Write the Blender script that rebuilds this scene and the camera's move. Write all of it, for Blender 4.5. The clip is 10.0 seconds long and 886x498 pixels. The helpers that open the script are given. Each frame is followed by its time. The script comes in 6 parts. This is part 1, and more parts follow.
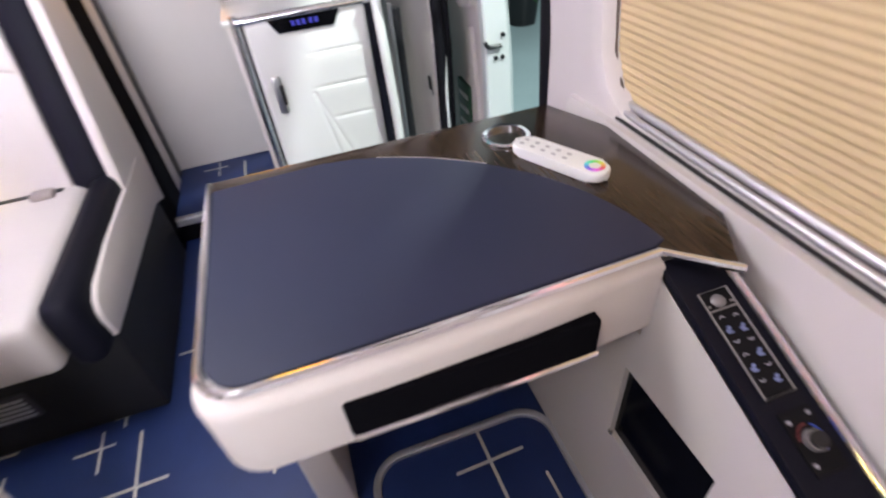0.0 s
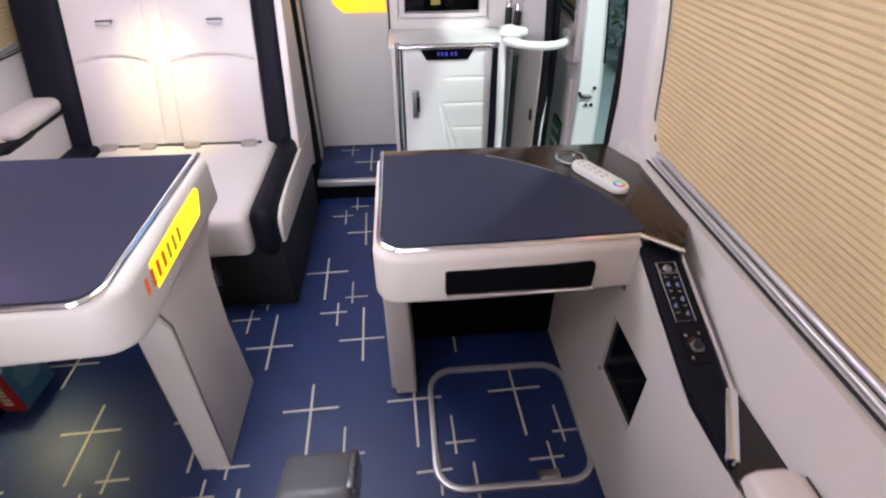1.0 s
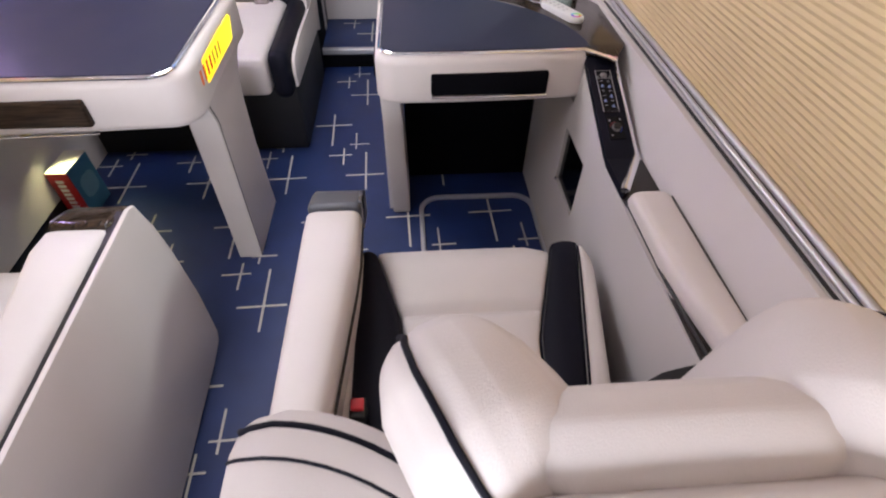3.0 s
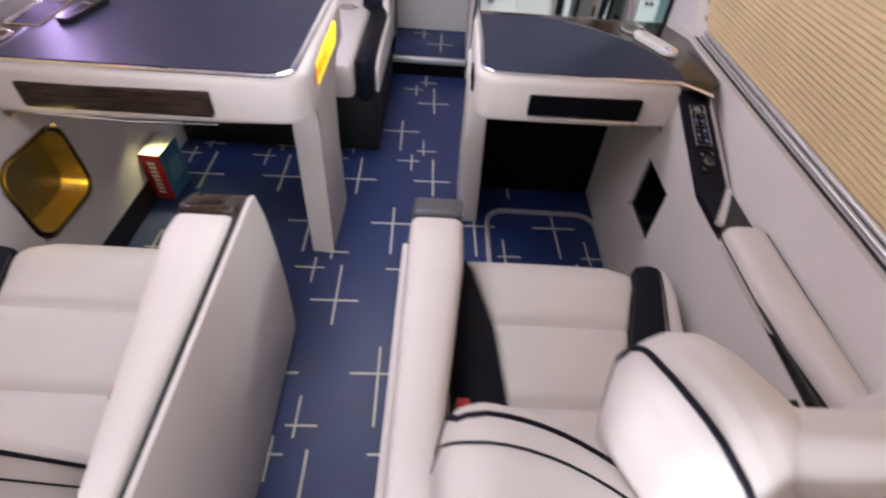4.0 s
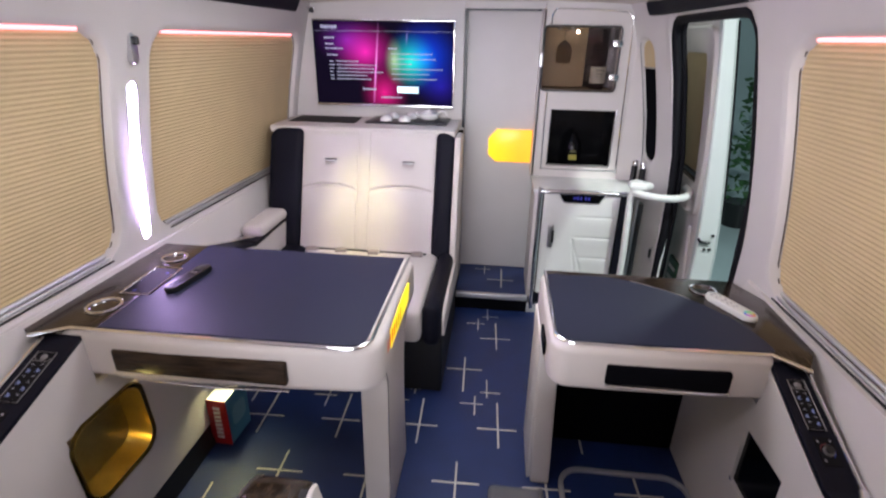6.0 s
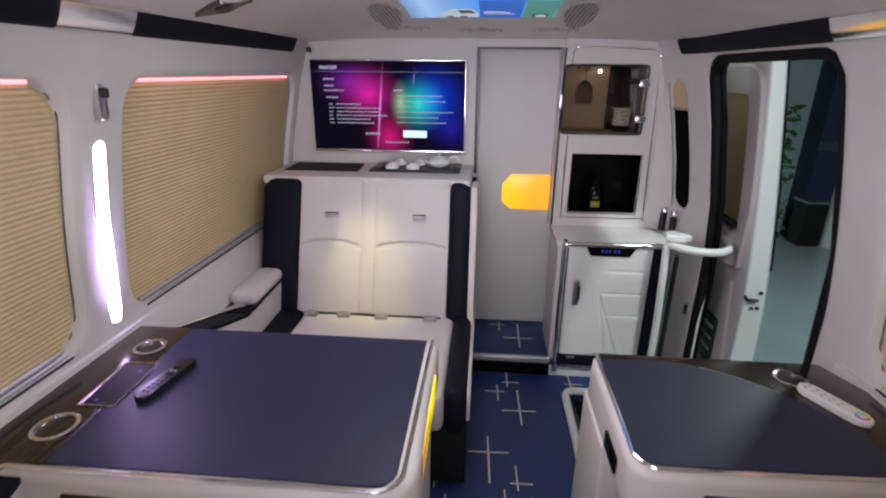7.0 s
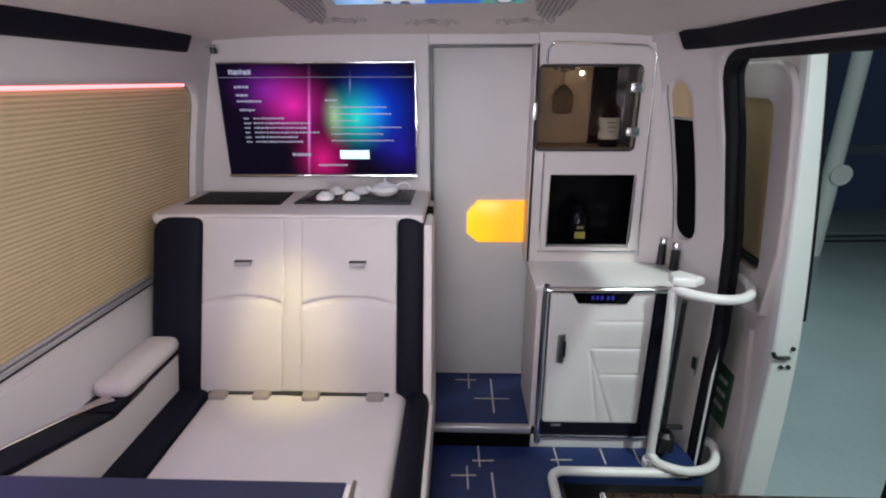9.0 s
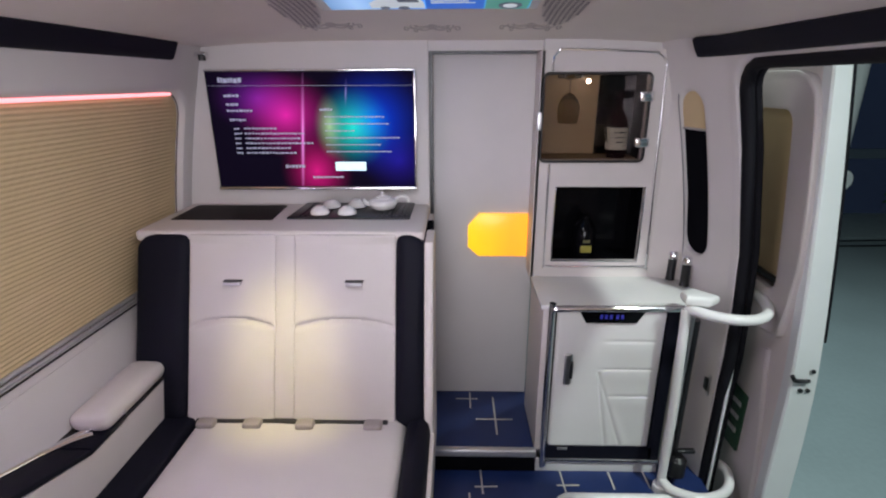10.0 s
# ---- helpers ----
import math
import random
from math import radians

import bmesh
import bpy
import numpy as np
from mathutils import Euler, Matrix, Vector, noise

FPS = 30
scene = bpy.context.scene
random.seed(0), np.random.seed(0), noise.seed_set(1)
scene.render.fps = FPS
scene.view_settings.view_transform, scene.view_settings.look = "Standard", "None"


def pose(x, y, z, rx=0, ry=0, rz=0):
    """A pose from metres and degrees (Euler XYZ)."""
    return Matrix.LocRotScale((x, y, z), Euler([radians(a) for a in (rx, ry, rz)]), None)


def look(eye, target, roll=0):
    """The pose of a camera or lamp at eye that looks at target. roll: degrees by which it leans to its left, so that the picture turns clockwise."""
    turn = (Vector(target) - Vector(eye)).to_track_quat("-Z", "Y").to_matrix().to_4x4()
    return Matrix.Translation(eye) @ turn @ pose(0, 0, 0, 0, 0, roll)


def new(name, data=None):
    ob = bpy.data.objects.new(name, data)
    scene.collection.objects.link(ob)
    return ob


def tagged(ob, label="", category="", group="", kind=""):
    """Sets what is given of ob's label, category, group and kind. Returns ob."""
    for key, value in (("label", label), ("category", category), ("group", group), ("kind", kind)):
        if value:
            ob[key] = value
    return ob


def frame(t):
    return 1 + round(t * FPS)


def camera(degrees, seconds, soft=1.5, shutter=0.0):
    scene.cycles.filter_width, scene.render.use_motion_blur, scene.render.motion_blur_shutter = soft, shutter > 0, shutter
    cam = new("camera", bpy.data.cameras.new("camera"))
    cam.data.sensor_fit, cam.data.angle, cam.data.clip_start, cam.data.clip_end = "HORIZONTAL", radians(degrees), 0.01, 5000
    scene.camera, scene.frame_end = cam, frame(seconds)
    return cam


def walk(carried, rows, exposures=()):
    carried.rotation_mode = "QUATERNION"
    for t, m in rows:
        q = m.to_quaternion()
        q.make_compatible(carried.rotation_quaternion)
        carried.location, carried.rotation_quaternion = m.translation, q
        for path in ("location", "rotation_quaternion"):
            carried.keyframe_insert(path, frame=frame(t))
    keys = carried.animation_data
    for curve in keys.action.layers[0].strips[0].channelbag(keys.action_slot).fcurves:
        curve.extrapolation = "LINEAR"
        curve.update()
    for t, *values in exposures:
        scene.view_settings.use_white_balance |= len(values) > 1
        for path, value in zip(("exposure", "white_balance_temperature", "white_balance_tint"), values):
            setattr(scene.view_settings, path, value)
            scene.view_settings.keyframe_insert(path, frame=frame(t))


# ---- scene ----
import colorsys
cam = camera(83.6, 10.0, soft=2.1, shutter=0.4)
PATH = [
    (0, (0.294, -0.371, 1.138), (0.679, 1.108, -0.153), -6.4),
    (0.5, (0.203, -0.639, 1.294), (0.447, 0.924, 0.07), -2.2),
    (1, (0.179, -0.818, 1.327), (0.31, 0.769, 0.117), 0.0),
    (1.5, (0.131, -0.999, 1.322), (0.258, 0.572, 0.09), 0.0),
    (2, (0.141, -1.126, 1.335), (0.262, 0.359, 0.0), 0.9),
    (2.5, (0.18, -1.215, 1.308), (0.297, 0.196, -0.104), 1.6),
    (2.7, (0.191, -1.244, 1.302), (0.301, 0.147, -0.131), 0.9),
    (3.8, (0.059, -1.305, 1.316), (0.173, 0.066, -0.135), 4.4),
    (4, (-0.005, -1.303, 1.335), (0.051, 0.099, -0.09), 4.9),
    (4.5, (-0.085, -1.276, 1.36), (-0.157, 0.225, 0.041), 2.7),
    (5, (-0.106, -1.253, 1.395), (-0.221, 0.39, 0.259), 2.1),
    (5.5, (-0.095, -1.218, 1.421), (-0.255, 0.53, 0.461), 1.3),
    (6, (-0.073, -1.17, 1.458), (-0.268, 0.662, 0.679), 1.0),
    (6.2, (-0.093, -1.139, 1.479), (-0.29, 0.705, 0.732), 0.9),
    (7.3, (-0.265, -0.793, 1.498), (-0.403, 1.089, 0.837), 0.3),
    (7.5, (-0.277, -0.759, 1.499), (-0.408, 1.126, 0.841), 0.1),
    (8, (-0.284, -0.635, 1.48), (-0.384, 1.252, 0.826), -0.4),
    (8.5, (-0.216, -0.439, 1.482), (-0.284, 1.453, 0.836), -0.2),
    (9, (-0.167, -0.343, 1.484), (-0.227, 1.548, 0.836), -0.2),
    (9.5, (-0.178, -0.286, 1.504), (-0.219, 1.607, 0.86), -0.2),
    (10, (-0.188, -0.24, 1.504), (-0.232, 1.655, 0.865), -0.2),
]
EXPOSURES = [(0.0, 0.96), (0.5, 0.74), (1.0, 0.68), (2.0, 0.7), (2.5, 0.66), (4.0, 0.56), (4.5, 0.6), (5.0, 0.6), (5.5, 0.56), (6.0, 0.28), (7.3, -0.28), (8.0, -0.14), (8.5, -0.22), (9.0, -0.11), (10.0, -0.12)]
walk(cam, [(t, look(eye, target, roll)) for t, eye, target, roll in PATH], EXPOSURES)

# ---- world and light ----
world = bpy.data.worlds.new("hall_dusk")
world.use_nodes = True
scene.world = world
world.node_tree.nodes["Background"].inputs[0].default_value = (0.45, 0.62, 0.7, 1)
world.node_tree.nodes["Background"].inputs[1].default_value = 0.2


def lamp(name, kind, m, power, colour, size=0.1, size_y=None, spot=60, blend=0.6):
    data = bpy.data.lights.new(name, kind)
    data.energy, data.color = power, colour
    if kind == "AREA":
        data.shape, data.size, data.size_y = "RECTANGLE", size, size_y or size
    else:
        data.shadow_soft_size = size
    if kind == "SPOT":
        data.spot_size, data.spot_blend = radians(spot), blend
    ob = new(name, data)
    ob.matrix_world = m
    return ob


# cabin light from unseen ceiling panels, the reading spot over the sofa, a lamp added behind the rear wall, the hall
# light through the doorway
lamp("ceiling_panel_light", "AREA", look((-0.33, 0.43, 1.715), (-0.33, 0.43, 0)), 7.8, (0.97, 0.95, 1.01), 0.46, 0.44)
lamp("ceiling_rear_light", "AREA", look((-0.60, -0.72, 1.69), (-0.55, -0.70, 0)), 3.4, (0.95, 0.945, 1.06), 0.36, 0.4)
# fill lamp added out of view to light the cabin from the rear
lamp("rear_window_light", "AREA", look((-0.38, -3.5, 1.12), (-0.22, 0, 1.28)), 82, (0.95, 0.945, 1.05), 1.8, 0.9)
lamp("sofa_spot_light", "SPOT", look((-0.742, 0.93, 1.69), (-0.742, 1.16, 0.61)), 39, (1.0, 0.90, 0.36), 0.012, spot=28, blend=1.0)
lamp("hall_light", "AREA", look((3.33, 3.54, 3.0), (1.6, 1.4, -0.3)), 74, (0.84, 0.97, 1.0), 0.45, 0.45)
lamp("door_light", "AREA", look((2.03, -1.2, 4.6), (0.6, 1.2, 0.5)), 170, (0.88, 1.0, 0.97), 0.3, 0.3)
lamp("niche_light", "POINT", pose(-1.150, -0.270, 0.445), 0.5, (1.0, 0.80, 0.25), 0.012)
lamp("cupboard_light", "POINT", pose(0.31, 1.715, 1.505), 0.2, (1.0, 0.9, 0.75), 0.008)
lamp("foot_light", "SPOT", look((-1.055, 0.250, 0.322), (-0.95, 0.10, 0.0)), 2.2, (1.0, 0.92, 0.5), 0.012, spot=100, blend=0.8)


# ---- materials ----
def mat(name, colour, rough=0.5, metal=0.0, vary=0.06, scale=6.0, bump=0.0, grain=400.0, coat=0.0, emit=None, power=0.0, spec=None, rvary=0.08):
    m = bpy.data.materials.new(name)
    m.use_nodes = True
    nt = m.node_tree
    b = nt.nodes["Principled BSDF"]
    b.inputs["Roughness"].default_value, b.inputs["Metallic"].default_value = rough, metal
    b.inputs["Coat Weight"].default_value = coat
    b.inputs["Coat Roughness"].default_value = 0.08
    if spec is not None:
        b.inputs["Specular IOR Level"].default_value = spec
    co = nt.nodes.new("ShaderNodeTexCoord")
    big, fine = nt.nodes.new("ShaderNodeTexNoise"), nt.nodes.new("ShaderNodeTexNoise")
    big.inputs["Scale"].default_value, fine.inputs["Scale"].default_value = scale, grain
    big.inputs["Detail"].default_value, fine.inputs["Detail"].default_value = 5, 2
    for n in (big, fine):
        nt.links.new(co.outputs["Object"], n.inputs["Vector"])
    mixed = nt.nodes.new("ShaderNodeMath")
    mixed.operation = "ADD"
    half = nt.nodes.new("ShaderNodeMath")
    half.operation = "MULTIPLY"
    half.inputs[1].default_value = 0.4
    nt.links.new(fine.outputs["Fac"], half.inputs[0])
    nt.links.new(big.outputs["Fac"], mixed.inputs[0])
    nt.links.new(half.outputs[0], mixed.inputs[1])
    ramp = nt.nodes.new("ShaderNodeMapRange")
    ramp.inputs["From Min"].default_value, ramp.inputs["From Max"].default_value = 0.35, 1.05
    ramp.inputs["To Min"].default_value, ramp.inputs["To Max"].default_value = 1 - vary, 1 + vary
    nt.links.new(mixed.outputs[0], ramp.inputs["Value"])
    tint = nt.nodes.new("ShaderNodeMix")
    tint.data_type, tint.blend_type = "RGBA", "MULTIPLY"
    tint.inputs[0].default_value = 1.0
    tint.inputs[6].default_value = (*colour, 1)
    nt.links.new(ramp.outputs[0], tint.inputs[7])
    nt.links.new(tint.outputs[2], b.inputs["Base Color"])
    rr = nt.nodes.new("ShaderNodeMapRange")
    rr.inputs["To Min"].default_value, rr.inputs["To Max"].default_value = max(0.02, rough - rvary), min(1, rough + rvary)
    nt.links.new(big.outputs["Fac"], rr.inputs["Value"])
    nt.links.new(rr.outputs[0], b.inputs["Roughness"])
    if bump:
        bp = nt.nodes.new("ShaderNodeBump")
        bp.inputs["Strength"].default_value, bp.inputs["Distance"].default_value = bump, 0.002
        nt.links.new(fine.outputs["Fac"], bp.inputs["Height"])
        nt.links.new(bp.outputs[0], b.inputs["Normal"])
    if emit:
        b.inputs["Emission Color"].default_value = (*emit, 1)
        b.inputs["Emission Strength"].default_value = power
    return m


CREAM = mat("cream_leather", (0.65, 0.605, 0.58), 0.5, vary=0.05, bump=0.18, grain=700)
CREAM_SEAT = mat("cream_perforated_leather", (0.61, 0.57, 0.55), 0.55, vary=0.05, bump=0.3, grain=900)
NAVY = mat("navy_leather", (0.0055, 0.0058, 0.0125), 0.62, vary=0.2, bump=0.2, grain=600, spec=0.16)
WALL = mat("grey_wall_panel", (0.645, 0.612, 0.60), 0.55, vary=0.04, bump=0.1, grain=900)
WHITE = mat("white_gloss_panel", (0.72, 0.72, 0.70), 0.22, vary=0.04)
PAINT = mat("white_body_paint", (0.74, 0.78, 0.77), 0.2, vary=0.03, coat=0.4)
CEIL = mat("ceiling_suede", (0.72, 0.67, 0.62), 0.85, vary=0.05, bump=0.12, grain=500)
FLOOR = mat("blue_vinyl_floor", (0.012, 0.029, 0.115), 0.45, vary=0.25, scale=9, bump=0.12, grain=900)
CROSS = mat("printed_thread_cross", (0.55, 0.53, 0.47), 0.6, vary=0.2, grain=500)
PAD = mat("dark_blue_table_leather", (0.022, 0.026, 0.054), 0.46, vary=0.12, bump=0.15, grain=900, spec=0.26)
CHROME = mat("chrome", (0.82, 0.82, 0.85), 0.14, 1.0, vary=0.03, rvary=0.04)
SATIN = mat("satin_metal", (0.62, 0.62, 0.64), 0.42, 0.7, vary=0.08, grain=300)
PLATE = mat("matt_black_plate", (0.006, 0.006, 0.008), 0.6, vary=0.2, spec=0.15)
STEEL = mat("brushed_steel", (0.55, 0.55, 0.56), 0.3, 1.0, vary=0.08, grain=300)
BLACK = mat("black_plastic", (0.010, 0.010, 0.012), 0.35, vary=0.2)
# for black parts, and for the dark inside the table slot
SOFTBLACK = mat("flat_black_and_shade", (0.004, 0.004, 0.006), 0.95, vary=0.3, bump=0.3, spec=0.05)
RUBBER = mat("black_rubber_seal", (0.008, 0.008, 0.011), 0.7, vary=0.2, spec=0.15)
GLOSSBLACK = mat("black_glass", (0.003, 0.003, 0.004), 0.14, vary=0.1, rvary=0.03, spec=0.15)
GOLD = mat("gold_lining", (0.46, 0.36, 0.15), 0.34, 1.0, vary=0.15, scale=20, bump=0.12, grain=140)
BLIND = mat("tan_pleated_fabric", (0.64, 0.50, 0.29), 0.85, vary=0.07, bump=0.2, grain=900)
PORCELAIN = mat("white_porcelain", (0.8, 0.79, 0.77), 0.18, vary=0.03)
ROD = mat("white_powder_coat", (0.78, 0.79, 0.77), 0.3, vary=0.04)
RED = mat("red_print", (0.42, 0.015, 0.02), 0.35, vary=0.12)
BLUE = mat("light_blue_print", (0.08, 0.27, 0.40), 0.4, vary=0.12)
PAPER = mat("paper", (0.75, 0.73, 0.62), 0.7, vary=0.06)
INK = mat("dark_ink", (0.02, 0.02, 0.03), 0.6)
LIGHTINK = mat("light_ink", (0.75, 0.75, 0.75), 0.5)
TANWOOD = mat("tan_cabinet_lining", (0.42, 0.30, 0.17), 0.45, vary=0.1)
WINE = mat("dark_bottle_glass", (0.015, 0.006, 0.008), 0.08, vary=0.1)
REDPLASTIC = mat("red_plastic", (0.5, 0.02, 0.03), 0.4)
GREYWEB = mat("black_webbing", (0.008, 0.008, 0.010), 0.8, vary=0.2, bump=0.4, grain=600)
HALLFLOOR = mat("hall_concrete", (0.26, 0.335, 0.345), 0.3, vary=0.15, scale=1.2, grain=30)
HALLDARK = mat("hall_dark_wall", (0.02, 0.03, 0.055), 0.4, vary=0.5, scale=0.8)
DUSK = mat("dusk_glazing", (0.01, 0.015, 0.03), 0.15, vary=0.5, scale=0.5, emit=(0.010, 0.016, 0.032), power=0.6)
LEAF = mat("leaf_green", (0.03, 0.10, 0.03), 0.5, vary=0.5, scale=12)
STICKER = mat("green_sticker", (0.02, 0.07, 0.035), 0.4, vary=0.2)
LED_WHITE = mat("white_led", (0.8, 0.8, 0.8), 0.5, emit=(0.66, 0.46, 1.0), power=38)
LED_PINK = mat("pink_led", (0.8, 0.4, 0.4), 0.5, emit=(1.0, 0.33, 0.36), power=1.9)
LED_BLUE = mat("blue_led", (0.02, 0.02, 0.1), 0.5, emit=(0.04, 0.04, 1.0), power=0.18)
LED_WARM = mat("warm_led", (0.8, 0.7, 0.4), 0.5, emit=(1.0, 0.75, 0.3), power=6)
DIFFUSER = mat("ceiling_diffuser", (0.8, 0.8, 0.8), 0.5, emit=(1.0, 0.95, 0.94), power=1.0)


def wood_material(name, grain_scale, rough, spec):
    m = mat(name, (0.030, 0.021, 0.016), rough, vary=0.1, coat=0.05, spec=spec)
    nt = m.node_tree
    b = nt.nodes["Principled BSDF"]
    co, wave = nt.nodes.new("ShaderNodeTexCoord"), nt.nodes.new("ShaderNodeTexNoise")
    mp = nt.nodes.new("ShaderNodeMapping")
    mp.inputs["Scale"].default_value = grain_scale
    wave.inputs["Scale"].default_value, wave.inputs["Detail"].default_value = 3, 6
    nt.links.new(co.outputs["Object"], mp.inputs["Vector"])
    nt.links.new(mp.outputs[0], wave.inputs["Vector"])
    ramp = nt.nodes.new("ShaderNodeValToRGB")
    ramp.color_ramp.elements[0].position, ramp.color_ramp.elements[0].color = 0.35, (0.012, 0.008, 0.006, 1)
    ramp.color_ramp.elements[1].position, ramp.color_ramp.elements[1].color = 0.7, (0.055, 0.035, 0.022, 1)
    nt.links.new(wave.outputs["Fac"], ramp.inputs[0])
    nt.links.new(ramp.outputs[0], b.inputs["Base Color"])
    return m


def glow_gradient(name, a, b_, axis, lo, hi, power):
    """A backlit plate whose colour runs from a to b_ along an axis."""
    m = bpy.data.materials.new(name)
    m.use_nodes = True
    nt = m.node_tree
    b = nt.nodes["Principled BSDF"]
    co, sep = nt.nodes.new("ShaderNodeTexCoord"), nt.nodes.new("ShaderNodeSeparateXYZ")
    rng, ramp = nt.nodes.new("ShaderNodeMapRange"), nt.nodes.new("ShaderNodeValToRGB")
    rng.inputs["From Min"].default_value, rng.inputs["From Max"].default_value = lo, hi
    ramp.color_ramp.elements[0].color, ramp.color_ramp.elements[1].color = (*a, 1), (*b_, 1)
    nt.links.new(co.outputs["Object"], sep.inputs[0])
    nt.links.new(sep.outputs[axis], rng.inputs["Value"])
    nt.links.new(rng.outputs[0], ramp.inputs[0])
    nt.links.new(ramp.outputs[0], b.inputs["Base Color"])
    nt.links.new(ramp.outputs[0], b.inputs["Emission Color"])
    b.inputs["Emission Strength"].default_value = power
    b.inputs["Roughness"].default_value = 0.3
    return m


def screen_material(name, blobs, base, power):
    """A lit display: soft coloured glows (x, z, rx, rz, (red, green, blue, tilt in degrees)) over a dark base, in the screen's own metres."""
    m = bpy.data.materials.new(name)
    m.use_nodes = True
    nt = m.node_tree
    b = nt.nodes["Principled BSDF"]
    b.inputs["Base Color"].default_value = (0.004, 0.004, 0.006, 1)
    b.inputs["Roughness"].default_value = 0.15
    b.inputs["Specular IOR Level"].default_value = 0.0
    co = nt.nodes.new("ShaderNodeTexCoord")
    last = None
    for x, z, rx, rz, (red, green, blue, tilt) in blobs:
        mp = nt.nodes.new("ShaderNodeMapping")
        mp.vector_type = "TEXTURE"
        mp.inputs["Location"].default_value, mp.inputs["Scale"].default_value = (x, 0, z), (rx, 1000, rz)
        mp.inputs["Rotation"].default_value = (0, radians(tilt), 0)
        gr = nt.nodes.new("ShaderNodeTexGradient")
        gr.gradient_type = "QUADRATIC_SPHERE"
        nt.links.new(co.outputs["Object"], mp.inputs["Vector"])
        nt.links.new(mp.outputs[0], gr.inputs["Vector"])
        mx = nt.nodes.new("ShaderNodeMix")
        mx.data_type, mx.blend_type = "RGBA", "ADD"
        mx.inputs[6].default_value = (*base, 1)
        mx.inputs[7].default_value = (red, green, blue, 1)
        nt.links.new(gr.outputs["Fac"], mx.inputs[0])
        if last:
            nt.links.new(last, mx.inputs[6])
        last = mx.outputs[2]
    nt.links.new(last, b.inputs["Emission Color"])
    b.inputs["Emission Strength"].default_value = power
    return m


WOOD = wood_material("dark_gloss_wood", (60, 5, 40), 0.16, 0.32)
WOOD_FRONT = wood_material("dark_wood_front", (5, 60, 70), 0.22, 0.16)
GLASS = bpy.data.materials.new("smoked_glass")
GLASS.use_nodes = True
GLASS.node_tree.nodes["Principled BSDF"].inputs["Transmission Weight"].default_value = 1.0
GLASS.node_tree.nodes["Principled BSDF"].inputs["Roughness"].default_value = 0.02
GLASS.node_tree.nodes["Principled BSDF"].inputs["Base Color"].default_value = (0.36, 0.32, 0.30, 1)
GLASS.node_tree.nodes["Principled BSDF"].inputs["IOR"].default_value = 1.1
CLEAR = bpy.data.materials.new("clear_glass")
CLEAR.use_nodes = True
CLEAR.node_tree.nodes["Principled BSDF"].inputs["Transmission Weight"].default_value = 1.0
CLEAR.node_tree.nodes["Principled BSDF"].inputs["Roughness"].default_value = 0.02
CLEAR.node_tree.nodes["Principled BSDF"].inputs["IOR"].default_value = 1.3


# ---- mesh helpers ----
def thing(name, at, label, category, group="", kind=""):
    e = new(name)
    e.location = at
    e.empty_display_size = 0.1
    tagged(e, label, category, group, kind)
    return e


def base_of(ob):
    p = Vector((0, 0, 0))
    while ob is not None:
        p += ob.location
        ob = ob.parent
    return p


def part(name, bm, material, parent=None, label="", smooth=True, angle=40):
    """Links a bmesh, given in world metres, as one mesh object under parent."""
    off = base_of(parent)
    bmesh.ops.translate(bm, verts=bm.verts, vec=-off)
    bmesh.ops.recalc_face_normals(bm, faces=bm.faces)
    me = bpy.data.meshes.new(name)
    bm.to_mesh(me)
    bm.free()
    for m in material if isinstance(material, (list, tuple)) else (material,):
        me.materials.append(m)
    if smooth:
        me.polygons.foreach_set("use_smooth", [True] * len(me.polygons))
        me.set_sharp_from_angle(angle=radians(angle))
    ob = new(name, me)
    if parent is not None:
        ob.parent = parent
    if label:
        ob["label"] = label
    return ob


def single(name, bm, material, at, label, category, group="", kind="", **k):
    """One mesh that is a thing of its own, with its origin at its base."""
    bmesh.ops.translate(bm, verts=bm.verts, vec=-Vector(at))
    ob = part(name, bm, material, None, label, **k)
    ob.location = at
    return tagged(ob, label, category, group, kind)


def stops(lo, hi, r, n):
    inner = [lo + r * c for c in (0, 0.12, 0.4, 1.0)] if r > 0 else [lo]
    outer = [hi - r * c for c in (1.0, 0.4, 0.12, 0)] if r > 0 else [hi]
    a, b = inner[-1], outer[0]
    return inner + [a + (b - a) * i / n for i in range(1, n)] + outer


def box_point(p, lo, hi, r, puff, shape):
    """Moves a point of a plain box's surface on to the round-edged, swollen and shaped one."""
    c = Vector([min(max(p[a], lo[a] + r), hi[a] - r) for a in range(3)])
    d = p - c
    q = c + d.normalized() * r if r > 0 and d.length > 1e-9 else Vector(p)
    u = [(2 * (p[a] - lo[a]) / (hi[a] - lo[a]) - 1) for a in range(3)]
    for a in range(3):
        if puff[a]:
            o = [b for b in range(3) if b != a]
            q[a] += puff[a] * u[a] * (1 - u[o[0]] ** 2) * (1 - u[o[1]] ** 2)
    return Vector(shape(q)) if shape else q


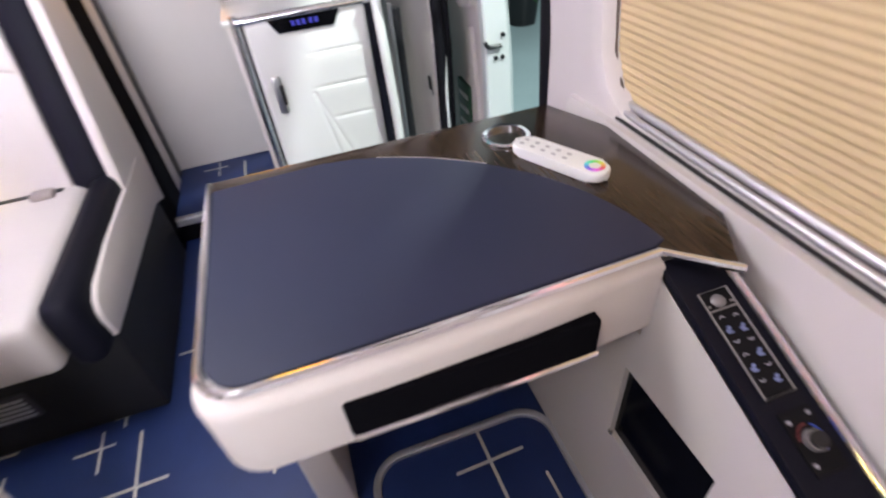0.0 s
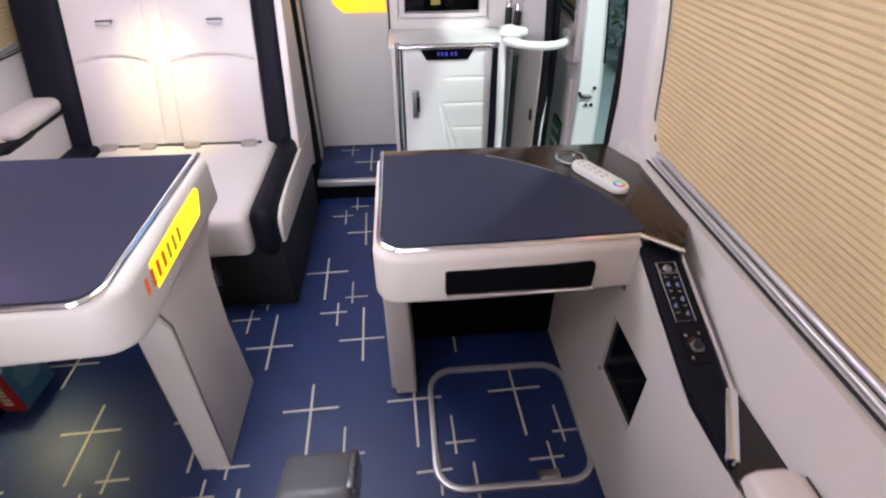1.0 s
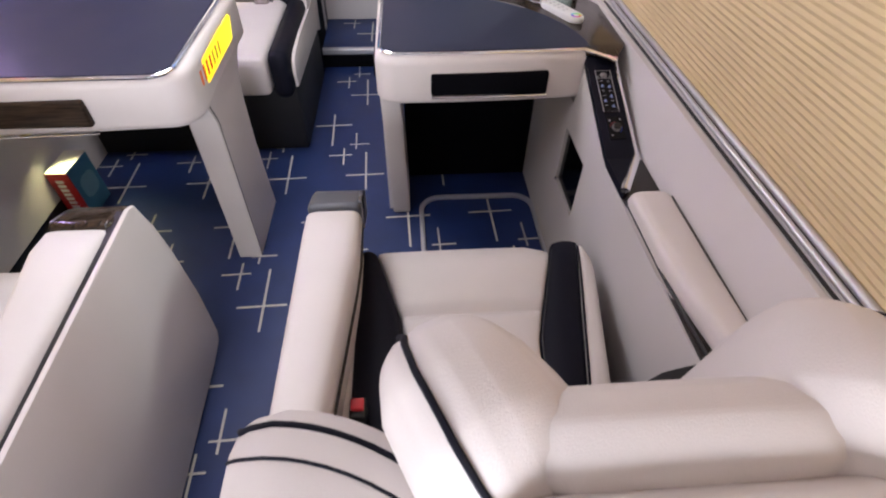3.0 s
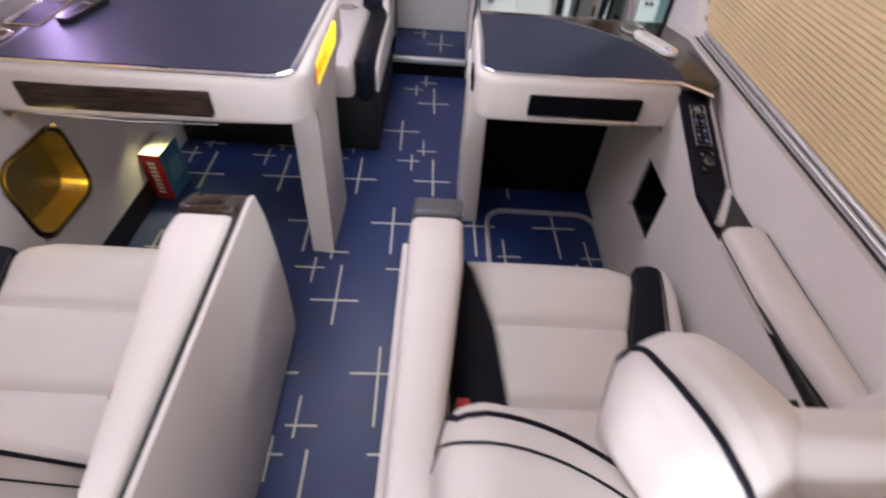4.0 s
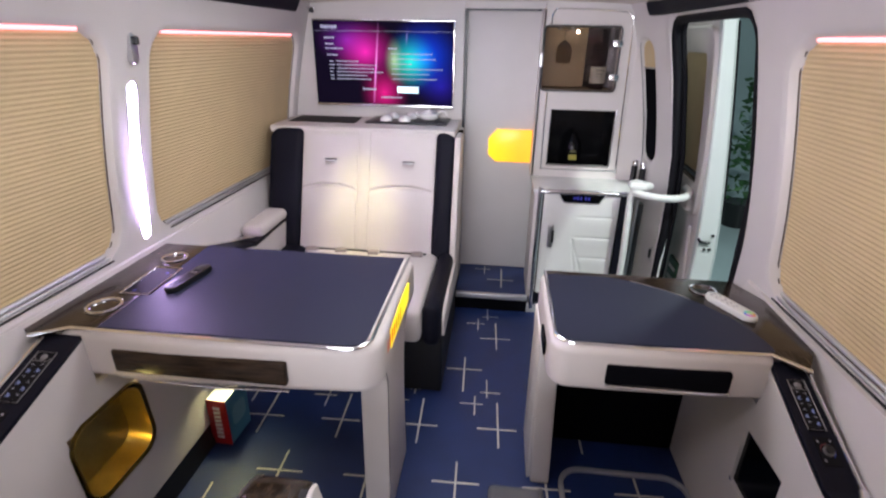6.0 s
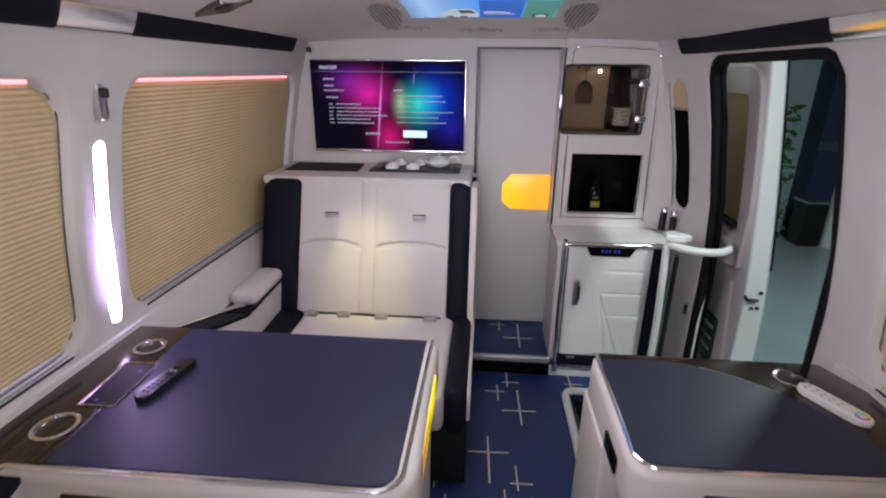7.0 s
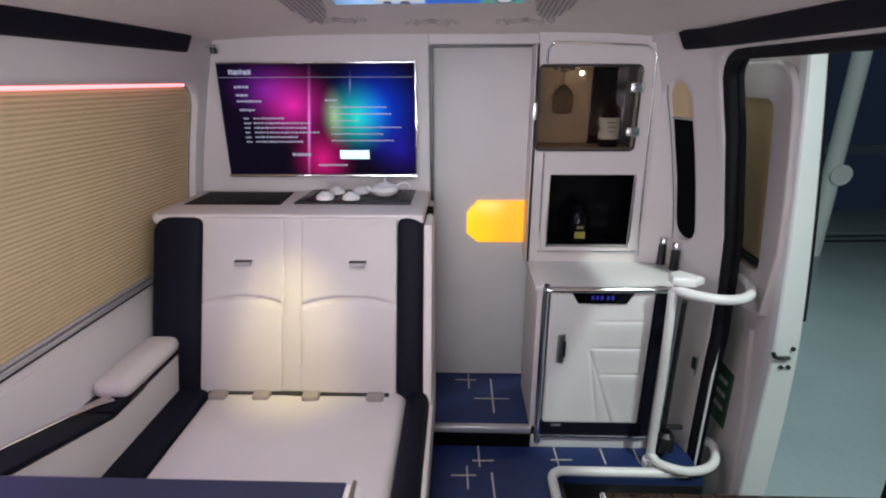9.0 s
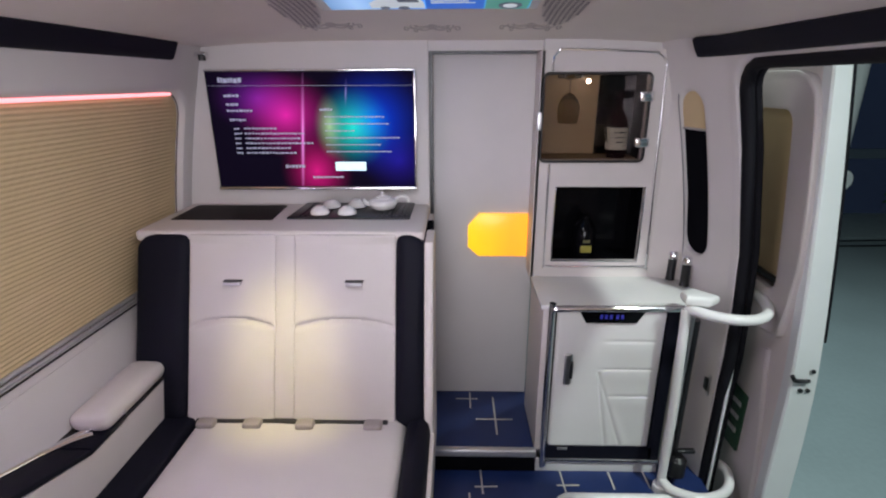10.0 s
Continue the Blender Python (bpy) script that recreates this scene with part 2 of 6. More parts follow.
def rbox(x0, x1, y0, y1, z0, z1, r=0.01, n=2, puff=(0, 0, 0), bm=None, shape=None, mi=0):
    """A box with round edges; puff swells its faces along x, y, z; shape moves each point."""
    bm = bm or bmesh.new()
    lo, hi = Vector((x0, y0, z0)), Vector((x1, y1, z1))
    r = min(r, 0.499 * min(hi - lo))
    n = n if isinstance(n, tuple) else (n, n, n)
    ax = [stops(lo[i], hi[i], r, n[i]) for i in range(3)]
    made = {}

    def vert(*t):
        if t not in made:
            made[t] = bm.verts.new(box_point(Vector([ax[a][t[a]] for a in range(3)]), lo, hi, r, puff, shape))
        return made[t]

    m = [len(a) - 1 for a in ax]
    for a in range(3):
        b, c = [o for o in range(3) if o != a]
        for side in (0, m[a]):
            for i in range(m[b]):
                for j in range(m[c]):
                    idx = []
                    for di, dj in ((0, 0), (1, 0), (1, 1), (0, 1)):
                        t = [0, 0, 0]
                        t[a], t[b], t[c] = side, i + di, j + dj
                        idx.append(vert(*t))
                    bm.faces.new(idx).material_index = mi
    return bm


def box_ring(x0, x1, y0, y1, z0, z1, r, axis, at, puff=(0, 0, 0), shape=None, n=10):
    """The line round such a box where one of its coordinates is at."""
    lo, hi = Vector((x0, y0, z0)), Vector((x1, y1, z1))
    r = min(r, 0.499 * min(hi - lo))
    b, c = [o for o in range(3) if o != axis]
    sb, sc = stops(lo[b], hi[b], r, n), stops(lo[c], hi[c], r, n)
    walk_ = [(v, lo[c]) for v in sb[:-1]] + [(hi[b], v) for v in sc[:-1]] + [(v, hi[c]) for v in sb[:0:-1]] + [(lo[b], v) for v in sc[:0:-1]]
    out = []
    for v, w in walk_:
        p = Vector((0, 0, 0))
        p[axis], p[b], p[c] = at, v, w
        out.append(box_point(p, lo, hi, r, puff, shape))
    return out


def rrect(a0, a1, b0, b1, r, n=6):
    pts = []
    for ca, cb, s in ((a1 - r, b1 - r, 0), (a0 + r, b1 - r, 1), (a0 + r, b0 + r, 2), (a1 - r, b0 + r, 3)):
        for i in range(n + 1):
            t = math.pi / 2 * (s + i / n)
            pts.append((ca + r * math.cos(t), cb + r * math.sin(t)))
    return pts


def prism(pts, axis, lo, hi, bm=None, bevel=0.0, seg=2, mi=0):
    """Extrudes a flat outline along x, y or z from lo to hi. pts are the two other coordinates in x, y, z order."""
    bm = bm or bmesh.new()
    own = bmesh.new()

    def at(p, v):
        return {"x": (v, p[0], p[1]), "y": (p[0], v, p[1]), "z": (p[0], p[1], v)}[axis]

    a = [own.verts.new(at(p, lo)) for p in pts]
    b = [own.verts.new(at(p, hi)) for p in pts]
    own.faces.new(a), own.faces.new(b)
    for i in range(len(pts)):
        j = (i + 1) % len(pts)
        own.faces.new((a[i], a[j], b[j], b[i]))
    if bevel:
        rim = [e for e in own.edges if (e.verts[0] in a) == (e.verts[1] in a)]
        bmesh.ops.bevel(own, geom=rim, offset=bevel, segments=seg, affect="EDGES", profile=0.5)
    for f in own.faces:
        f.material_index = mi
    bmesh.ops.recalc_face_normals(own, faces=own.faces)
    me = bpy.data.meshes.new("piece")
    own.to_mesh(me)
    own.free()
    bm.from_mesh(me)
    bpy.data.meshes.remove(me)
    return bm


def smooth_path(pts, n=8, closed=False):
    pts = [Vector(p) for p in pts]
    out = []
    m = len(pts)
    for i in range(m if closed else m - 1):
        p = [pts[(i + k) % m] if closed else pts[min(max(i + k, 0), m - 1)] for k in (-1, 0, 1, 2)]
        for s in range(n):
            t = s / n
            out.append(0.5 * (2 * p[1] + (p[2] - p[0]) * t + (2 * p[0] - 5 * p[1] + 4 * p[2] - p[3]) * t * t + (3 * p[1] - p[0] - 3 * p[2] + p[3]) * t ** 3))
    if not closed:
        out.append(pts[-1])
    return out


def tube(pts, r, sides=10, closed=False, bm=None, flat=1.0, mi=0):
    """A round rod along a path; flat squeezes its section."""
    bm = bm or bmesh.new()
    pts = [Vector(p) for p in pts]
    rings, ref = [], None
    for i, p in enumerate(pts):
        a = pts[i - 1] if i or closed else p
        b = pts[(i + 1) % len(pts)] if i < len(pts) - 1 or closed else p
        d = (b - a).normalized()
        if ref is None:
            ref = d.orthogonal().normalized() if abs(d.z) > 0.95 else Vector((0, 0, 1))
        u = (ref - d * ref.dot(d)).normalized()
        v = d.cross(u)
        ref = u
        rings.append([bm.verts.new(p + r * (math.cos(t) * u * flat + math.sin(t) * v)) for t in (2 * math.pi * k / sides for k in range(sides))])
    for i in range(len(rings) if closed else len(rings) - 1):
        j = (i + 1) % len(rings)
        for k in range(sides):
            l = (k + 1) % sides
            bm.faces.new((rings[i][k], rings[i][l], rings[j][l], rings[j][k])).material_index = mi
    if not closed:
        bm.faces.new(rings[0]).material_index = mi
        bm.faces.new(rings[-1]).material_index = mi
    return bm


def lathe(profile, at=(0, 0, 0), sides=28, bm=None, mi=0):
    """Turns (radius, height) pairs round the upright axis through at."""
    bm = bm or bmesh.new()
    rings = []
    for r, h in profile:
        if r < 1e-6:
            rings.append([bm.verts.new((at[0], at[1], at[2] + h))])
        else:
            rings.append([bm.verts.new((at[0] + r * math.cos(t), at[1] + r * math.sin(t), at[2] + h)) for t in (2 * math.pi * k / sides for k in range(sides))])
    for a, b in zip(rings, rings[1:]):
        for k in range(sides):
            l = (k + 1) % sides
            q = [a[k % len(a)], a[l % len(a)], b[l % len(b)], b[k % len(b)]]
            q = list(dict.fromkeys(q))
            if len(q) > 2:
                bm.faces.new(q).material_index = mi
    return bm


def turn_about(bm, centre, m, verts=None):
    bmesh.ops.transform(bm, verts=verts or bm.verts, matrix=Matrix.Translation(centre) @ m @ Matrix.Translation(-Vector(centre)))
    return bm


# ---- the shell of the cabin ----
def lean(z):
    return 0.2 * max(0.0, z - 0.78) ** 1.5


def x_left(y, z):
    return -1.30 + 0.015 * max(0.0, y - 0.3) + lean(z)


def x_right(y, z):
    return 0.80 - 0.012 * max(0.0, y - 0.3) - 0.25 * max(0.0, y - 1.40) - lean(z)


def z_roof(x, y):
    u = min(1.0, abs(x + 0.245) / 0.88)
    front = min(1.0, max(0.0, (y - 1.05) / 0.66))
    return 1.735 - 0.108 * u ** 4 - 0.09 * front ** 2.2 * (1 - u ** 4)


def gap_to(hole, y, z):
    """Distance outside (plus) or inside (minus) a rounded hole."""
    y0, y1, z0, z1, r = hole
    dy, dz = abs(y - (y0 + y1) / 2) - (y1 - y0) / 2 + r, abs(z - (z0 + z1) / 2) - (z1 - z0) / 2 + r
    return math.hypot(max(dy, 0), max(dz, 0)) + min(max(dy, dz), 0) - r


def wall_sheet(xf, out, y0, y1, z0, z1, holes, thick=0.07):
    """A wall over y and z at x = xf(y, z), out is +1 or -1 for its outer side, with round-edged openings that go through it."""
    bm = bmesh.new()
    cuts = [y0] + [(a[1] + b[0]) / 2 for a, b in zip(holes, holes[1:])] + [y1]
    for hole, ya, yb in zip(holes, cuts, cuts[1:]):
        cy, cz = (hole[0] + hole[1]) / 2, (hole[2] + hole[3]) / 2
        angles = [2 * math.pi * k / 120 for k in range(120)] + [math.atan2(b - cz, a - cy) % (2 * math.pi) for a in (ya, yb) for b in (z0, z1)]
        angles = sorted(set(round(a, 6) for a in angles))
        rings = []
        for t in angles:
            dy, dz = math.cos(t), math.sin(t)
            far = min(((yb if dy > 0 else ya) - cy) / dy if abs(dy) > 1e-9 else 9, ((z1 if dz > 0 else z0) - cz) / dz if abs(dz) > 1e-9 else 9)

            def reach(d):
                lo, hi = 0.0, far
                for _ in range(30):
                    mid = (lo + hi) / 2
                    lo, hi = (mid, hi) if gap_to(hole, cy + mid * dy, cz + mid * dz) < d else (lo, mid)
                return lo
            s0, s1, s2 = reach(0.022), reach(0.007), reach(0.0)
            col = []
            for s, o in [(far, thick)] + [(s0 + (far - s0) * k / 6, 0.0) for k in range(6, -1, -1)] + [(s1, 0.005), (s2, 0.02), (s2, thick), (far, thick)]:
                y, z = cy + s * dy, cz + s * dz
                col.append(bm.verts.new((xf(y, z) + out * o, y, z)))
            rings.append(col)
        for a, b in zip(rings, rings[1:] + rings[:1]):
            for k in range(len(a) - 1):
                bm.faces.new((a[k], a[k + 1], b[k + 1], b[k]))
    bmesh.ops.remove_doubles(bm, verts=bm.verts, dist=0.0004)
    return bm


REAR = -2.3
L_HOLES = [(-1.75, 0.245, 0.775, 1.475, 0.11), (0.435, 1.64, 0.782, 1.473, 0.09)]
R_HOLES = [(-1.75, 0.362, 0.737, 1.478, 0.11), (0.55, 1.37, -0.42, 1.566, 0.09), (1.528, 1.652, 0.875, 1.472, 0.061)]

wall_left = part("wall_left", wall_sheet(x_left, -1, REAR, 1.84, -0.02, 1.64, L_HOLES), WALL)
tagged(wall_left, "cream-grey padded cabin side wall with rounded window openings", "wall", kind="structure")
wall_right = part("wall_right", wall_sheet(x_right, 1, REAR, 1.84, -0.45, 1.64, R_HOLES), WALL)
tagged(wall_right, "cream-grey padded cabin side wall with window and open doorway", "wall", kind="structure")

# ceiling
bm = bmesh.new()
nx, ny = 40, 56
grid = [[[bm.verts.new((x, y, z_roof(x, y) + o)) for x in [-1.20 + 1.91 * i / nx for i in range(nx + 1)]] for y in [REAR + (1.80 - REAR) * (j / ny) ** 0.7 for j in range(ny + 1)]] for o in (0, 0.04)]
for k in range(2):
    for j in range(ny):
        for i in range(nx):
            bm.faces.new((grid[k][j][i], grid[k][j][i + 1], grid[k][j + 1][i + 1], grid[k][j + 1][i]))
tagged(part("ceiling", bm, CEIL), "beige suede ceiling curving down to the partition", "ceiling", kind="structure")

# dark bands along the top of the side walls
for side, xf, s in (("left", x_left, 1), ("right", x_right, -1)):
    bm = bmesh.new()
    rows = []
    for y in [REAR + (1.51 - REAR) * k / 40 for k in range(41)]:
        rows.append([bm.verts.new(p) for p in ((xf(y, 1.577) + 0.006 * s, y, 1.577), (xf(y, 1.585) + 0.012 * s, y, 1.581), (xf(y, 1.6) + 0.019 * s, y, 1.602), (xf(y, 1.62) + 0.026 * s, y, 1.631), (xf(y, 1.62) - 0.02 * s, y, 1.66), (xf(y, 1.577) - 0.02 * s, y, 1.577))])
    for a, b in zip(rows, rows[1:]):
        for k in range(6):
            bm.faces.new((a[k], a[(k + 1) % 6], b[(k + 1) % 6], b[k]))
    bm.faces.new(rows[0]), bm.faces.new(rows[-1])
    band = part("trim_band_" + side, bm, NAVY)
    tagged(band, "navy leather trim band under the ceiling", "trim", kind="structure")
    bm = bmesh.new()
    for y0 in ((0.19, 0.425) if side == "left" else (0.30, 0.555),):
        a, b = y0
        rows = []
        for i in range(9):
            y = a + (b - a) * i / 8
            rows.append([bm.verts.new(p) for p in ((xf(y, 1.577) + 0.010 * s, y, 1.575), (xf(y, 1.585) + 0.018 * s, y, 1.580), (xf(y, 1.6) + 0.026 * s, y, 1.601), (xf(y, 1.62) + 0.032 * s, y, 1.629), (xf(y, 1.62), y, 1.66), (xf(y, 1.577), y, 1.575))])
        for p, q in zip(rows, rows[1:]):
            for k in range(6):
                bm.faces.new((p[k], p[(k + 1) % 6], q[(k + 1) % 6], q[k]))
        bm.faces.new(rows[0]), bm.faces.new(rows[-1])
    single("band_lamp", bm, CHROME, (xf(0.3, 1.55), 0.3, 1.55), "chrome lamp section set in the dark ceiling band", "lamp", "band lamps")

# unseen rear wall closes the cabin; its opening is added for the lamp behind
wr = thing("wall_rear", (-0.24, REAR, 0), "plain cream rear cabin wall, unseen, with an opening added for fill light", "wall", kind="structure")
for p in ((-1.42, -1.0, REAR - 0.08, REAR, -0.02, 1.85), (0.52, 0.9, REAR - 0.08, REAR, -0.02, 1.85), (-1.0, 0.52, REAR - 0.08, REAR, -0.02, 0.78), (-1.0, 0.52, REAR - 0.08, REAR, 1.52, 1.85)):
    part("panel", rbox(*p, 0.0, 1), WALL, wr, smooth=False)


# ---- windows: pleated blinds, sill rails and lit top edges ----
def window(name, xf, out, hole):
    y0, y1, z0, z1, r = hole
    ym = (y0 + y1) / 2
    w = thing(name, (xf(ym, z0), ym, z0), "cabin window closed with a tan pleated blind", "window", kind="structure")
    bm = bmesh.new()
    pitch = 0.0135
    n = int((z1 - z0 + 0.04) / pitch)
    ys = [y0 - 0.015 + (y1 - y0 + 0.03) * k / 24 for k in range(25)]
    prev = None
    for k in range(2 * n + 1):
        z = z0 - 0.02 + k * pitch / 2
        row = [bm.verts.new((xf(y, z) + out * (0.034 + (0.0014 if k % 2 else -0.0014) + 0.0012 * noise.noise((y * 3, z * 9, 0))), y, z)) for y in ys]
        if prev:
            for i in range(24):
                bm.faces.new((prev[i], prev[i + 1], row[i + 1], row[i]))
        prev = row
    part("blind", bm, BLIND, w, "tan horizontal pleated fabric blind", smooth=False)
    bm = bmesh.new()
    along = [y0 + r * 0.55 + (y1 - y0 - 1.1 * r) * k / 20 for k in range(21)]
    for dz, o, rr in ((0.004, 0.014, 0.0058), (0.013, 0.027, 0.0075)):
        tube([(xf(y, z0 + dz) + out * o, y, z0 + dz) for y in along], rr, 10, bm=bm)
    part("rail_gap", tube([(xf(y, z0 - 0.005) + out * 0.004, y, z0 - 0.005) for y in along], 0.0035, 6), BLACK, w, "dark gap below the blind rail")
    part("sill_rail", bm, SATIN, w, "rounded satin metal blind rail along the sill")
    bm = tube([(xf(y, z1 - 0.004) + out * 0.026, y, z1 - 0.006) for y in [y0 + r * 0.8 + (y1 - y0 - 1.6 * r) * k / 20 for k in range(21)]], 0.0055, 8)
    part("light_strip", bm, LED_PINK, w, "pink glowing light strip along the top edge")
    edge = [(a[0] + (b[0] - a[0]) * k / 8, a[1] + (b[1] - a[1]) * k / 8) for a, b in zip(rrect(y0, y1, z0, z1, r, 8), rrect(y0, y1, z0, z1, r, 8)[1:] + rrect(y0, y1, z0, z1, r, 8)[:1]) for k in range(8)]
    part("edge_seal", tube([(xf(y, z) + out * 0.029, y, z) for y, z in edge], 0.0028, 6, closed=True), mat("brown_seal", (0.10, 0.075, 0.06), 0.7), w, "thin dark seal round the blind")
    part("pane", flat_back(xf, out, y0, y1, z0, z1), GLOSSBLACK, w, "dark tinted pane")
    return w


def flat_back(xf, out, y0, y1, z0, z1):
    bm = bmesh.new()
    v = [[bm.verts.new((xf(y, z0 + (z1 - z0) * k / 8) + out * (0.06 + o), y, z0 + (z1 - z0) * k / 8)) for k in range(9)] for y in (y0, y1) for o in (0, 0.006)]
    a, b, c, d = v
    for p, q in ((a, c), (b, d)):
        for k in range(8):
            bm.faces.new((p[k], p[k + 1], q[k + 1], q[k]))
    return bm


window("window_1", x_left, -1, L_HOLES[0])
window("window_2", x_left, -1, L_HOLES[1])
window("window_3", x_right, 1, R_HOLES[0])

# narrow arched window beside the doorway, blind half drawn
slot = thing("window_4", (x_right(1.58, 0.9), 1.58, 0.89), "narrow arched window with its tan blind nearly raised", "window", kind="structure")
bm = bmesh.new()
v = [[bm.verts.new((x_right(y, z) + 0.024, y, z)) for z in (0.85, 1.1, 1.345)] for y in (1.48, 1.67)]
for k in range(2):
    bm.faces.new((v[0][k], v[0][k + 1], v[1][k + 1], v[1][k]))
part("pane", bm, SOFTBLACK, slot, "black pane")
bm = bmesh.new()
v = [[bm.verts.new((x_right(y, z) + 0.0225, y, z)) for z in (1.34, 1.42, 1.49)] for y in (1.48, 1.67)]
for k in range(2):
    bm.faces.new((v[0][k], v[0][k + 1], v[1][k + 1], v[1][k]))
part("blind", bm, BLIND, slot, "tan blind edge")
part("blind_bar", tube([(x_right(1.50, 1.34) + 0.018, 1.50, 1.342), (x_right(1.65, 1.34) + 0.018, 1.65, 1.342)], 0.004), STEEL, slot)

# light strip and coat hook on the pillar between the left windows
def lean_plate(pts, xf, o0, o1):
    """A plate over an outline in y and z that follows the slope of a wall."""
    bm = prism(pts, "x", 0, 1, bevel=0)
    for v in bm.verts:
        v.co.x = xf(v.co.y, v.co.z) + (o0 if v.co.x < 0.5 else o1)
    return bm


STRIP = rrect(0.320, 0.366, 0.787, 1.323, 0.0225, 8)
strip = [(y - 0.03 * (z - 1.05), z) for a, b in zip(STRIP, STRIP[1:] + STRIP[:1])
         for y, z in ([a] if math.dist(a, b) < 0.1 else [(a[0] + (b[0] - a[0]) * k / 10, a[1] + (b[1] - a[1]) * k / 10) for k in range(10)])]
pl = thing("pillar_lamp", (x_left(0.345, 0.83), 0.345, 0.83), "glowing white vertical light strip on the window pillar", "lamp")
part("diffuser", lean_plate(strip, x_left, -0.006, 0.0015), LED_WHITE, pl, "glowing white diffuser")
part("frame", tube([(x_left(y, z) + 0.001, y, z) for y, z in strip], 0.0022, 6, closed=True), STEEL, pl)
hook = thing("coat_hook", (x_left(0.335, 1.37), 0.335, 1.37), "small grey coat hook on the window pillar", "hook")
part("backplate", prism(rrect(0.321, 0.350, 1.372, 1.462, 0.0135), "x", x_left(0.335, 1.42) - 0.006, x_left(0.335, 1.42) + 0.012, bevel=0.003), STEEL, hook)
part("peg", rbox(x_left(0.335, 1.44), x_left(0.335, 1.44) + 0.026, 0.329, 0.342, 1.428, 1.452, 0.005), BLACK, hook, "dark folding peg")

# ---- floor with the printed cross pattern, stepwell and the raised front step ----
floor = thing("floor", (0, 0, 0), "blue vinyl floor printed with pale crosses", "floor", kind="structure")
for x0, x1, y0, y1 in ((-1.30, 0.232, REAR, 1.44), (0.232, 0.80, REAR, 0.62), (0.232, 0.80, 1.225, 1.44)):
    part("floor_sheet", rbox(x0, x1, y0, y1, -0.03, 0.0, 0.0, 1), FLOOR, floor, smooth=False)
STEP = 0.102
part("front_step", rbox(-0.29, 0.16, 1.40, 1.86, -0.02, STEP, 0.0, 1), FLOOR, floor, "raised blue step at the partition door", smooth=False)
part("step_nosing", rbox(-0.285, 0.145, 1.383, 1.412, STEP - 0.03, STEP + 0.004, 0.008), SATIN, floor, "pale metal step edge")
part("step_riser", rbox(-0.285, 0.145, 1.392, 1.402, 0.0, STEP - 0.03, 0.0, 1), SOFTBLACK, floor)


def cross_mesh(w, left, right, down, up):
    h = w / 2
    pts = [(left, -h), (-h, -h), (-h, down), (h, down), (h, -h), (right, -h), (right, h), (h, h), (h, up), (-h, up), (-h, h), (left, h)]
    bm = prism(pts, "z", 0.0, 0.0012)
    me = bpy.data.meshes.new("cross")
    bm.to_mesh(me)
    bm.free()
    me.materials.append(CROSS)
    return me


CROSSES = [(cross_mesh(0.0075, -0.085, 0.085, -0.165, 0.095), -0.153, 0.134), (cross_mesh(0.0075, -0.085, 0.075, -0.10, 0.16), -0.005, 0.416),
           (cross_mesh(0.0065, -0.065, 0.035, -0.07, 0.05), -0.107, 0.559), (cross_mesh(0.0065, -0.028, 0.06, -0.035, 0.09), -0.057, 0.640)]
DASH = cross_mesh(0.0065, -0.0034, 0.0034, -0.045, 0.045)


def print_crosses(z, ok):
    for me, cx, cy in CROSSES:
        for i in range(-4, 4):
            for j in range(-4, 3):
                x, y = cx + 0.321 * i - 0.0165 * j, cy + 0.0125 * i + 0.665 * j
                if ok(x, y):
                    ob = new("printed_cross", me)
                    ob.parent = floor
                    ob.location, ob.rotation_euler.z = (x, y, z), radians(1.8)


print_crosses(0.0006, lambda x, y: -1.1 < x < 0.62 and -1.6 < y < 1.33 and not (0.14 < x and 0.5 < y < 1.26) and not (x > 0.25 and y > 1.28) and not (x < -0.42 and 0.62 < y))
for me, x, y in ((DASH, 0.44, 1.345), (DASH, 0.58, 1.35)):
    ob = new("printed_cross", me)
    ob.parent, ob.location = floor, (x, y, 0.0009)
for me, x, y in ((CROSSES[1][0], -0.004, 1.583), (CROSSES[2][0], -0.11, 1.73)):
    ob = new("printed_cross", me)
    ob.parent, ob.location = floor, (x, y, STEP + 0.0006)


def frame_ring(x0, x1, y0, y1, r, w, z0, z1):
    """A rounded ring lying on the floor."""
    bm = bmesh.new()
    a, b = rrect(x0, x1, y0, y1, r, 8), rrect(x0 + w, x1 - w, y0 + w, y1 - w, max(0.01, r - w), 8)
    va = [[bm.verts.new((x, y, z)) for x, y in a] for z in (z0, z1)]
    am = [bm.verts.new((x * 0.8 + u * 0.2, y * 0.8 + v * 0.2, z1 + 0.002)) for (x, y), (u, v) in zip(a, b)]
    bmid = [bm.verts.new((x * 0.2 + u * 0.8, y * 0.2 + v * 0.8, z1 + 0.002)) for (x, y), (u, v) in zip(a, b)]
    vb = [[bm.verts.new((x, y, z)) for x, y in b] for z in (z1, z0)]
    rows = va + [am, bmid] + vb
    n = len(a)
    for p, q in zip(rows, rows[1:] + rows[:1]):
        for i in range(n):
            j = (i + 1) % n
            bm.faces.new((p[i], p[j], q[j], q[i]))
    return bm


hatch = thing("floor_hatch_frame", (0.44, 0.04, 0), "rounded chrome frame of a floor hatch in the footwell", "hatch", "footwell hatches")
part("frame", frame_ring(0.212, 0.668, -0.165, 0.255, 0.085, 0.017, 0.0, 0.012), SATIN, hatch)
part("latch", rbox(0.50, 0.56, -0.150, -0.120, 0.0, 0.014, 0.004), STEEL, hatch, "small steel hatch latch")

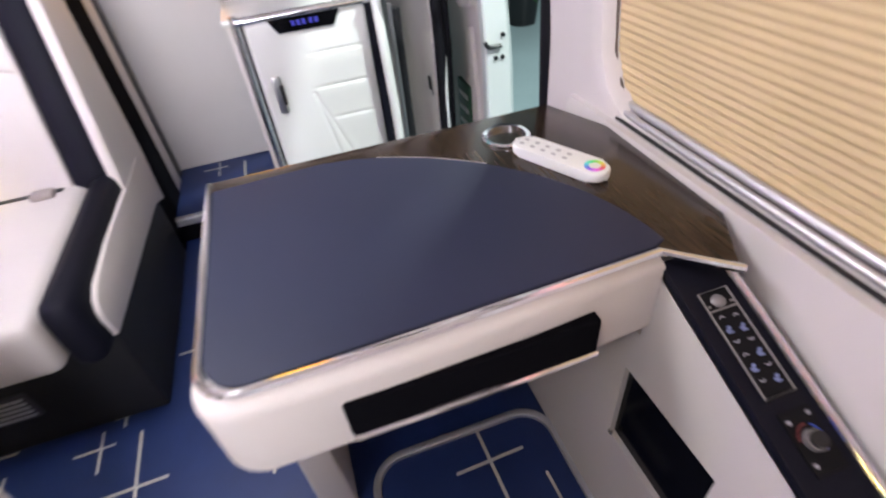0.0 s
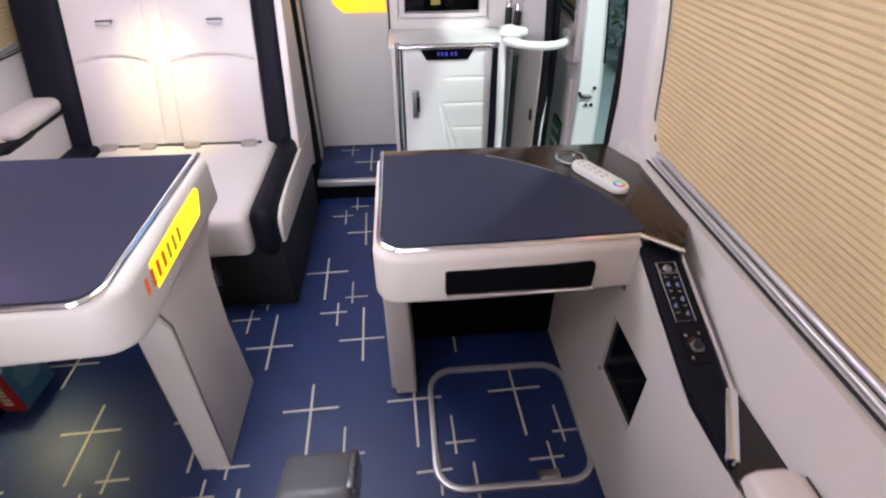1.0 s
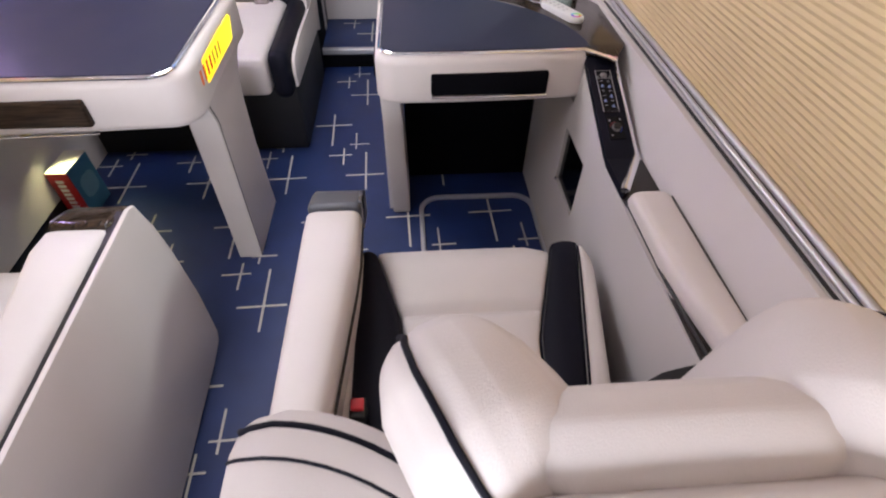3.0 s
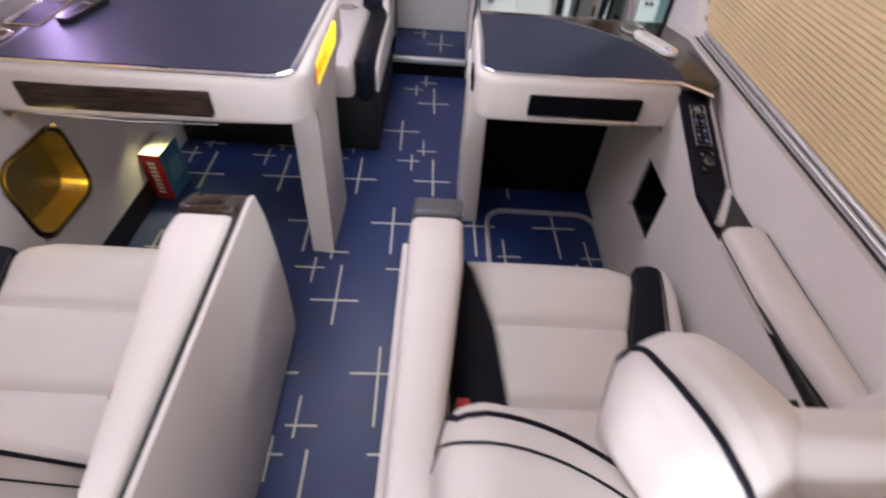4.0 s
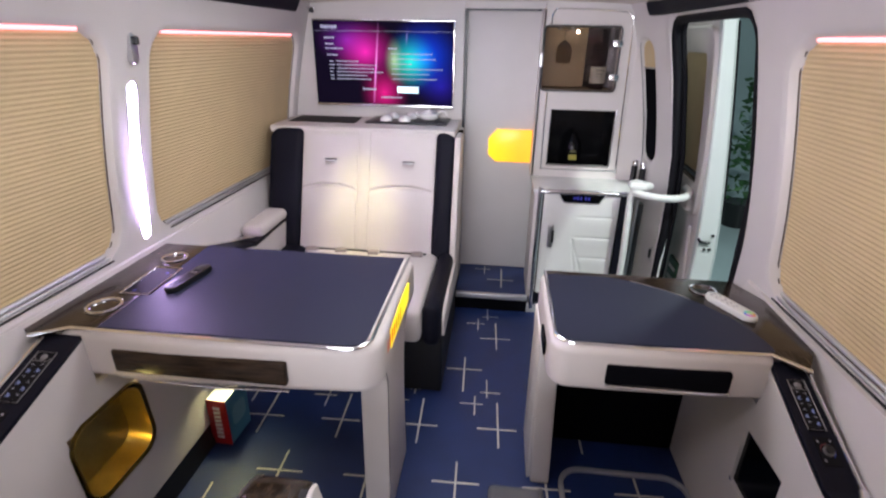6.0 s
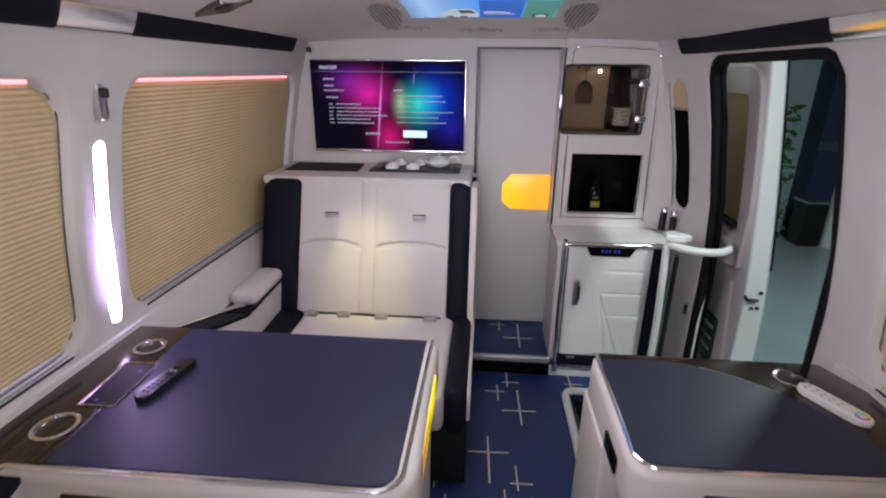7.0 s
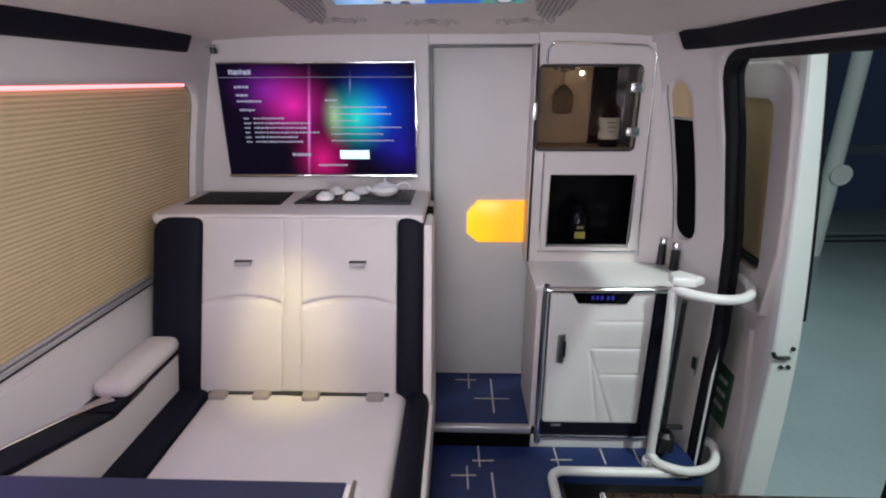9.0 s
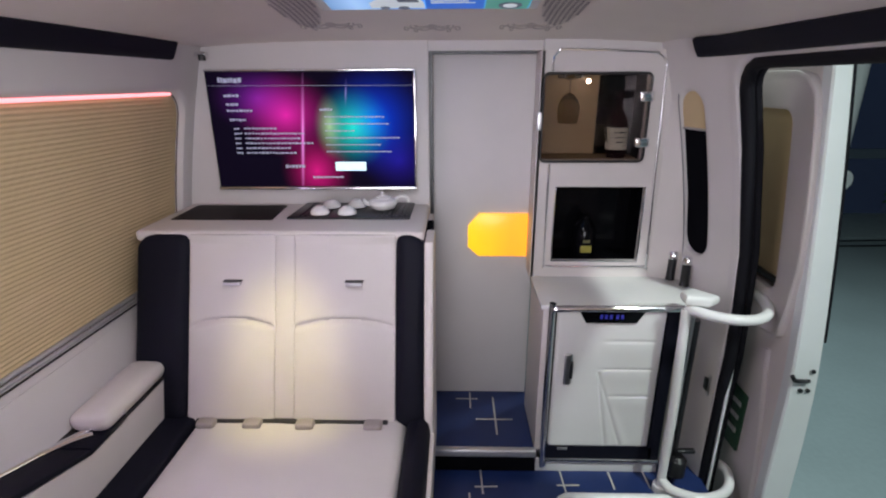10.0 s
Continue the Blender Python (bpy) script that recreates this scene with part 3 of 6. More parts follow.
# stepwell of the doorway
well = thing("entrance_steps", (0.5, 0.92, -0.45), "dark entrance steps with a white rounded rim", "steps")
bm = bmesh.new()
pts = rrect(0.205, 0.79, 0.60, 1.245, 0.05, 6)
tube([(x, y, 0.012) for x, y in pts if x < 0.75], 0.019, 10, bm=bm)
part("rim", bm, ROD, well, "thick white rim")
for k, (x0, z) in enumerate(((0.235, -0.20), (0.50, -0.40))):
    part("tread", rbox(x0, 0.95, 0.60, 1.23, z - 0.02, z, 0.004), BLACK, well)
    part("edge_strip", rbox(x0 + 0.255 if k == 0 else 0.78, (x0 + 0.27 if k == 0 else 0.80), 0.62, 1.21, z, z + 0.006, 0.002), STEEL, well, "worn steel edge strip")
part("riser", rbox(0.236, 0.25, 0.60, 1.23, -0.2, -0.02, 0.0, 1), BLACK, well)
part("riser", rbox(0.50, 0.515, 0.60, 1.23, -0.4, -0.22, 0.0, 1), BLACK, well)
part("side_panel", rbox(0.235, 0.80, 0.598, 0.612, -0.42, -0.03, 0.0, 1), BLACK, well)
part("side_panel", rbox(0.235, 0.80, 1.222, 1.236, -0.42, -0.03, 0.0, 1), BLACK, well)
for y in (0.72, 0.86, 1.0, 1.13):
    part("grip_bar", rbox(0.26, 0.47, y, y + 0.03, -0.2, -0.193, 0.003), STEEL, well)

# ---- partition with sliding door, television niche and bar cabinet ----
def box_wall(name, pieces, label):
    w = thing(name, pieces[0][:1] + (1.7, 0), label, "wall", kind="structure")
    for p in pieces:
        part("panel", rbox(*p, 0.004, 1), WALL, w)
    return w


box_wall("wall_partition", [(-1.31, -0.285, 1.705, 1.84, 0.0, 1.72), (-0.289, 0.14, 1.712, 1.84, 1.612, 1.72), (0.135, 0.80, 1.69, 1.84, 1.60, 1.72), (-0.40, -0.270, 1.601, 1.71, 0.0, 0.998)], "cream-grey partition wall towards the driver's cab")
door = thing("door_1", (-0.07, 1.79, STEP), "grey sliding door in the partition", "door", kind="structure")
part("leaf", rbox(-0.30, 0.15, 1.785, 1.81, STEP + 0.003, 1.62, 0.003), WALL, door)
part("door_frame", prism([(-0.286, STEP), (-0.272, STEP), (-0.272, 1.603), (0.118, 1.603), (0.118, 1.615), (-0.286, 1.615)], "y", 1.735, 1.786), BLACK, door, "thin dark door reveal")
HANDLE = glow_gradient("amber_backlit_plate", (1.0, 0.66, 0.01), (1.0, 0.42, 0.03), 0, -0.12, 0.12, 0.95)
hp = [(-0.128, 0.835), (-0.128, 0.928), (-0.082, 0.982), (0.122, 0.982), (0.122, 0.794), (-0.082, 0.794)]
part("handle_plate", prism(hp, "y", 1.772, 1.787, bevel=0.002), HANDLE, door, "amber glowing angular handle plate")

# television
TVX, TVZ = (-1.104, -0.341), (1.118, 1.541)
tv = thing("television", (-0.72, 1.70, TVZ[0]), "wall television showing a purple and cyan menu screen", "television")
part("bezel", prism(rrect(TVX[0] - 0.006, TVX[1] + 0.006, TVZ[0] - 0.008, TVZ[1] + 0.006, 0.004, 2), "y", 1.672, 1.708, bevel=0.003), BLACK, tv)
bm = rbox(TVX[0] - 0.008, TVX[1] + 0.008, 1.668, 1.70, TVZ[0] - 0.014, TVZ[0] - 0.003, 0.003, (2, 1, 1))
rbox(TVX[0] - 0.008, TVX[1] + 0.008, 1.672, 1.70, TVZ[1] + 0.003, TVZ[1] + 0.009, 0.002, 1, bm=bm)
rbox(TVX[1] + 0.002, TVX[1] + 0.009, 1.672, 1.70, TVZ[0] - 0.01, TVZ[1] + 0.006, 0.002, 1, bm=bm)
part("chrome_edge", bm, CHROME, tv, "polished chrome edge strips")
TVMAT = screen_material("television_picture", [(-0.10, 0.27, 0.20, 0.17, (0.62, 0.015, 0.30, 0.0)), (0.0, 0.06, 0.15, 0.17, (0.55, 0.008, 0.17, 0.0)), (-0.20, 0.33, 0.2, 0.14, (0.12, 0.01, 0.22, 0.0)),
                                               (0.23, 0.25, 0.23, 0.23, (0.0, 0.04, 0.66, 0.0)), (0.15, 0.225, 0.16, 0.16, (0.015, 0.62, 0.30, 0.0)), (0.06, 0.23, 0.06, 0.13, (0.30, 0.38, 0.16, 0.0)), (0.32, 0.10, 0.16, 0.15, (0.01, 0.005, 0.20, 0.0)),
                                               (-0.045, 0.18, 0.010, 0.30, (0.75, 0.25, 0.75, 5.0)), (0.13, 0.35, 0.006, 0.06, (0.2, 0.16, 0.4, 5.0))], (0.003, 0.0015, 0.007), 1.3)
bm = bmesh.new()
bm.faces.new([bm.verts.new((x, 1.6705, z)) for x, z in ((TVX[0], TVZ[0]), (TVX[1], TVZ[0]), (TVX[1], TVZ[1]), (TVX[0], TVZ[1]))])
part("picture", bm, TVMAT, tv, "dark menu with magenta, blue and cyan glow", smooth=False)
GLYPH = mat("screen_text_light", (0.3, 0.3, 0.35), 0.5, emit=(0.6, 0.66, 1.0), power=0.3)
GLYPHB = mat("screen_button_light", (0.6, 0.7, 0.8), 0.5, emit=(0.62, 0.9, 1.0), power=1.0)
W, Hh = TVX[1] - TVX[0], TVZ[1] - TVZ[0]


def bar(u0, u1, v0, v1, material=GLYPH, label=""):
    bm = bmesh.new()
    bm.faces.new([bm.verts.new((TVX[0] + W * u, 1.6695, TVZ[1] - Hh * v)) for u, v in ((u0, v0), (u1, v0), (u1, v1), (u0, v1))])
    part("screen_bar", bm, material, tv, label, smooth=False)


rng = random.Random(4)


def text_run(u, end, v, h, gap=0.004):
    """A line of small uneven marks from u to end."""
    while u < end:
        w = rng.uniform(0.008, 0.020)
        bar(u, u + w, v + rng.uniform(0, 0.2) * h, v + h * rng.uniform(0.8, 1.0))
        u += w + gap


text_run(0.055, 0.165, 0.045, 0.048, 0.003)
bar(0.0, 1.0, 0.112, 0.1145)
for u, v, end in ((0.075, 0.185, 0.15), (0.08, 0.258, 0.14), (0.08, 0.312, 0.15), (0.165, 0.312, 0.20), (0.09, 0.39, 0.16)):
    text_run(u, end, v, 0.024, 0.003)
for i, wd in enumerate((0.17, 0.31, 0.28, 0.35, 0.23, 0.27)):
    v = 0.47 + 0.043 * i
    text_run(0.105, 0.132, v, 0.018, 0.002)
    text_run(0.155, 0.14 + wd, v, 0.017)
for i, wd in enumerate((0.30, 0.33, 0.16, 0.38, 0.27, 0.33)):
    text_run(0.56, 0.55 + wd, 0.37 + 0.061 * i, 0.014)
text_run(0.54, 0.60, 0.305, 0.022, 0.003)
bar(0.60, 0.755, 0.775, 0.855, GLYPHB)
text_run(0.345, 0.43, 0.80, 0.032, 0.003)
text_run(0.48, 0.62, 0.905, 0.02, 0.003)
# ---- bar cabinet beside the partition door ----
bar_cab = thing("bar_cabinet", (0.36, 1.75, 0.735), "cream tall bar cabinet with a glass-fronted top and open niche", "cabinet")
CY = 1.672


def framed(name, outer, holes, y0, y1, material, parent, label=""):
    """A slab in x and z with rectangular openings through it, made of butted strips."""
    x0, x1, z0, z1 = outer
    bm = bmesh.new()
    zs = sorted({z0, z1, *[h[2] for h in holes], *[h[3] for h in holes]})
    for a, b in zip(zs, zs[1:]):
        xs = [x0]
        for h in sorted(holes):
            if h[2] <= a and h[3] >= b:
                xs += [h[0], h[1]]
        xs.append(x1)
        for i in range(0, len(xs), 2):
            rbox(xs[i], xs[i + 1], y0, y1, a, b, 0.0, 1, bm=bm)
    bmesh.ops.remove_doubles(bm, verts=bm.verts, dist=0.0002)
    return part(name, bm, material, parent, label, smooth=False)


GL, NI = (0.132, 0.527, 1.212, 1.536), (0.208, 0.552, 0.812, 1.116)
framed("front_panel", (0.128, 0.606, 0.735, 1.612), [(0.140, 0.516, 1.222, 1.528), NI], CY, CY + 0.02, CREAM, bar_cab)
part("side_panel", rbox(0.124, 0.140, CY, 1.84, 0.735, 1.61, 0.002), CREAM, bar_cab)
bm = bmesh.new()
rows = []
for z in [0.735 + 0.865 * k / 20 for k in range(21)]:
    xw = max(0.62, x_right(1.645, z) + 0.006)
    rows.append([bm.verts.new(p) for p in ((0.605, CY, z), (0.612, CY - 0.004, z), (xw, 1.642, z), (xw, 1.70, z), (0.605, 1.70, z))])
for a, b in zip(rows, rows[1:]):
    for k in range(5):
        bm.faces.new((a[k], a[(k + 1) % 5], b[(k + 1) % 5], b[k]))
part("side_panel", bm, CREAM, bar_cab)
part("joint_line", tube([(max(0.62, x_right(1.645, z) + 0.006) - 0.004, 1.640, z) for z in [0.74 + 0.043 * k for k in range(21)]], 0.002, 6), mat("dull_joint_metal", (0.2, 0.2, 0.21), 0.5), bar_cab, "thin metal joint line")
bm = bmesh.new()
for z0, z1, x0, x1 in ((1.215, 1.535, 0.142, 0.522), (0.805, 1.12, 0.20, 0.56)):
    rbox(x0, x1, 1.83, 1.838, z0, z1, 0, 1, bm=bm)
part("back_lining", bm, [GLOSSBLACK], bar_cab, smooth=False)
bm = bmesh.new()
rbox(0.148, 0.50, 1.81, 1.826, 1.225, 1.53, 0, 1, bm=bm)
rbox(0.148, 0.516, 1.695, 1.826, 1.214, 1.2225, 0, 1, bm=bm)
rbox(0.138, 0.147, 1.695, 1.826, 1.215, 1.535, 0, 1, bm=bm)
part("glass_shelf_lining", bm, TANWOOD, bar_cab, "tan lining of the glass cupboard", smooth=False)
bm = bmesh.new()
rbox(0.375, 0.525, 1.80, 1.812, 1.225, 1.53, 0, 1, bm=bm)
part("mirror_back", bm, mat("grey_mirror", (0.25, 0.25, 0.27), 0.06, 1.0, vary=0.2, scale=14), bar_cab, "dark mirrored back", smooth=False)
bm = bmesh.new()
for x0, x1 in ((0.196, 0.2085), (0.5515, 0.565)):
    rbox(x0, x1, 1.69, 1.83, 0.80, 1.125, 0, 1, bm=bm)
rbox(0.20, 0.56, 1.69, 1.83, 0.80, 0.8125, 0, 1, bm=bm)
rbox(0.20, 0.56, 1.69, 1.83, 1.1155, 1.125, 0, 1, bm=bm)
part("niche_lining", bm, GLOSSBLACK, bar_cab, "glossy black lining of the open niche", smooth=False)
bm = bmesh.new()
for x0, x1 in ((0.516, 0.53),):
    rbox(x0, x1, 1.69, 1.83, 1.215, 1.535, 0, 1, bm=bm)
rbox(0.14, 0.53, 1.69, 1.83, 1.5285, 1.54, 0, 1, bm=bm)
part("cupboard_lining", bm, BLACK, bar_cab, smooth=False)
gd = part("glass_door", prism(rrect(GL[0], GL[1], GL[2], GL[3], 0.022), "y", CY - 0.016, CY - 0.010), GLASS, bar_cab, "smoked glass door")
gd.visible_shadow = False
for z in (1.288, 1.452):
    part("hinge", rbox(0.485, 0.535, CY - 0.026, CY - 0.004, z - 0.017, z + 0.017, 0.004), CHROME, gd, "square chrome hinge")
part("border", tube([(x, CY - 0.016, z) for x, z in rrect(GL[0] + 0.004, GL[1] - 0.004, GL[2] + 0.004, GL[3] - 0.004, 0.02)], 0.0045, 6, closed=True), BLACK, gd, "black edge of the glass")
part("catch", rbox(0.118, 0.138, CY - 0.02, CY, 1.33, 1.40, 0.004), STEEL, gd)
bm = tube(smooth_path([(0.166, CY - 0.003, 1.54), (0.168, CY - 0.003, 1.585), (0.185, CY - 0.003, 1.606), (0.22, CY - 0.003, 1.612), (0.50, CY - 0.003, 1.603), (0.545, CY - 0.003, 1.595), (0.572, CY - 0.003, 1.565), (0.573, CY - 0.003, 1.52), (0.583, CY - 0.003, 1.1), (0.592, CY - 0.003, 0.80), (0.575, CY - 0.003, 0.79), (0.35, CY - 0.003, 0.788), (0.19, CY - 0.003, 0.79), (0.178, CY - 0.003, 0.82), (0.175, CY - 0.003, 1.205)], 5), 0.0048, 8)
part("chrome_trim", bm, CHROME, bar_cab, "chrome trim line round the cabinet front")
bm = bmesh.new()
for a, b in (((0.206, 0.810), (0.554, 0.810)), ((0.554, 0.810), (0.554, 1.118)), ((0.206, 0.81), (0.206, 1.118))):
    tube([(a[0], CY - 0.002, a[1]), (b[0], CY - 0.002, b[1])], 0.0035, 6, bm=bm)
part("niche_trim", bm, CHROME, bar_cab)


def bottle(at, r, h, glass, name, label, neck=0.35):
    t = thing(name, at, label, "bottle")
    x, y, z = at
    part("body", lathe([(0, 0), (r * 0.9, 0), (r, 0.008), (r, h * (1 - neck) - 0.02), (r * 0.8, h * (1 - neck)), (r * 0.32, h * (1 - neck) + 0.03), (r * 0.3, h - 0.012), (r * 0.38, h - 0.01), (r * 0.38, h), (0, h)], at, 20), glass, t)
    return t


b1 = bottle((0.438, 1.725, 1.2235), 0.039, 0.235, WINE, "spirit_bottle", "dark spirit bottle with a pale label in the glass cupboard")
part("paper_label", lathe([(0.0396, 0.032), (0.0399, 0.033), (0.0399, 0.113), (0.0396, 0.114)], (0.438, 1.725, 1.2235), 20), PAPER, b1, "pale paper label")
for z, w in ((1.318, 0.022), (1.300, 0.017), (1.283, 0.012)):
    part("label_text", rbox(0.438 - w, 0.438 + w, 1.6838, 1.6852, z, z + 0.004, 0, 1), INK, b1)
part("carry_handle", tube(smooth_path([(0.412, 1.712, 1.385), (0.392, 1.705, 1.38), (0.386, 1.703, 1.345), (0.392, 1.705, 1.30), (0.402, 1.712, 1.285)], 5), 0.0042, 8), CLEAR, b1, "clear glass carrying loop")
b2 = bottle((0.352, 1.742, 0.8127), 0.046, 0.17, GLOSSBLACK, "small_bottle", "dark bottle with a yellow-green label in the black niche", 0.22)
part("paper_label", rbox(0.330, 0.374, 1.6925, 1.697, 0.838, 0.868, 0.001), mat("olive_label", (0.26, 0.23, 0.03), 0.5), b2, "yellow label")
part("paper_label", rbox(0.338, 0.366, 1.6925, 1.697, 0.880, 0.892, 0.001), mat("dull_gold_print", (0.12, 0.11, 0.04), 0.5), b2)
GZ = 1.352
gl = thing("wine_glass", (0.250, 1.745, GZ), "clear wine glass hanging upside down in the cupboard", "glass")
part("bowl", lathe([(0.034, 0.0), (0.0355, 0.0), (0.041, 0.03), (0.042, 0.055), (0.034, 0.085), (0.016, 0.105), (0.0045, 0.112), (0, 0.112), (0, 0.108), (0.014, 0.101), (0.032, 0.083), (0.0405, 0.055), (0.0395, 0.03), (0.034, 0.0)], (0.250, 1.745, GZ), 24), CLEAR, gl)
part("stem", lathe([(0.0, 0.110), (0.004, 0.111), (0.0035, 0.157), (0.03, 0.163), (0.03, 0.166), (0, 0.166)], (0.250, 1.745, GZ), 20), CLEAR, gl)
part("hanger_rail", rbox(0.214, 0.223, 1.69, 1.80, 1.516, 1.5285, 0.002), STEEL, bar_cab, "steel rail for hanging glasses")
part("hanger_rail", rbox(0.277, 0.286, 1.69, 1.80, 1.516, 1.5285, 0.002), STEEL, bar_cab)
part("cupboard_lamp", lathe([(0, 0.003), (0.0014, 0.003), (0.0014, 0.006), (0, 0.006)], (0.352, 1.70, 1.5225), 12), DIFFUSER, bar_cab, "small glowing lamp")

# ---- counter with fridge ----
fr = thing("fridge_cabinet", (0.38, 1.5, 0.0), "cream leather cabinet with a built-in fridge and white counter", "cabinet")
framed("carcass", (0.138, 0.632, 0.0, 0.722), [(0.175, 0.60, 0.08, 0.722)], 1.40, 1.70, CREAM, fr)
part("plinth", rbox(0.136, 0.634, 1.394, 1.42, 0.0, 0.062, 0.003), WHITE, fr, "white plinth")
part("fridge_body", rbox(0.176, 0.60, 1.41, 1.69, 0.07, 0.72, 0.0, 1), BLACK, fr)
def quilt(p):
    """Sews seams into the fridge door: three level ones and a fan of two slanting ones."""
    if p.y > 1.39:
        return (p.x, p.y, p.z)
    near = min(1.0, max(0.0, (0.562 - p.x) / 0.02))
    dip = 0.0
    for z, x0 in ((0.603, 0.375), (0.487, 0.36), (0.37, 0.405)):
        fade = min(1.0, max(0.0, (p.x - x0 + 0.02) / 0.04)) * near
        dip += fade * (0.0034 * math.exp(-((p.z - z) / 0.0045) ** 2) - 0.0018 * math.exp(-((p.z - z + 0.03) / 0.03) ** 2))
    f = (0.475 - p.z) / 0.33
    if 0.0 < f < 1.0:
        for a, w in ((0.055, 0.010), (0.112, 0.012)):
            d = p.x - (0.352 + a * f)
            dip += 0.0032 * math.exp(-(d / 0.0055) ** 2) - 0.0024 * math.exp(-((d - 0.02 * f) / (0.004 + w)) ** 2) * f
    return (p.x, p.y + dip, p.z)


fd = part("fridge_door", rbox(0.186, 0.578, 1.378, 1.402, 0.135, 0.725, 0.012, (90, 1, 120), shape=quilt), WHITE, fr, "white quilted fridge door")
part("display", prism([(0.258, 0.732), (0.498, 0.732), (0.468, 0.682), (0.288, 0.682)], "y", 1.370, 1.385, bevel=0.002), GLOSSBLACK, fd, "black display panel")
bm = bmesh.new()
for x in (0.335, 0.352, 0.369, 0.392, 0.409):
    rbox(x, x + 0.010, 1.3685, 1.3700, 0.700, 0.716, 0, 1, bm=bm)
part("blue_digits", bm, LED_BLUE, fd, "blue glowing digits")
grip_plate = part("handle", rbox(0.222, 0.252, 1.366, 1.38, 0.425, 0.555, 0.008), STEEL, fd, "recessed metal handle")
part("grip", rbox(0.243, 0.254, 1.362, 1.374, 0.455, 0.525, 0.003), BLACK, grip_plate, "black grip slot")
part("lower_band", rbox(0.178, 0.60, 1.384, 1.402, 0.072, 0.133, 0.003), NAVY, fr, "dark navy strip below the fridge door")
part("side_band", rbox(0.583, 0.628, 1.384, 1.402, 0.07, 0.728, 0.003), NAVY, fr, "dark navy strip beside the fridge door")
part("badge", rbox(0.225, 0.265, 1.380, 1.385, 0.118, 0.128, 0.001), STEEL, fr)
bm = tube(smooth_path([(0.176, 1.383, 0.066), (0.168, 1.383, 0.09), (0.166, 1.383, 0.70), (0.172, 1.38, 0.728), (0.20, 1.376, 0.735), (0.45, 1.376, 0.737), (0.64, 1.378, 0.736)], 6), 0.0125, 10)
tube([(0.176, 1.383, 0.066), (0.63, 1.383, 0.066)], 0.006, 8, bm=bm)
part("chrome_frame", bm, CHROME, fr, "rounded chrome frame of the fridge front")
part("countertop", prism([(0.128, 1.392), (0.65, 1.392), (0.735, 1.50), (0.735, 1.69), (0.128, 1.69)], "z", 0.722, 0.742, bevel=0.004), WHITE, fr, "white glossy counter")

for x, y in ((0.690, 1.65), (0.716, 1.582)):
    fk = thing("flask", (x, y, 0.742), "small black flask with a chrome cap on the counter", "flask", "flasks on the counter")
    part("body", lathe([(0, 0), (0.018, 0), (0.018, 0.008), (0.0165, 0.012), (0.0165, 0.09), (0, 0.09)], (x, y, 0.742), 16), BLACK, fk)
    part("cap", lathe([(0.0, 0.09), (0.0175, 0.09), (0.0175, 0.115), (0.014, 0.12), (0, 0.12)], (x, y, 0.742), 16), CHROME, fk, "chrome cap")

# ---- doorway: seal, grab rails, open door leaf ----
bm = bmesh.new()
loop = [(0.562, -0.4), (0.562, 0.3), (0.562, 1.0), (0.562, 1.46)] + [(0.562 + 0.085 * (1 - math.cos(t)), 1.471 + 0.085 * math.sin(t)) for t in (0.2, 0.6, 1.0, 1.4)] + [(0.70, 1.557), (0.96, 1.557), (1.22, 1.557)] + [(1.358 - 0.085 * (1 - math.sin(t)), 1.471 + 0.085 * math.cos(t)) for t in (0.2, 0.6, 1.0, 1.4)] + [(1.36, 1.3), (1.368, 0.95), (1.372, 0.75), (1.360, 0.56), (1.368, 0.38), (1.374, 0.15), (1.374, -0.4)]
tube([(x_right(y, z) + 0.028, y, z) for y, z in loop], 0.020, 10, bm=bm)
tube([(x_right(y, z) + 0.058, y, z) for y, z in loop], 0.014, 8, bm=bm)
seal = part("door_seal", bm, RUBBER)
tagged(seal, "black rubber seal round the doorway", "trim", kind="structure")
# thin white tube imitates the bright highlight on the rubber seal
single("door_edge_trim", tube([(0.822, 1.345, z) for z in (-0.2, 0.1, 0.35)] + [(0.832, 1.36, 0.52)], 0.0055, 8), PAINT, (0.8, 1.33, -0.2), "white tube painted as the highlight along the door seal", "trim", kind="structure")

rail = thing("grab_rail", (0.612, 1.30, 0.0), "white tubular grab rail beside the entrance", "rail")
part("post", tube([(0.612, 1.30, 0.0), (0.612, 1.30, 0.4), (0.602, 1.305, 0.77)], 0.0165, 12), ROD, rail)
part("upper_hoop", tube(smooth_path([(0.607, 1.31, 0.775), (0.64, 1.262, 0.775), (0.72, 1.225, 0.772), (0.80, 1.233, 0.77), (0.86, 1.28, 0.772), (0.895, 1.36, 0.775), (0.90, 1.43, 0.775)], 6), 0.0175, 12), ROD, rail)
part("lower_hoop", tube(smooth_path([(0.612, 1.295, 0.055), (0.635, 1.25, 0.05), (0.72, 1.215, 0.05), (0.81, 1.235, 0.05), (0.866, 1.29, 0.052), (0.885, 1.36, 0.055), (0.85, 1.40, 0.06)], 6), 0.0175, 12), ROD, rail)
part("cap", prism([(0.585, 1.285), (0.66, 1.268), (0.702, 1.298), (0.64, 1.37), (0.592, 1.345)], "z", 0.790, 0.826, bevel=0.013, seg=4), ROD, rail, "white moulded rail cap")
part("foot_socket", lathe([(0, 0), (0.028, 0), (0.028, 0.03), (0.02, 0.036), (0, 0.036)], (0.612, 1.30, 0.0), 16), ROD, rail)
rod2 = thing("door_mechanism", (0.69, 1.39, 0.0), "black and steel door mechanism column behind the rail", "mechanism")
part("column", tube([(0.672, 1.37, 0.0), (0.672, 1.37, 0.70)], 0.019, 12), BLACK, rod2)
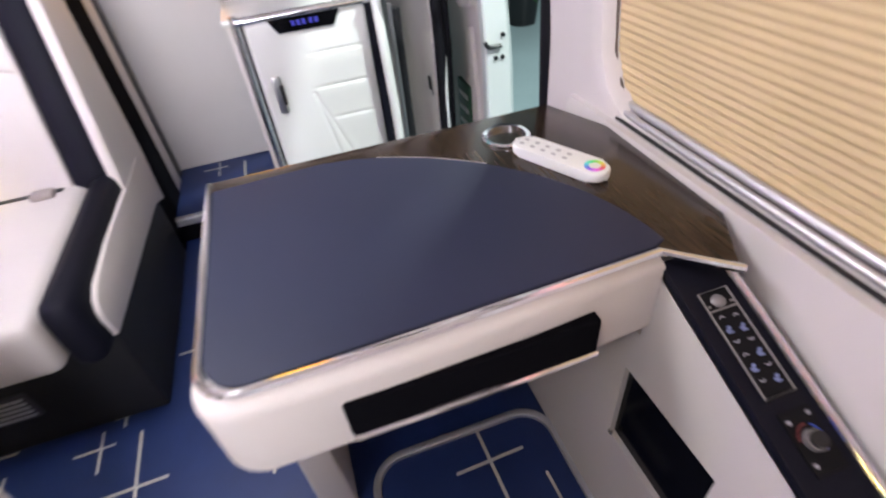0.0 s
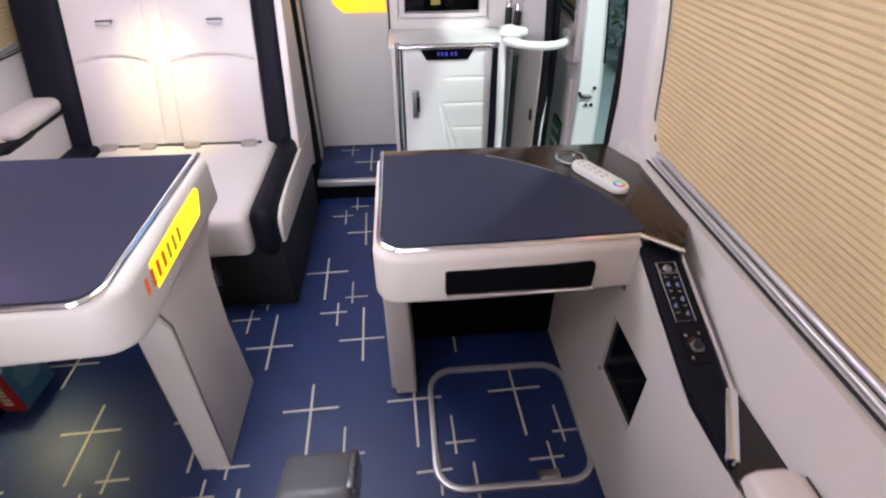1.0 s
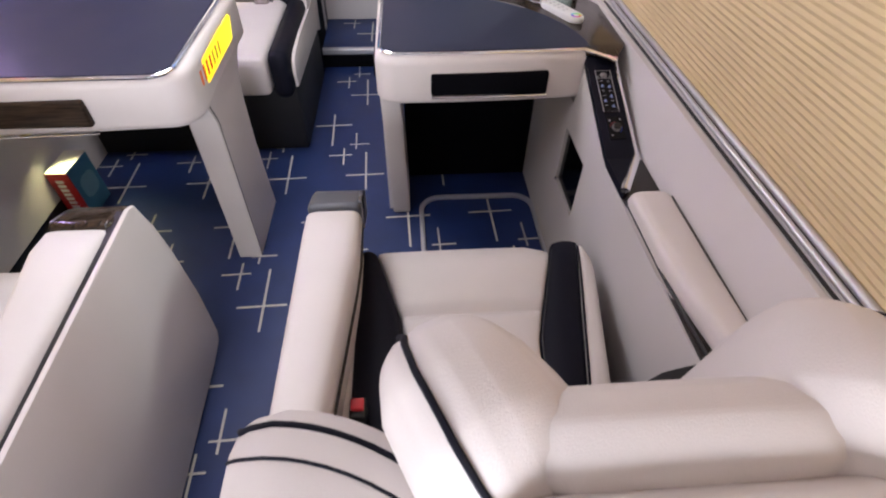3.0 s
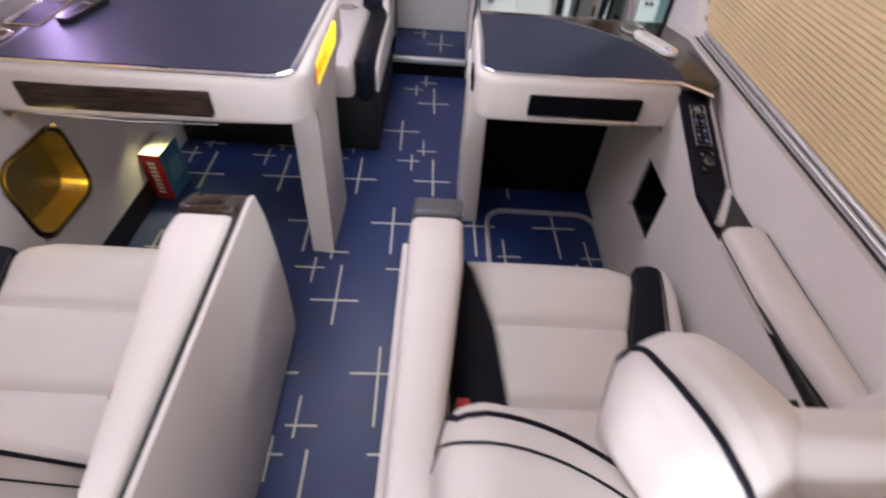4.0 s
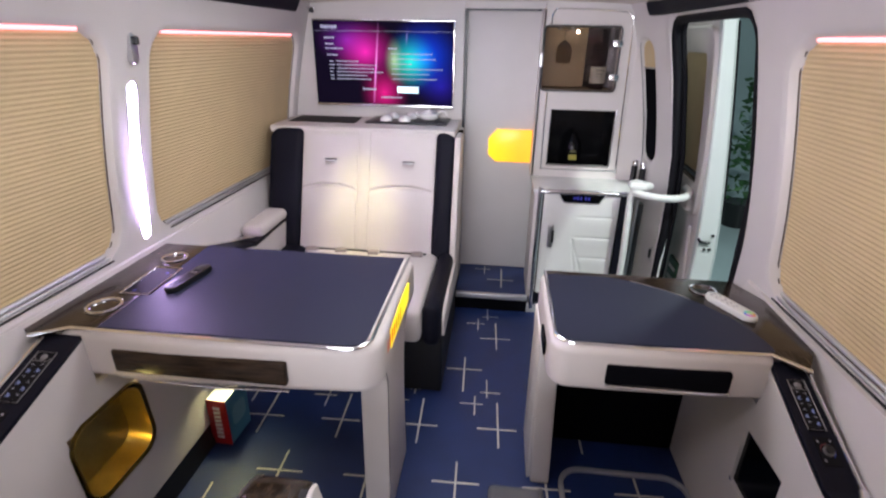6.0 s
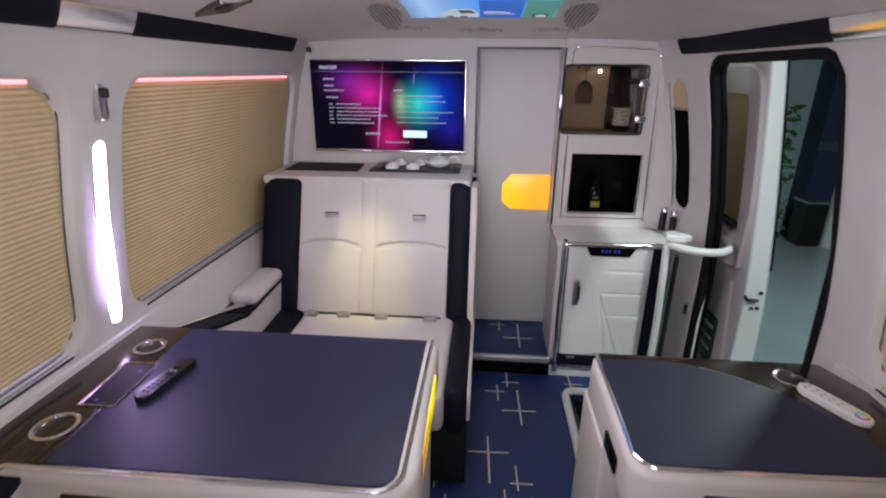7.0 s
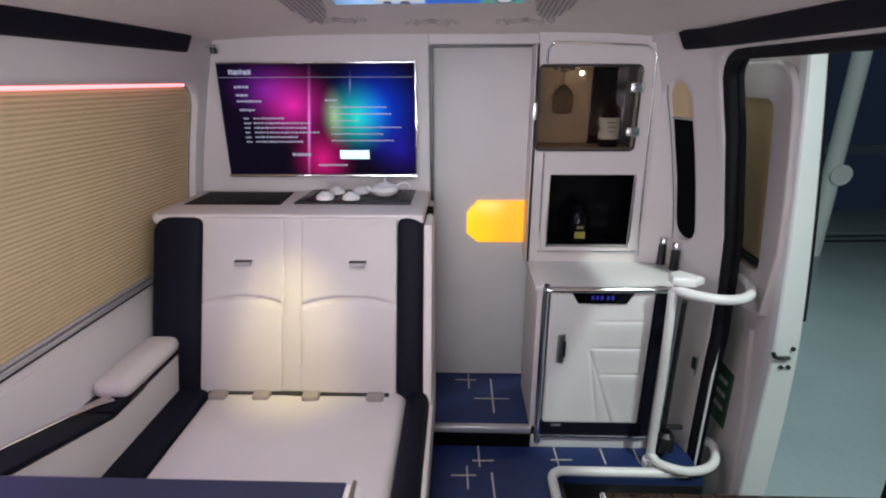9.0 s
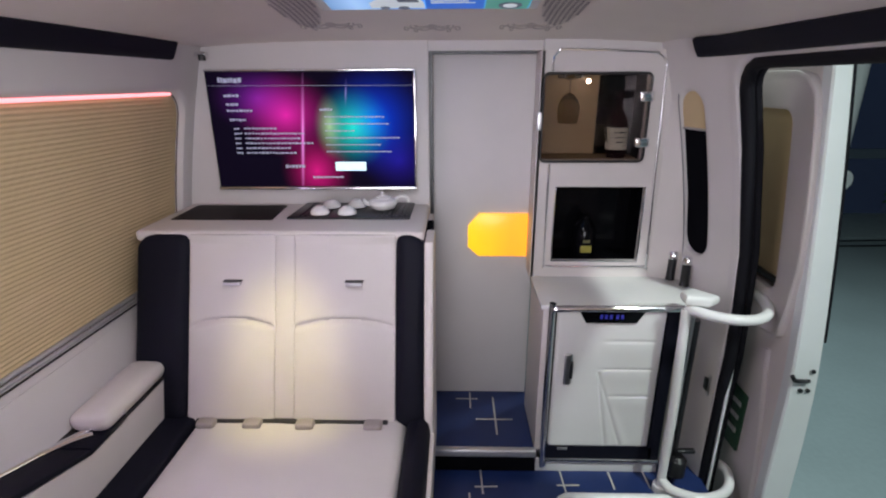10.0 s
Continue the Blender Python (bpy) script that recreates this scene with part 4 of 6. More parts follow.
part("guide_rod", tube([(0.652, 1.35, 0.05), (0.652, 1.35, 0.72)], 0.008, 10), STEEL, rod2)
part("motor", lathe([(0, 0), (0.035, 0), (0.035, 0.07), (0.02, 0.085), (0, 0.085)], (0.68, 1.34, 0.05), 16), BLACK, rod2)
part("lever", rbox(0.66, 0.73, 1.31, 1.33, 0.165, 0.18, 0.005), BLACK, rod2)
sw = thing("door_switch", (0.785, 1.42, 0.40), "small dark switch plate on the door pillar", "switch")
part("plate", rbox(0.783, 0.796, 1.398, 1.44, 0.36, 0.45, 0.003), STEEL, sw)
part("button", rbox(0.777, 0.785, 1.408, 1.43, 0.38, 0.43, 0.002), BLACK, sw)


def x_leaf(y, z):
    return 0.930 - 0.095 * max(0.0, z - 0.5) ** 1.4 + 0.05 * (y - 1.2)


leaf = thing("entrance_door", (1.0, 1.6, -0.42), "open white entrance door with a tan blind in its window", "door")
LH = [(1.352, 1.86, 0.815, 1.42, 0.045)]
part("inner_panel", wall_sheet(x_leaf, 1, 1.215, 2.05, -0.42, 1.56, LH, 0.05), CREAM, leaf, "cream moulded inner panel")
bm = bmesh.new()
rows = []
for z in [-0.42 + 1.98 * k / 24 for k in range(25)]:
    x, wd = x_leaf(1.2, z), 0.106 - 0.035 * max(0.0, z - 0.3)
    rows.append([bm.verts.new(p) for p in ((x - 0.008, 1.193, z), (x - 0.002, 1.188, z), (x + wd - 0.02, 1.188, z), (x + wd, 1.213, z), (x + wd - 0.03, 1.26, z), (x - 0.006, 1.23, z))])
for a, b in zip(rows, rows[1:]):
    for k in range(6):
        bm.faces.new((a[k], a[(k + 1) % 6], b[(k + 1) % 6], b[k]))
bm.faces.new(rows[0]), bm.faces.new(rows[-1])
part("door_edge", bm, PAINT, leaf, "white painted door edge", angle=30)
part("window_edge", tube([(x_leaf(1.2, z) + 0.106 - 0.035 * (z - 0.3) + 0.002, 1.215, z) for z in [0.70 + 0.085 * k for k in range(11)]], 0.007, 8), RUBBER, leaf, "black rubber edge of the outer glass")
bm = bmesh.new()
v = [[bm.verts.new((x_leaf(y, z) + 0.042, y, z)) for z in [0.70 + 0.76 * k / 8 for k in range(9)]] for y in (1.32, 1.9)]
for k in range(8):
    bm.faces.new((v[0][k], v[0][k + 1], v[1][k + 1], v[1][k]))
part("door_blind", bm, BLIND, leaf, "tan blind in the door window")
RIM = [(1.275, 0.68), (1.24, 0.80), (1.213, 0.945), (1.207, 1.10), (1.207, 1.30), (1.213, 1.42), (1.226, 1.48), (1.26, 1.52), (1.32, 1.535), (2.03, 1.54), (2.03, 0.66), (1.40, 0.655)]


def padded_panel(outline, hole, xf, proud):
    """A raised panel over an outline in y and z, with a rounded window opening and a soft outer edge."""
    bm = bmesh.new()
    cy, cz = (hole[0] + hole[1]) / 2, (hole[2] + hole[3]) / 2
    rings = []
    for k in range(160):
        t = 2 * math.pi * k / 160
        dy, dz = math.cos(t), math.sin(t)
        far = 9.0
        for (ay, az), (by, bz) in zip(outline, outline[1:] + outline[:1]):
            det = dy * (az - bz) - dz * (ay - by)
            if abs(det) > 1e-9:
                d = ((ay - cy) * (az - bz) - (az - cz) * (ay - by)) / det
                u = (dy * (az - cz) - dz * (ay - cy)) / det
                if d > 0 and -1e-6 <= u <= 1 + 1e-6:
                    far = min(far, d)
        lo, hi = 0.0, far
        for _ in range(30):
            mid = (lo + hi) / 2
            lo, hi = (mid, hi) if gap_to(hole, cy + mid * dy, cz + mid * dz) < 0 else (lo, mid)
        col = []
        for d, o in ((far, 0.002), (far, -proud * 0.6), (far - 0.004, -proud * 0.9), (far - 0.012, -proud), (far - 0.024, -proud * 0.8), (far - 0.034, -proud * 0.62), (lo + 0.016, -proud * 0.5), (lo, -proud * 0.2), (lo, 0.03)):
            y, z = cy + d * dy, cz + d * dz
            col.append(bm.verts.new((xf(y, z) + o, y, z)))
        rings.append(col)
    for a, b in zip(rings, rings[1:] + rings[:1]):
        for k in range(len(a) - 1):
            bm.faces.new((a[k], a[k + 1], b[k + 1], b[k]))
    return bm


part("raised_moulding", padded_panel(RIM, LH[0], x_leaf, 0.024), CREAM, leaf, "raised cream moulding round the door window")
part("raised_moulding", tube(smooth_path([(x_leaf(y, z), y, z) for y, z in ((1.245, -0.3), (1.255, 0.03), (1.28, 0.256), (1.325, 0.47), (1.34, 0.60))], 6), 0.012, 8), CREAM, leaf)
part("blind_bar", tube([(x_leaf(1.35, 0.835) + 0.03, 1.355, 0.835), (x_leaf(1.86, 0.835) + 0.03, 1.86, 0.835)], 0.012, 8), BLACK, leaf, "dark bar at the foot of the door blind")
for x, z in ((0.982, 0.607), (0.956, 0.535), (0.980, 0.535)):
    part("bolt", tube([(x, 1.191, z), (x, 1.182, z)], 0.0075, 10), BLACK, leaf)
part("latch_hook", tube(smooth_path([(0.918, 1.185, 0.592), (0.930, 1.181, 0.575), (0.974, 1.181, 0.574)], 4), 0.007, 8), BLACK, leaf, "black latch hook")
part("sticker", rbox(0.930, 0.953, 1.395, 1.53, 0.11, 0.36, 0.001), STICKER, leaf, "dark green notice sticker")
bm = bmesh.new()
for k in range(3):
    rbox(0.9275, 0.931, 1.415, 1.51, 0.30 - 0.06 * k, 0.32 - 0.06 * k, 0, 1, bm=bm)
part("sticker_text", bm, LIGHTINK, leaf)

# ---- the hall outside ----
tagged(part("ground", rbox(-14, 24, -14, 24, -0.78, -0.74, 0, 1), HALLFLOOR), "grey-green polished hall floor", "ground", kind="structure")
back = thing("backdrop", (9, 8.5, -0.74), "dark glazed front of the hall at dusk", "backdrop", kind="structure")
part("dark_glazing", rbox(2, 22, 8.5, 8.6, -0.74, 5.5, 0, 1), DUSK, back)
part("dark_glazing", rbox(12.0, 12.1, -6, 8.5, -0.74, 5.5, 0, 1), DUSK, back)
# paler zone of the floor in front of the glazing
part("pale_strip", rbox(3, 12, 7.0, 8.45, -0.741, -0.73, 0.002), mat("pale_floor_zone", (0.26, 0.33, 0.34), 0.5, vary=0.2), back)
part("transom", rbox(2, 12, 8.42, 8.49, 0.24, 0.40, 0.0, 1), mat("grey_transom", (0.12, 0.16, 0.2), 0.4), back)
for x in (5.2, 6.3, 7.5, 8.7, 9.9, 11.1):
    part("mullion", rbox(x, x + 0.05, 8.40, 8.49, -0.74, 5.5, 0.0, 1), STEEL, back)
part("pale_wall", rbox(1.6, 4.22, 6.6, 6.7, -0.74, 5.5, 0, 1), mat("pale_teal_wall", (0.30, 0.40, 0.42), 0.6, vary=0.15, scale=1.5), back, "pale green-grey wall")
part("dark_column", rbox(4.22, 4.42, 6.55, 6.7, -0.74, 5.5, 0, 1), HALLDARK, back)
DOT = mat("far_lamp_glow", (0.6, 0.6, 0.5), 0.5, emit=(0.9, 0.85, 0.6), power=0.8)
for x, z in ((7.3, 1.5), (8.2, 0.1), (9.0, -0.1), (9.3, 1.9), (9.6, -0.25)):
    part("far_lamp", rbox(x, x + 0.05, 8.47, 8.495, z, z + 0.05, 0.01), DOT, back)
binn = thing("waste_bin", (4.3, 6.1, -0.74), "black waste bin beside the post in the hall", "bin")
part("body", prism([(4.12, 6.0), (4.40, 6.0), (4.40, 6.28), (4.12, 6.28)], "z", -0.74, -0.14, bevel=0.02), BLACK, binn)
part("lid", prism([(4.11, 5.99), (4.41, 5.99), (4.41, 6.29), (4.11, 6.29)], "z", -0.14, -0.10, bevel=0.01), STEEL, binn)
pst = thing("steel_post", (4.55, 6.04, -0.74), "white round steel post with a round plate in the hall", "post")
part("post", tube([(4.55, 6.04, -0.74), (4.55, 6.04, 5.5)], 0.10, 20), PAINT, pst)
part("round_plate", tube([(4.59, 5.92, 0.34), (4.59, 5.95, 0.34)], 0.13, 24), PAINT, pst, "white round plate")
cab = thing("floor_cable", (5.0, 6.6, -0.74), "black cables lying over the hall floor", "cable")
part("cable", tube(smooth_path([(3.6, 6.62, -0.73), (5.0, 6.58, -0.73), (6.6, 6.62, -0.73), (9.0, 6.5, -0.73)], 6), 0.014, 8), BLACK, cab)
part("cable", tube(smooth_path([(3.6, 6.85, -0.73), (5.0, 6.80, -0.73), (6.6, 6.88, -0.73), (9.0, 6.8, -0.73)], 6), 0.012, 8), BLACK, cab)
rngp = random.Random(8)


def leaf_bush(x, y, z, w, h, n):
    t = thing("shrub", (x, y, z), "green potted shrub standing in the hall", "plant", "hall plants")
    bm = bmesh.new()
    for _ in range(n):
        a, r, zz = rngp.uniform(0, 6.28), w * math.sqrt(rngp.random()), rngp.random()
        p = Vector((x + r * math.cos(a) * (1.1 - 0.5 * zz), y + r * math.sin(a) * (1.1 - 0.5 * zz), z + 0.3 + h * zz))
        s, m = rngp.uniform(0.05, 0.1), Euler((rngp.uniform(0, 3), rngp.uniform(0, 3), rngp.uniform(0, 6))).to_matrix()
        bm.faces.new([bm.verts.new(p + m @ Vector(q) * s) for q in ((0, -1, 0), (0.35, 0, 0.1), (0, 1, 0), (-0.35, 0, 0.1))])
    part("leaves", bm, LEAF, t, smooth=False)
    part("pot", lathe([(0, 0), (0.16, 0), (0.2, 0.32), (0.17, 0.32), (0, 0.3)], (x, y, z), 18), BLACK, t, "dark round pot")


for x, y, hh in ((3.1, 5.4, 1.6), (7.6, 8.1, 0.5), (8.8, 8.1, 0.6)):
    leaf_bush(x, y, -0.74, 0.4, hh, 260)
hs = thing("hall_ceiling", (5, 3, 4.5), "dark hall ceiling", "ceiling", kind="structure")
part("slab", rbox(-14, 24, -14, 24, 5.5, 5.6, 0, 1), HALLDARK, hs)


# ---- the two tables ----
RT = 0.722
rt = thing("cabin_table", (0.42, 0.2, 0.0), "fixed table with dark blue leather top and cream padded apron", "table", "cabin tables")


def apron(outline, z0, z1, r=0.022, steps=5, bottom=0.02):
    """A padded edge: an outline in x and y with round upper and lower edges."""
    bm = bmesh.new()
    n = len(outline)
    cx, cy = sum(p[0] for p in outline) / n, sum(p[1] for p in outline) / n
    rows = []
    prof = [(r - r * math.sin(math.pi / 2 * k / steps), z1 - r + r * math.cos(math.pi / 2 * k / steps)) for k in range(steps + 1)]
    prof += [(bottom - bottom * math.cos(math.pi / 2 * k / steps), z0 + bottom - bottom * math.sin(math.pi / 2 * k / steps)) for k in range(steps + 1)]
    for ins, z in prof:
        row = []
        for i in range(n):
            a, b, c = Vector(outline[i - 1]), Vector(outline[i]), Vector(outline[(i + 1) % n])
            t = ((c - b).normalized() + (b - a).normalized()).normalized()
            nrm = Vector((-t.y, t.x))
            row.append(bm.verts.new((b.x + nrm.x * ins, b.y + nrm.y * ins, z)))
        rows.append(row)
    for p, q in zip(rows, rows[1:]):
        for i in range(n):
            j = (i + 1) % n
            bm.faces.new((p[i], p[j], q[j], q[i]))
    bm.faces.new(rows[0]), bm.faces.new(rows[-1])
    return bm


def corner_arc(cx, cy, r, a0, a1, n=8):
    return [(cx + r * math.cos(radians(a0 + (a1 - a0) * k / n)), cy + r * math.sin(radians(a0 + (a1 - a0) * k / n))) for k in range(n + 1)]


outline = corner_arc(0.155, 0.015, 0.055, 180, 270) + [(0.30, -0.04), (0.48, -0.035), (0.665, -0.022), (0.672, 0.0), (0.76, 0.05), (0.79, 0.25), (0.74, 0.42), (0.11, 0.42), (0.10, 0.39), (0.10, 0.2)]
part("apron", apron(outline, 0.585, RT - 0.002, 0.024, bottom=0.018), CREAM, rt, "cream leather padded apron")
black = [(0.118, 0.385), (0.118, 0.426), (0.735, 0.426), (0.785, 0.30), (0.780, 0.02), (0.726, -0.068), (0.665, -0.005), (0.668, 0.02)] + [(0.12 + 0.56 * math.cos(radians(a)), -0.01 + 0.44 * math.sin(radians(a))) for a in range(4, 66, 4)] + [(0.30, 0.398)]
part("wood_rim", prism(black, "z", RT - 0.012, RT + 0.001, bevel=0.003), WOOD, rt, "dark glossy wood side of the top")
pad = corner_arc(0.165, 0.03, 0.045, 180, 270) + [(0.66, -0.002)] + [(0.12 + 0.558 * math.cos(radians(a)), -0.01 + 0.438 * math.sin(radians(a))) for a in range(2, 68, 3)] + [(0.30, 0.399), (0.122, 0.392)]
part("leather_top", prism(pad, "z", RT - 0.012, RT + 0.003, bevel=0.002), PAD, rt, "dark blue leather pad with a curved edge", smooth=False)
bm = tube([(x, y, RT) for x, y in [(0.116, 0.42), (0.116, 0.2)] + corner_arc(0.162, 0.026, 0.048, 180, 270) + [(0.35, -0.022), (0.66, -0.010), (0.728, -0.073)]], 0.0055, 8)
part("chrome_trim", bm, CHROME, rt, "thin chrome edge trim")
part("chrome_arc", tube([(0.12 + 0.561 * math.cos(radians(a)), -0.01 + 0.441 * math.sin(radians(a)), RT + 0.0015) for a in range(40, 62, 3)], 0.002, 6), CHROME, rt)
# solid black block stands in for the shaded hollow of the slot
dr = part("drawer", rbox(0.248, 0.566, -0.046, 0.0, 0.614, 0.676, 0.006), SOFTBLACK, rt, "black block painted as the dark inside of an open slot")
part("drawer_trim", tube([(0.250, -0.046, 0.612), (0.40, -0.047, 0.611), (0.566, -0.045, 0.613)], 0.004, 8), CHROME, dr)
part("leg", rbox(0.112, 0.178, 0.17, 0.41, 0.0, 0.60, 0.008, (1, 2, 2), shape=lambda p: (p.x - 0.02 * (p.z / 0.6), p.y - 0.0 * p.z, p.z)), CREAM, rt, "cream side support")
part("leg_panel", rbox(0.098, 0.150, 0.19, 0.43, 0.003, 0.59, 0.004), WALL, rt)
part("footwell_back", rbox(0.17, 0.78, 0.40, 0.425, 0.002, 0.59, 0.0, 1), SOFTBLACK, rt, "black sheet at the back of the footwell")
part("side_pocket", rbox(0.092, 0.10, 0.06, 0.16, 0.62, 0.665, 0.003), GLOSSBLACK, rt, "small black slot on the aisle side")
ring = part("cup_holder", lathe([(0.034, 0.0), (0.041, 0.0), (0.042, 0.004), (0.039, 0.006), (0.034, 0.005), (0.033, -0.003), (0.0, -0.004)], (0.614, 0.342, RT + 0.001), 28), [CHROME], rt, "chrome cup holder ring")

# light remote with colour wheel on the right table
rem = thing("light_remote", (0.6505, 0.225, RT + 0.002), "white oblong light remote with a colour wheel", "remote")
a, b = Vector((0.612, 0.300)), Vector((0.688, 0.150))
d = (b - a).normalized()
m = Matrix.Translation((0.6505, 0.225, 0)) @ Matrix.Rotation(math.atan2(d.y, d.x), 4, "Z")
bm = prism(rrect(-0.085, 0.085, -0.0225, 0.0225, 0.022, 8), "z", RT + 0.002, RT + 0.019, bevel=0.005, seg=3)
bmesh.ops.transform(bm, matrix=m, verts=bm.verts)
part("body", bm, ROD, rem)
for k in range(24):
    h = k / 24
    c = colorsys.hsv_to_rgb(h, 0.85, 0.75)
    bm = prism([(0.062 + r * math.cos(t), r * math.sin(t)) for r, t in ((0.009, 2 * math.pi * h), (0.0155, 2 * math.pi * h), (0.0155, 2 * math.pi * (h + 1 / 24)), (0.009, 2 * math.pi * (h + 1 / 24)))], "z", RT + 0.0185, RT + 0.0198)
    bmesh.ops.transform(bm, matrix=m, verts=bm.verts)
    part("colour_wheel", bm, mat("wheel_colour", c, 0.4), rem, smooth=False)
for i in range(5):
    for j in range(2):
        bm = prism(rrect(-0.07 + 0.02 * i, -0.062 + 0.02 * i, -0.010 + 0.014 * j, -0.004 + 0.014 * j, 0.002, 3), "z", RT + 0.0188, RT + 0.0195)
        bmesh.ops.transform(bm, matrix=m, verts=bm.verts)
        part("button", bm, mat("grey_button", (0.45, 0.45, 0.46), 0.5) if i == j == 0 else bpy.data.materials["grey_button"], rem, smooth=False)

# left table
LT = 0.737
lt = thing("cabin_table", (-0.8, 0.14, 0.0), "wide fixed table with dark blue leather top and cream apron", "table", "cabin tables")
outline = [(-1.26, -0.165), (-1.17, -0.168), (-0.9, -0.172), (-0.6, -0.162)] + corner_arc(-0.415, -0.075, 0.075, 270, 360) + [(-0.345, 0.15)] + corner_arc(-0.375, 0.402, 0.03, 0, 90) + [(-0.8, 0.433), (-1.26, 0.433)]
part("apron", apron(outline, 0.592, LT - 0.002, 0.026, bottom=0.022), CREAM, lt, "cream leather padded apron")
pad = [(-1.105, -0.145)] + corner_arc(-0.425, -0.095, 0.045, 270, 360) + [(-0.382, 0.420), (-1.115, 0.420)]
part("leather_top", prism(pad, "z", LT - 0.012, LT + 0.002, bevel=0.002), PAD, lt, "dark blue leather pad", smooth=False)
part("wood_rim", prism([(-1.29, -0.18), (-1.245, -0.195), (-1.17, -0.148), (-1.1075, -0.147), (-1.1175, 0.422), (-1.29, 0.422)], "z", LT - 0.012, LT + 0.0015, bevel=0.002), WOOD, lt, "dark glossy wood side strip")
bm = tube([(x, y, LT) for x, y in [(-1.25, -0.205), (-1.172, -0.156), (-0.8, -0.157)] + corner_arc(-0.423, -0.098, 0.054, 270, 360) + [(-0.366, 0.422)]], 0.0055, 8)
part("chrome_trim", bm, CHROME, lt, "thin chrome edge trim")
ld = part("drawer", rbox(-1.057, -0.58, -0.178, -0.12, 0.622, 0.690, 0.006), WOOD_FRONT, lt, "dark wood drawer front")
part("drawer_lip", tube([(-1.05, -0.168, 0.600), (-0.8, -0.174, 0.597), (-0.58, -0.168, 0.600)], 0.0035, 8), CHROME, ld)
LEG = [(-0.037, 0.0), (0.262, 0.0), (0.236, 0.30), (0.246, 0.46), (0.262, 0.535), (0.30, 0.58), (0.37, 0.612), (-0.07, 0.612), (-0.035, 0.585), (-0.010, 0.53)]
part("leg", prism(LEG, "x", -0.432, -0.353, bevel=0.006, seg=3), CREAM, lt, "cream leather leg that flares into the table edge")
part("leg_seam", tube([(-0.3535, -0.031, 0.008), (-0.3535, -0.004, 0.53), (-0.3535, -0.028, 0.588)], 0.0022, 6), BLACK, lt, "dark seam along the leg")
for x, y, r in ((-1.172, 0.300, 0.043), (-1.165, -0.042, 0.047)):
    part("cup_holder", lathe([(0.82 * r, 0.0), (r, 0.0), (r * 1.02, 0.004), (r * 0.95, 0.006), (0.84 * r, 0.005), (0.8 * r, -0.002), (0, -0.003)], (x, y, LT + 0.0015), 28), CHROME, lt, "chrome cup holder ring")
ch = part("charging_tray", prism([(-1.172, 0.036), (-1.088, 0.038), (-1.096, 0.218), (-1.182, 0.215)], "z", LT + 0.0005, LT + 0.0032), PLATE, lt, "black glass wireless charging tray")
bm = tube([(x, y, LT + 0.003) for x, y in ((-1.174, 0.034), (-1.086, 0.036), (-1.094, 0.220), (-1.184, 0.217))], 0.004, 8, closed=True)
part("tray_trim", bm, CHROME, ch)
# two small blue emissive squares added on the tray
part("tray_led", rbox(-1.150, -1.141, 0.052, 0.061, LT + 0.0034, LT + 0.0040, 0, 1), LED_BLUE, ch)
part("tray_led", rbox(-1.125, -1.117, 0.178, 0.186, LT + 0.0034, LT + 0.0040, 0, 1), LED_BLUE, ch)
SIGN = glow_gradient("yellow_backlit_sign", (1.0, 0.56, 0.01), (1.0, 0.82, 0.02), 1, -0.28, 0.16, 1.0)
SIGNINK = mat("orange_sign_print", (0.30, 0.06, 0.01), 0.5, emit=(0.45, 0.07, 0.0), power=0.6)
SIGNGREY = mat("olive_sign_print", (0.2, 0.17, 0.02), 0.5, emit=(0.35, 0.28, 0.01), power=0.5)
sg = part("lit_sign", prism([(-0.086, 0.698), (-0.05, 0.643), (0.27, 0.646), (0.300, 0.700), (0.288, 0.708), (-0.06, 0.708)], "x", -0.347, -0.3415), SIGN, lt, "yellow glowing sign strip on the table edge", smooth=False)
for k in range(7):
    y = -0.050 + 0.030 * k
    part("letter_bar", prism([(y, 0.658), (y + 0.014, 0.658), (y + 0.020, 0.694), (y + 0.006, 0.694)], "x", -0.3416, -0.3406), SIGNINK if k < 4 else SIGNGREY, sg, smooth=False)
rc = thing("tv_remote", (-1.022, 0.145, LT + 0.002), "black television remote lying on the table", "remote")
m = Matrix.Translation((-1.022, 0.145, 0)) @ Matrix.Rotation(radians(-9), 4, "Z")
bm = prism(rrect(-0.021, 0.021, -0.092, 0.092, 0.018, 6), "z", LT + 0.002, LT + 0.020, bevel=0.005, seg=3)
bmesh.ops.transform(bm, matrix=m, verts=bm.verts)
part("body", bm, BLACK, rc)
for i in range(8):
    for j in (-0.009, 0.003):
        bm = prism(rrect(j, j + 0.008, -0.07 + 0.015 * i, -0.063 + 0.015 * i, 0.002, 3), "z", LT + 0.0195, LT + 0.0212)
        bmesh.ops.transform(bm, matrix=m, verts=bm.verts)
        part("button", bm, STEEL if i == 6 else RUBBER, rc, smooth=False)


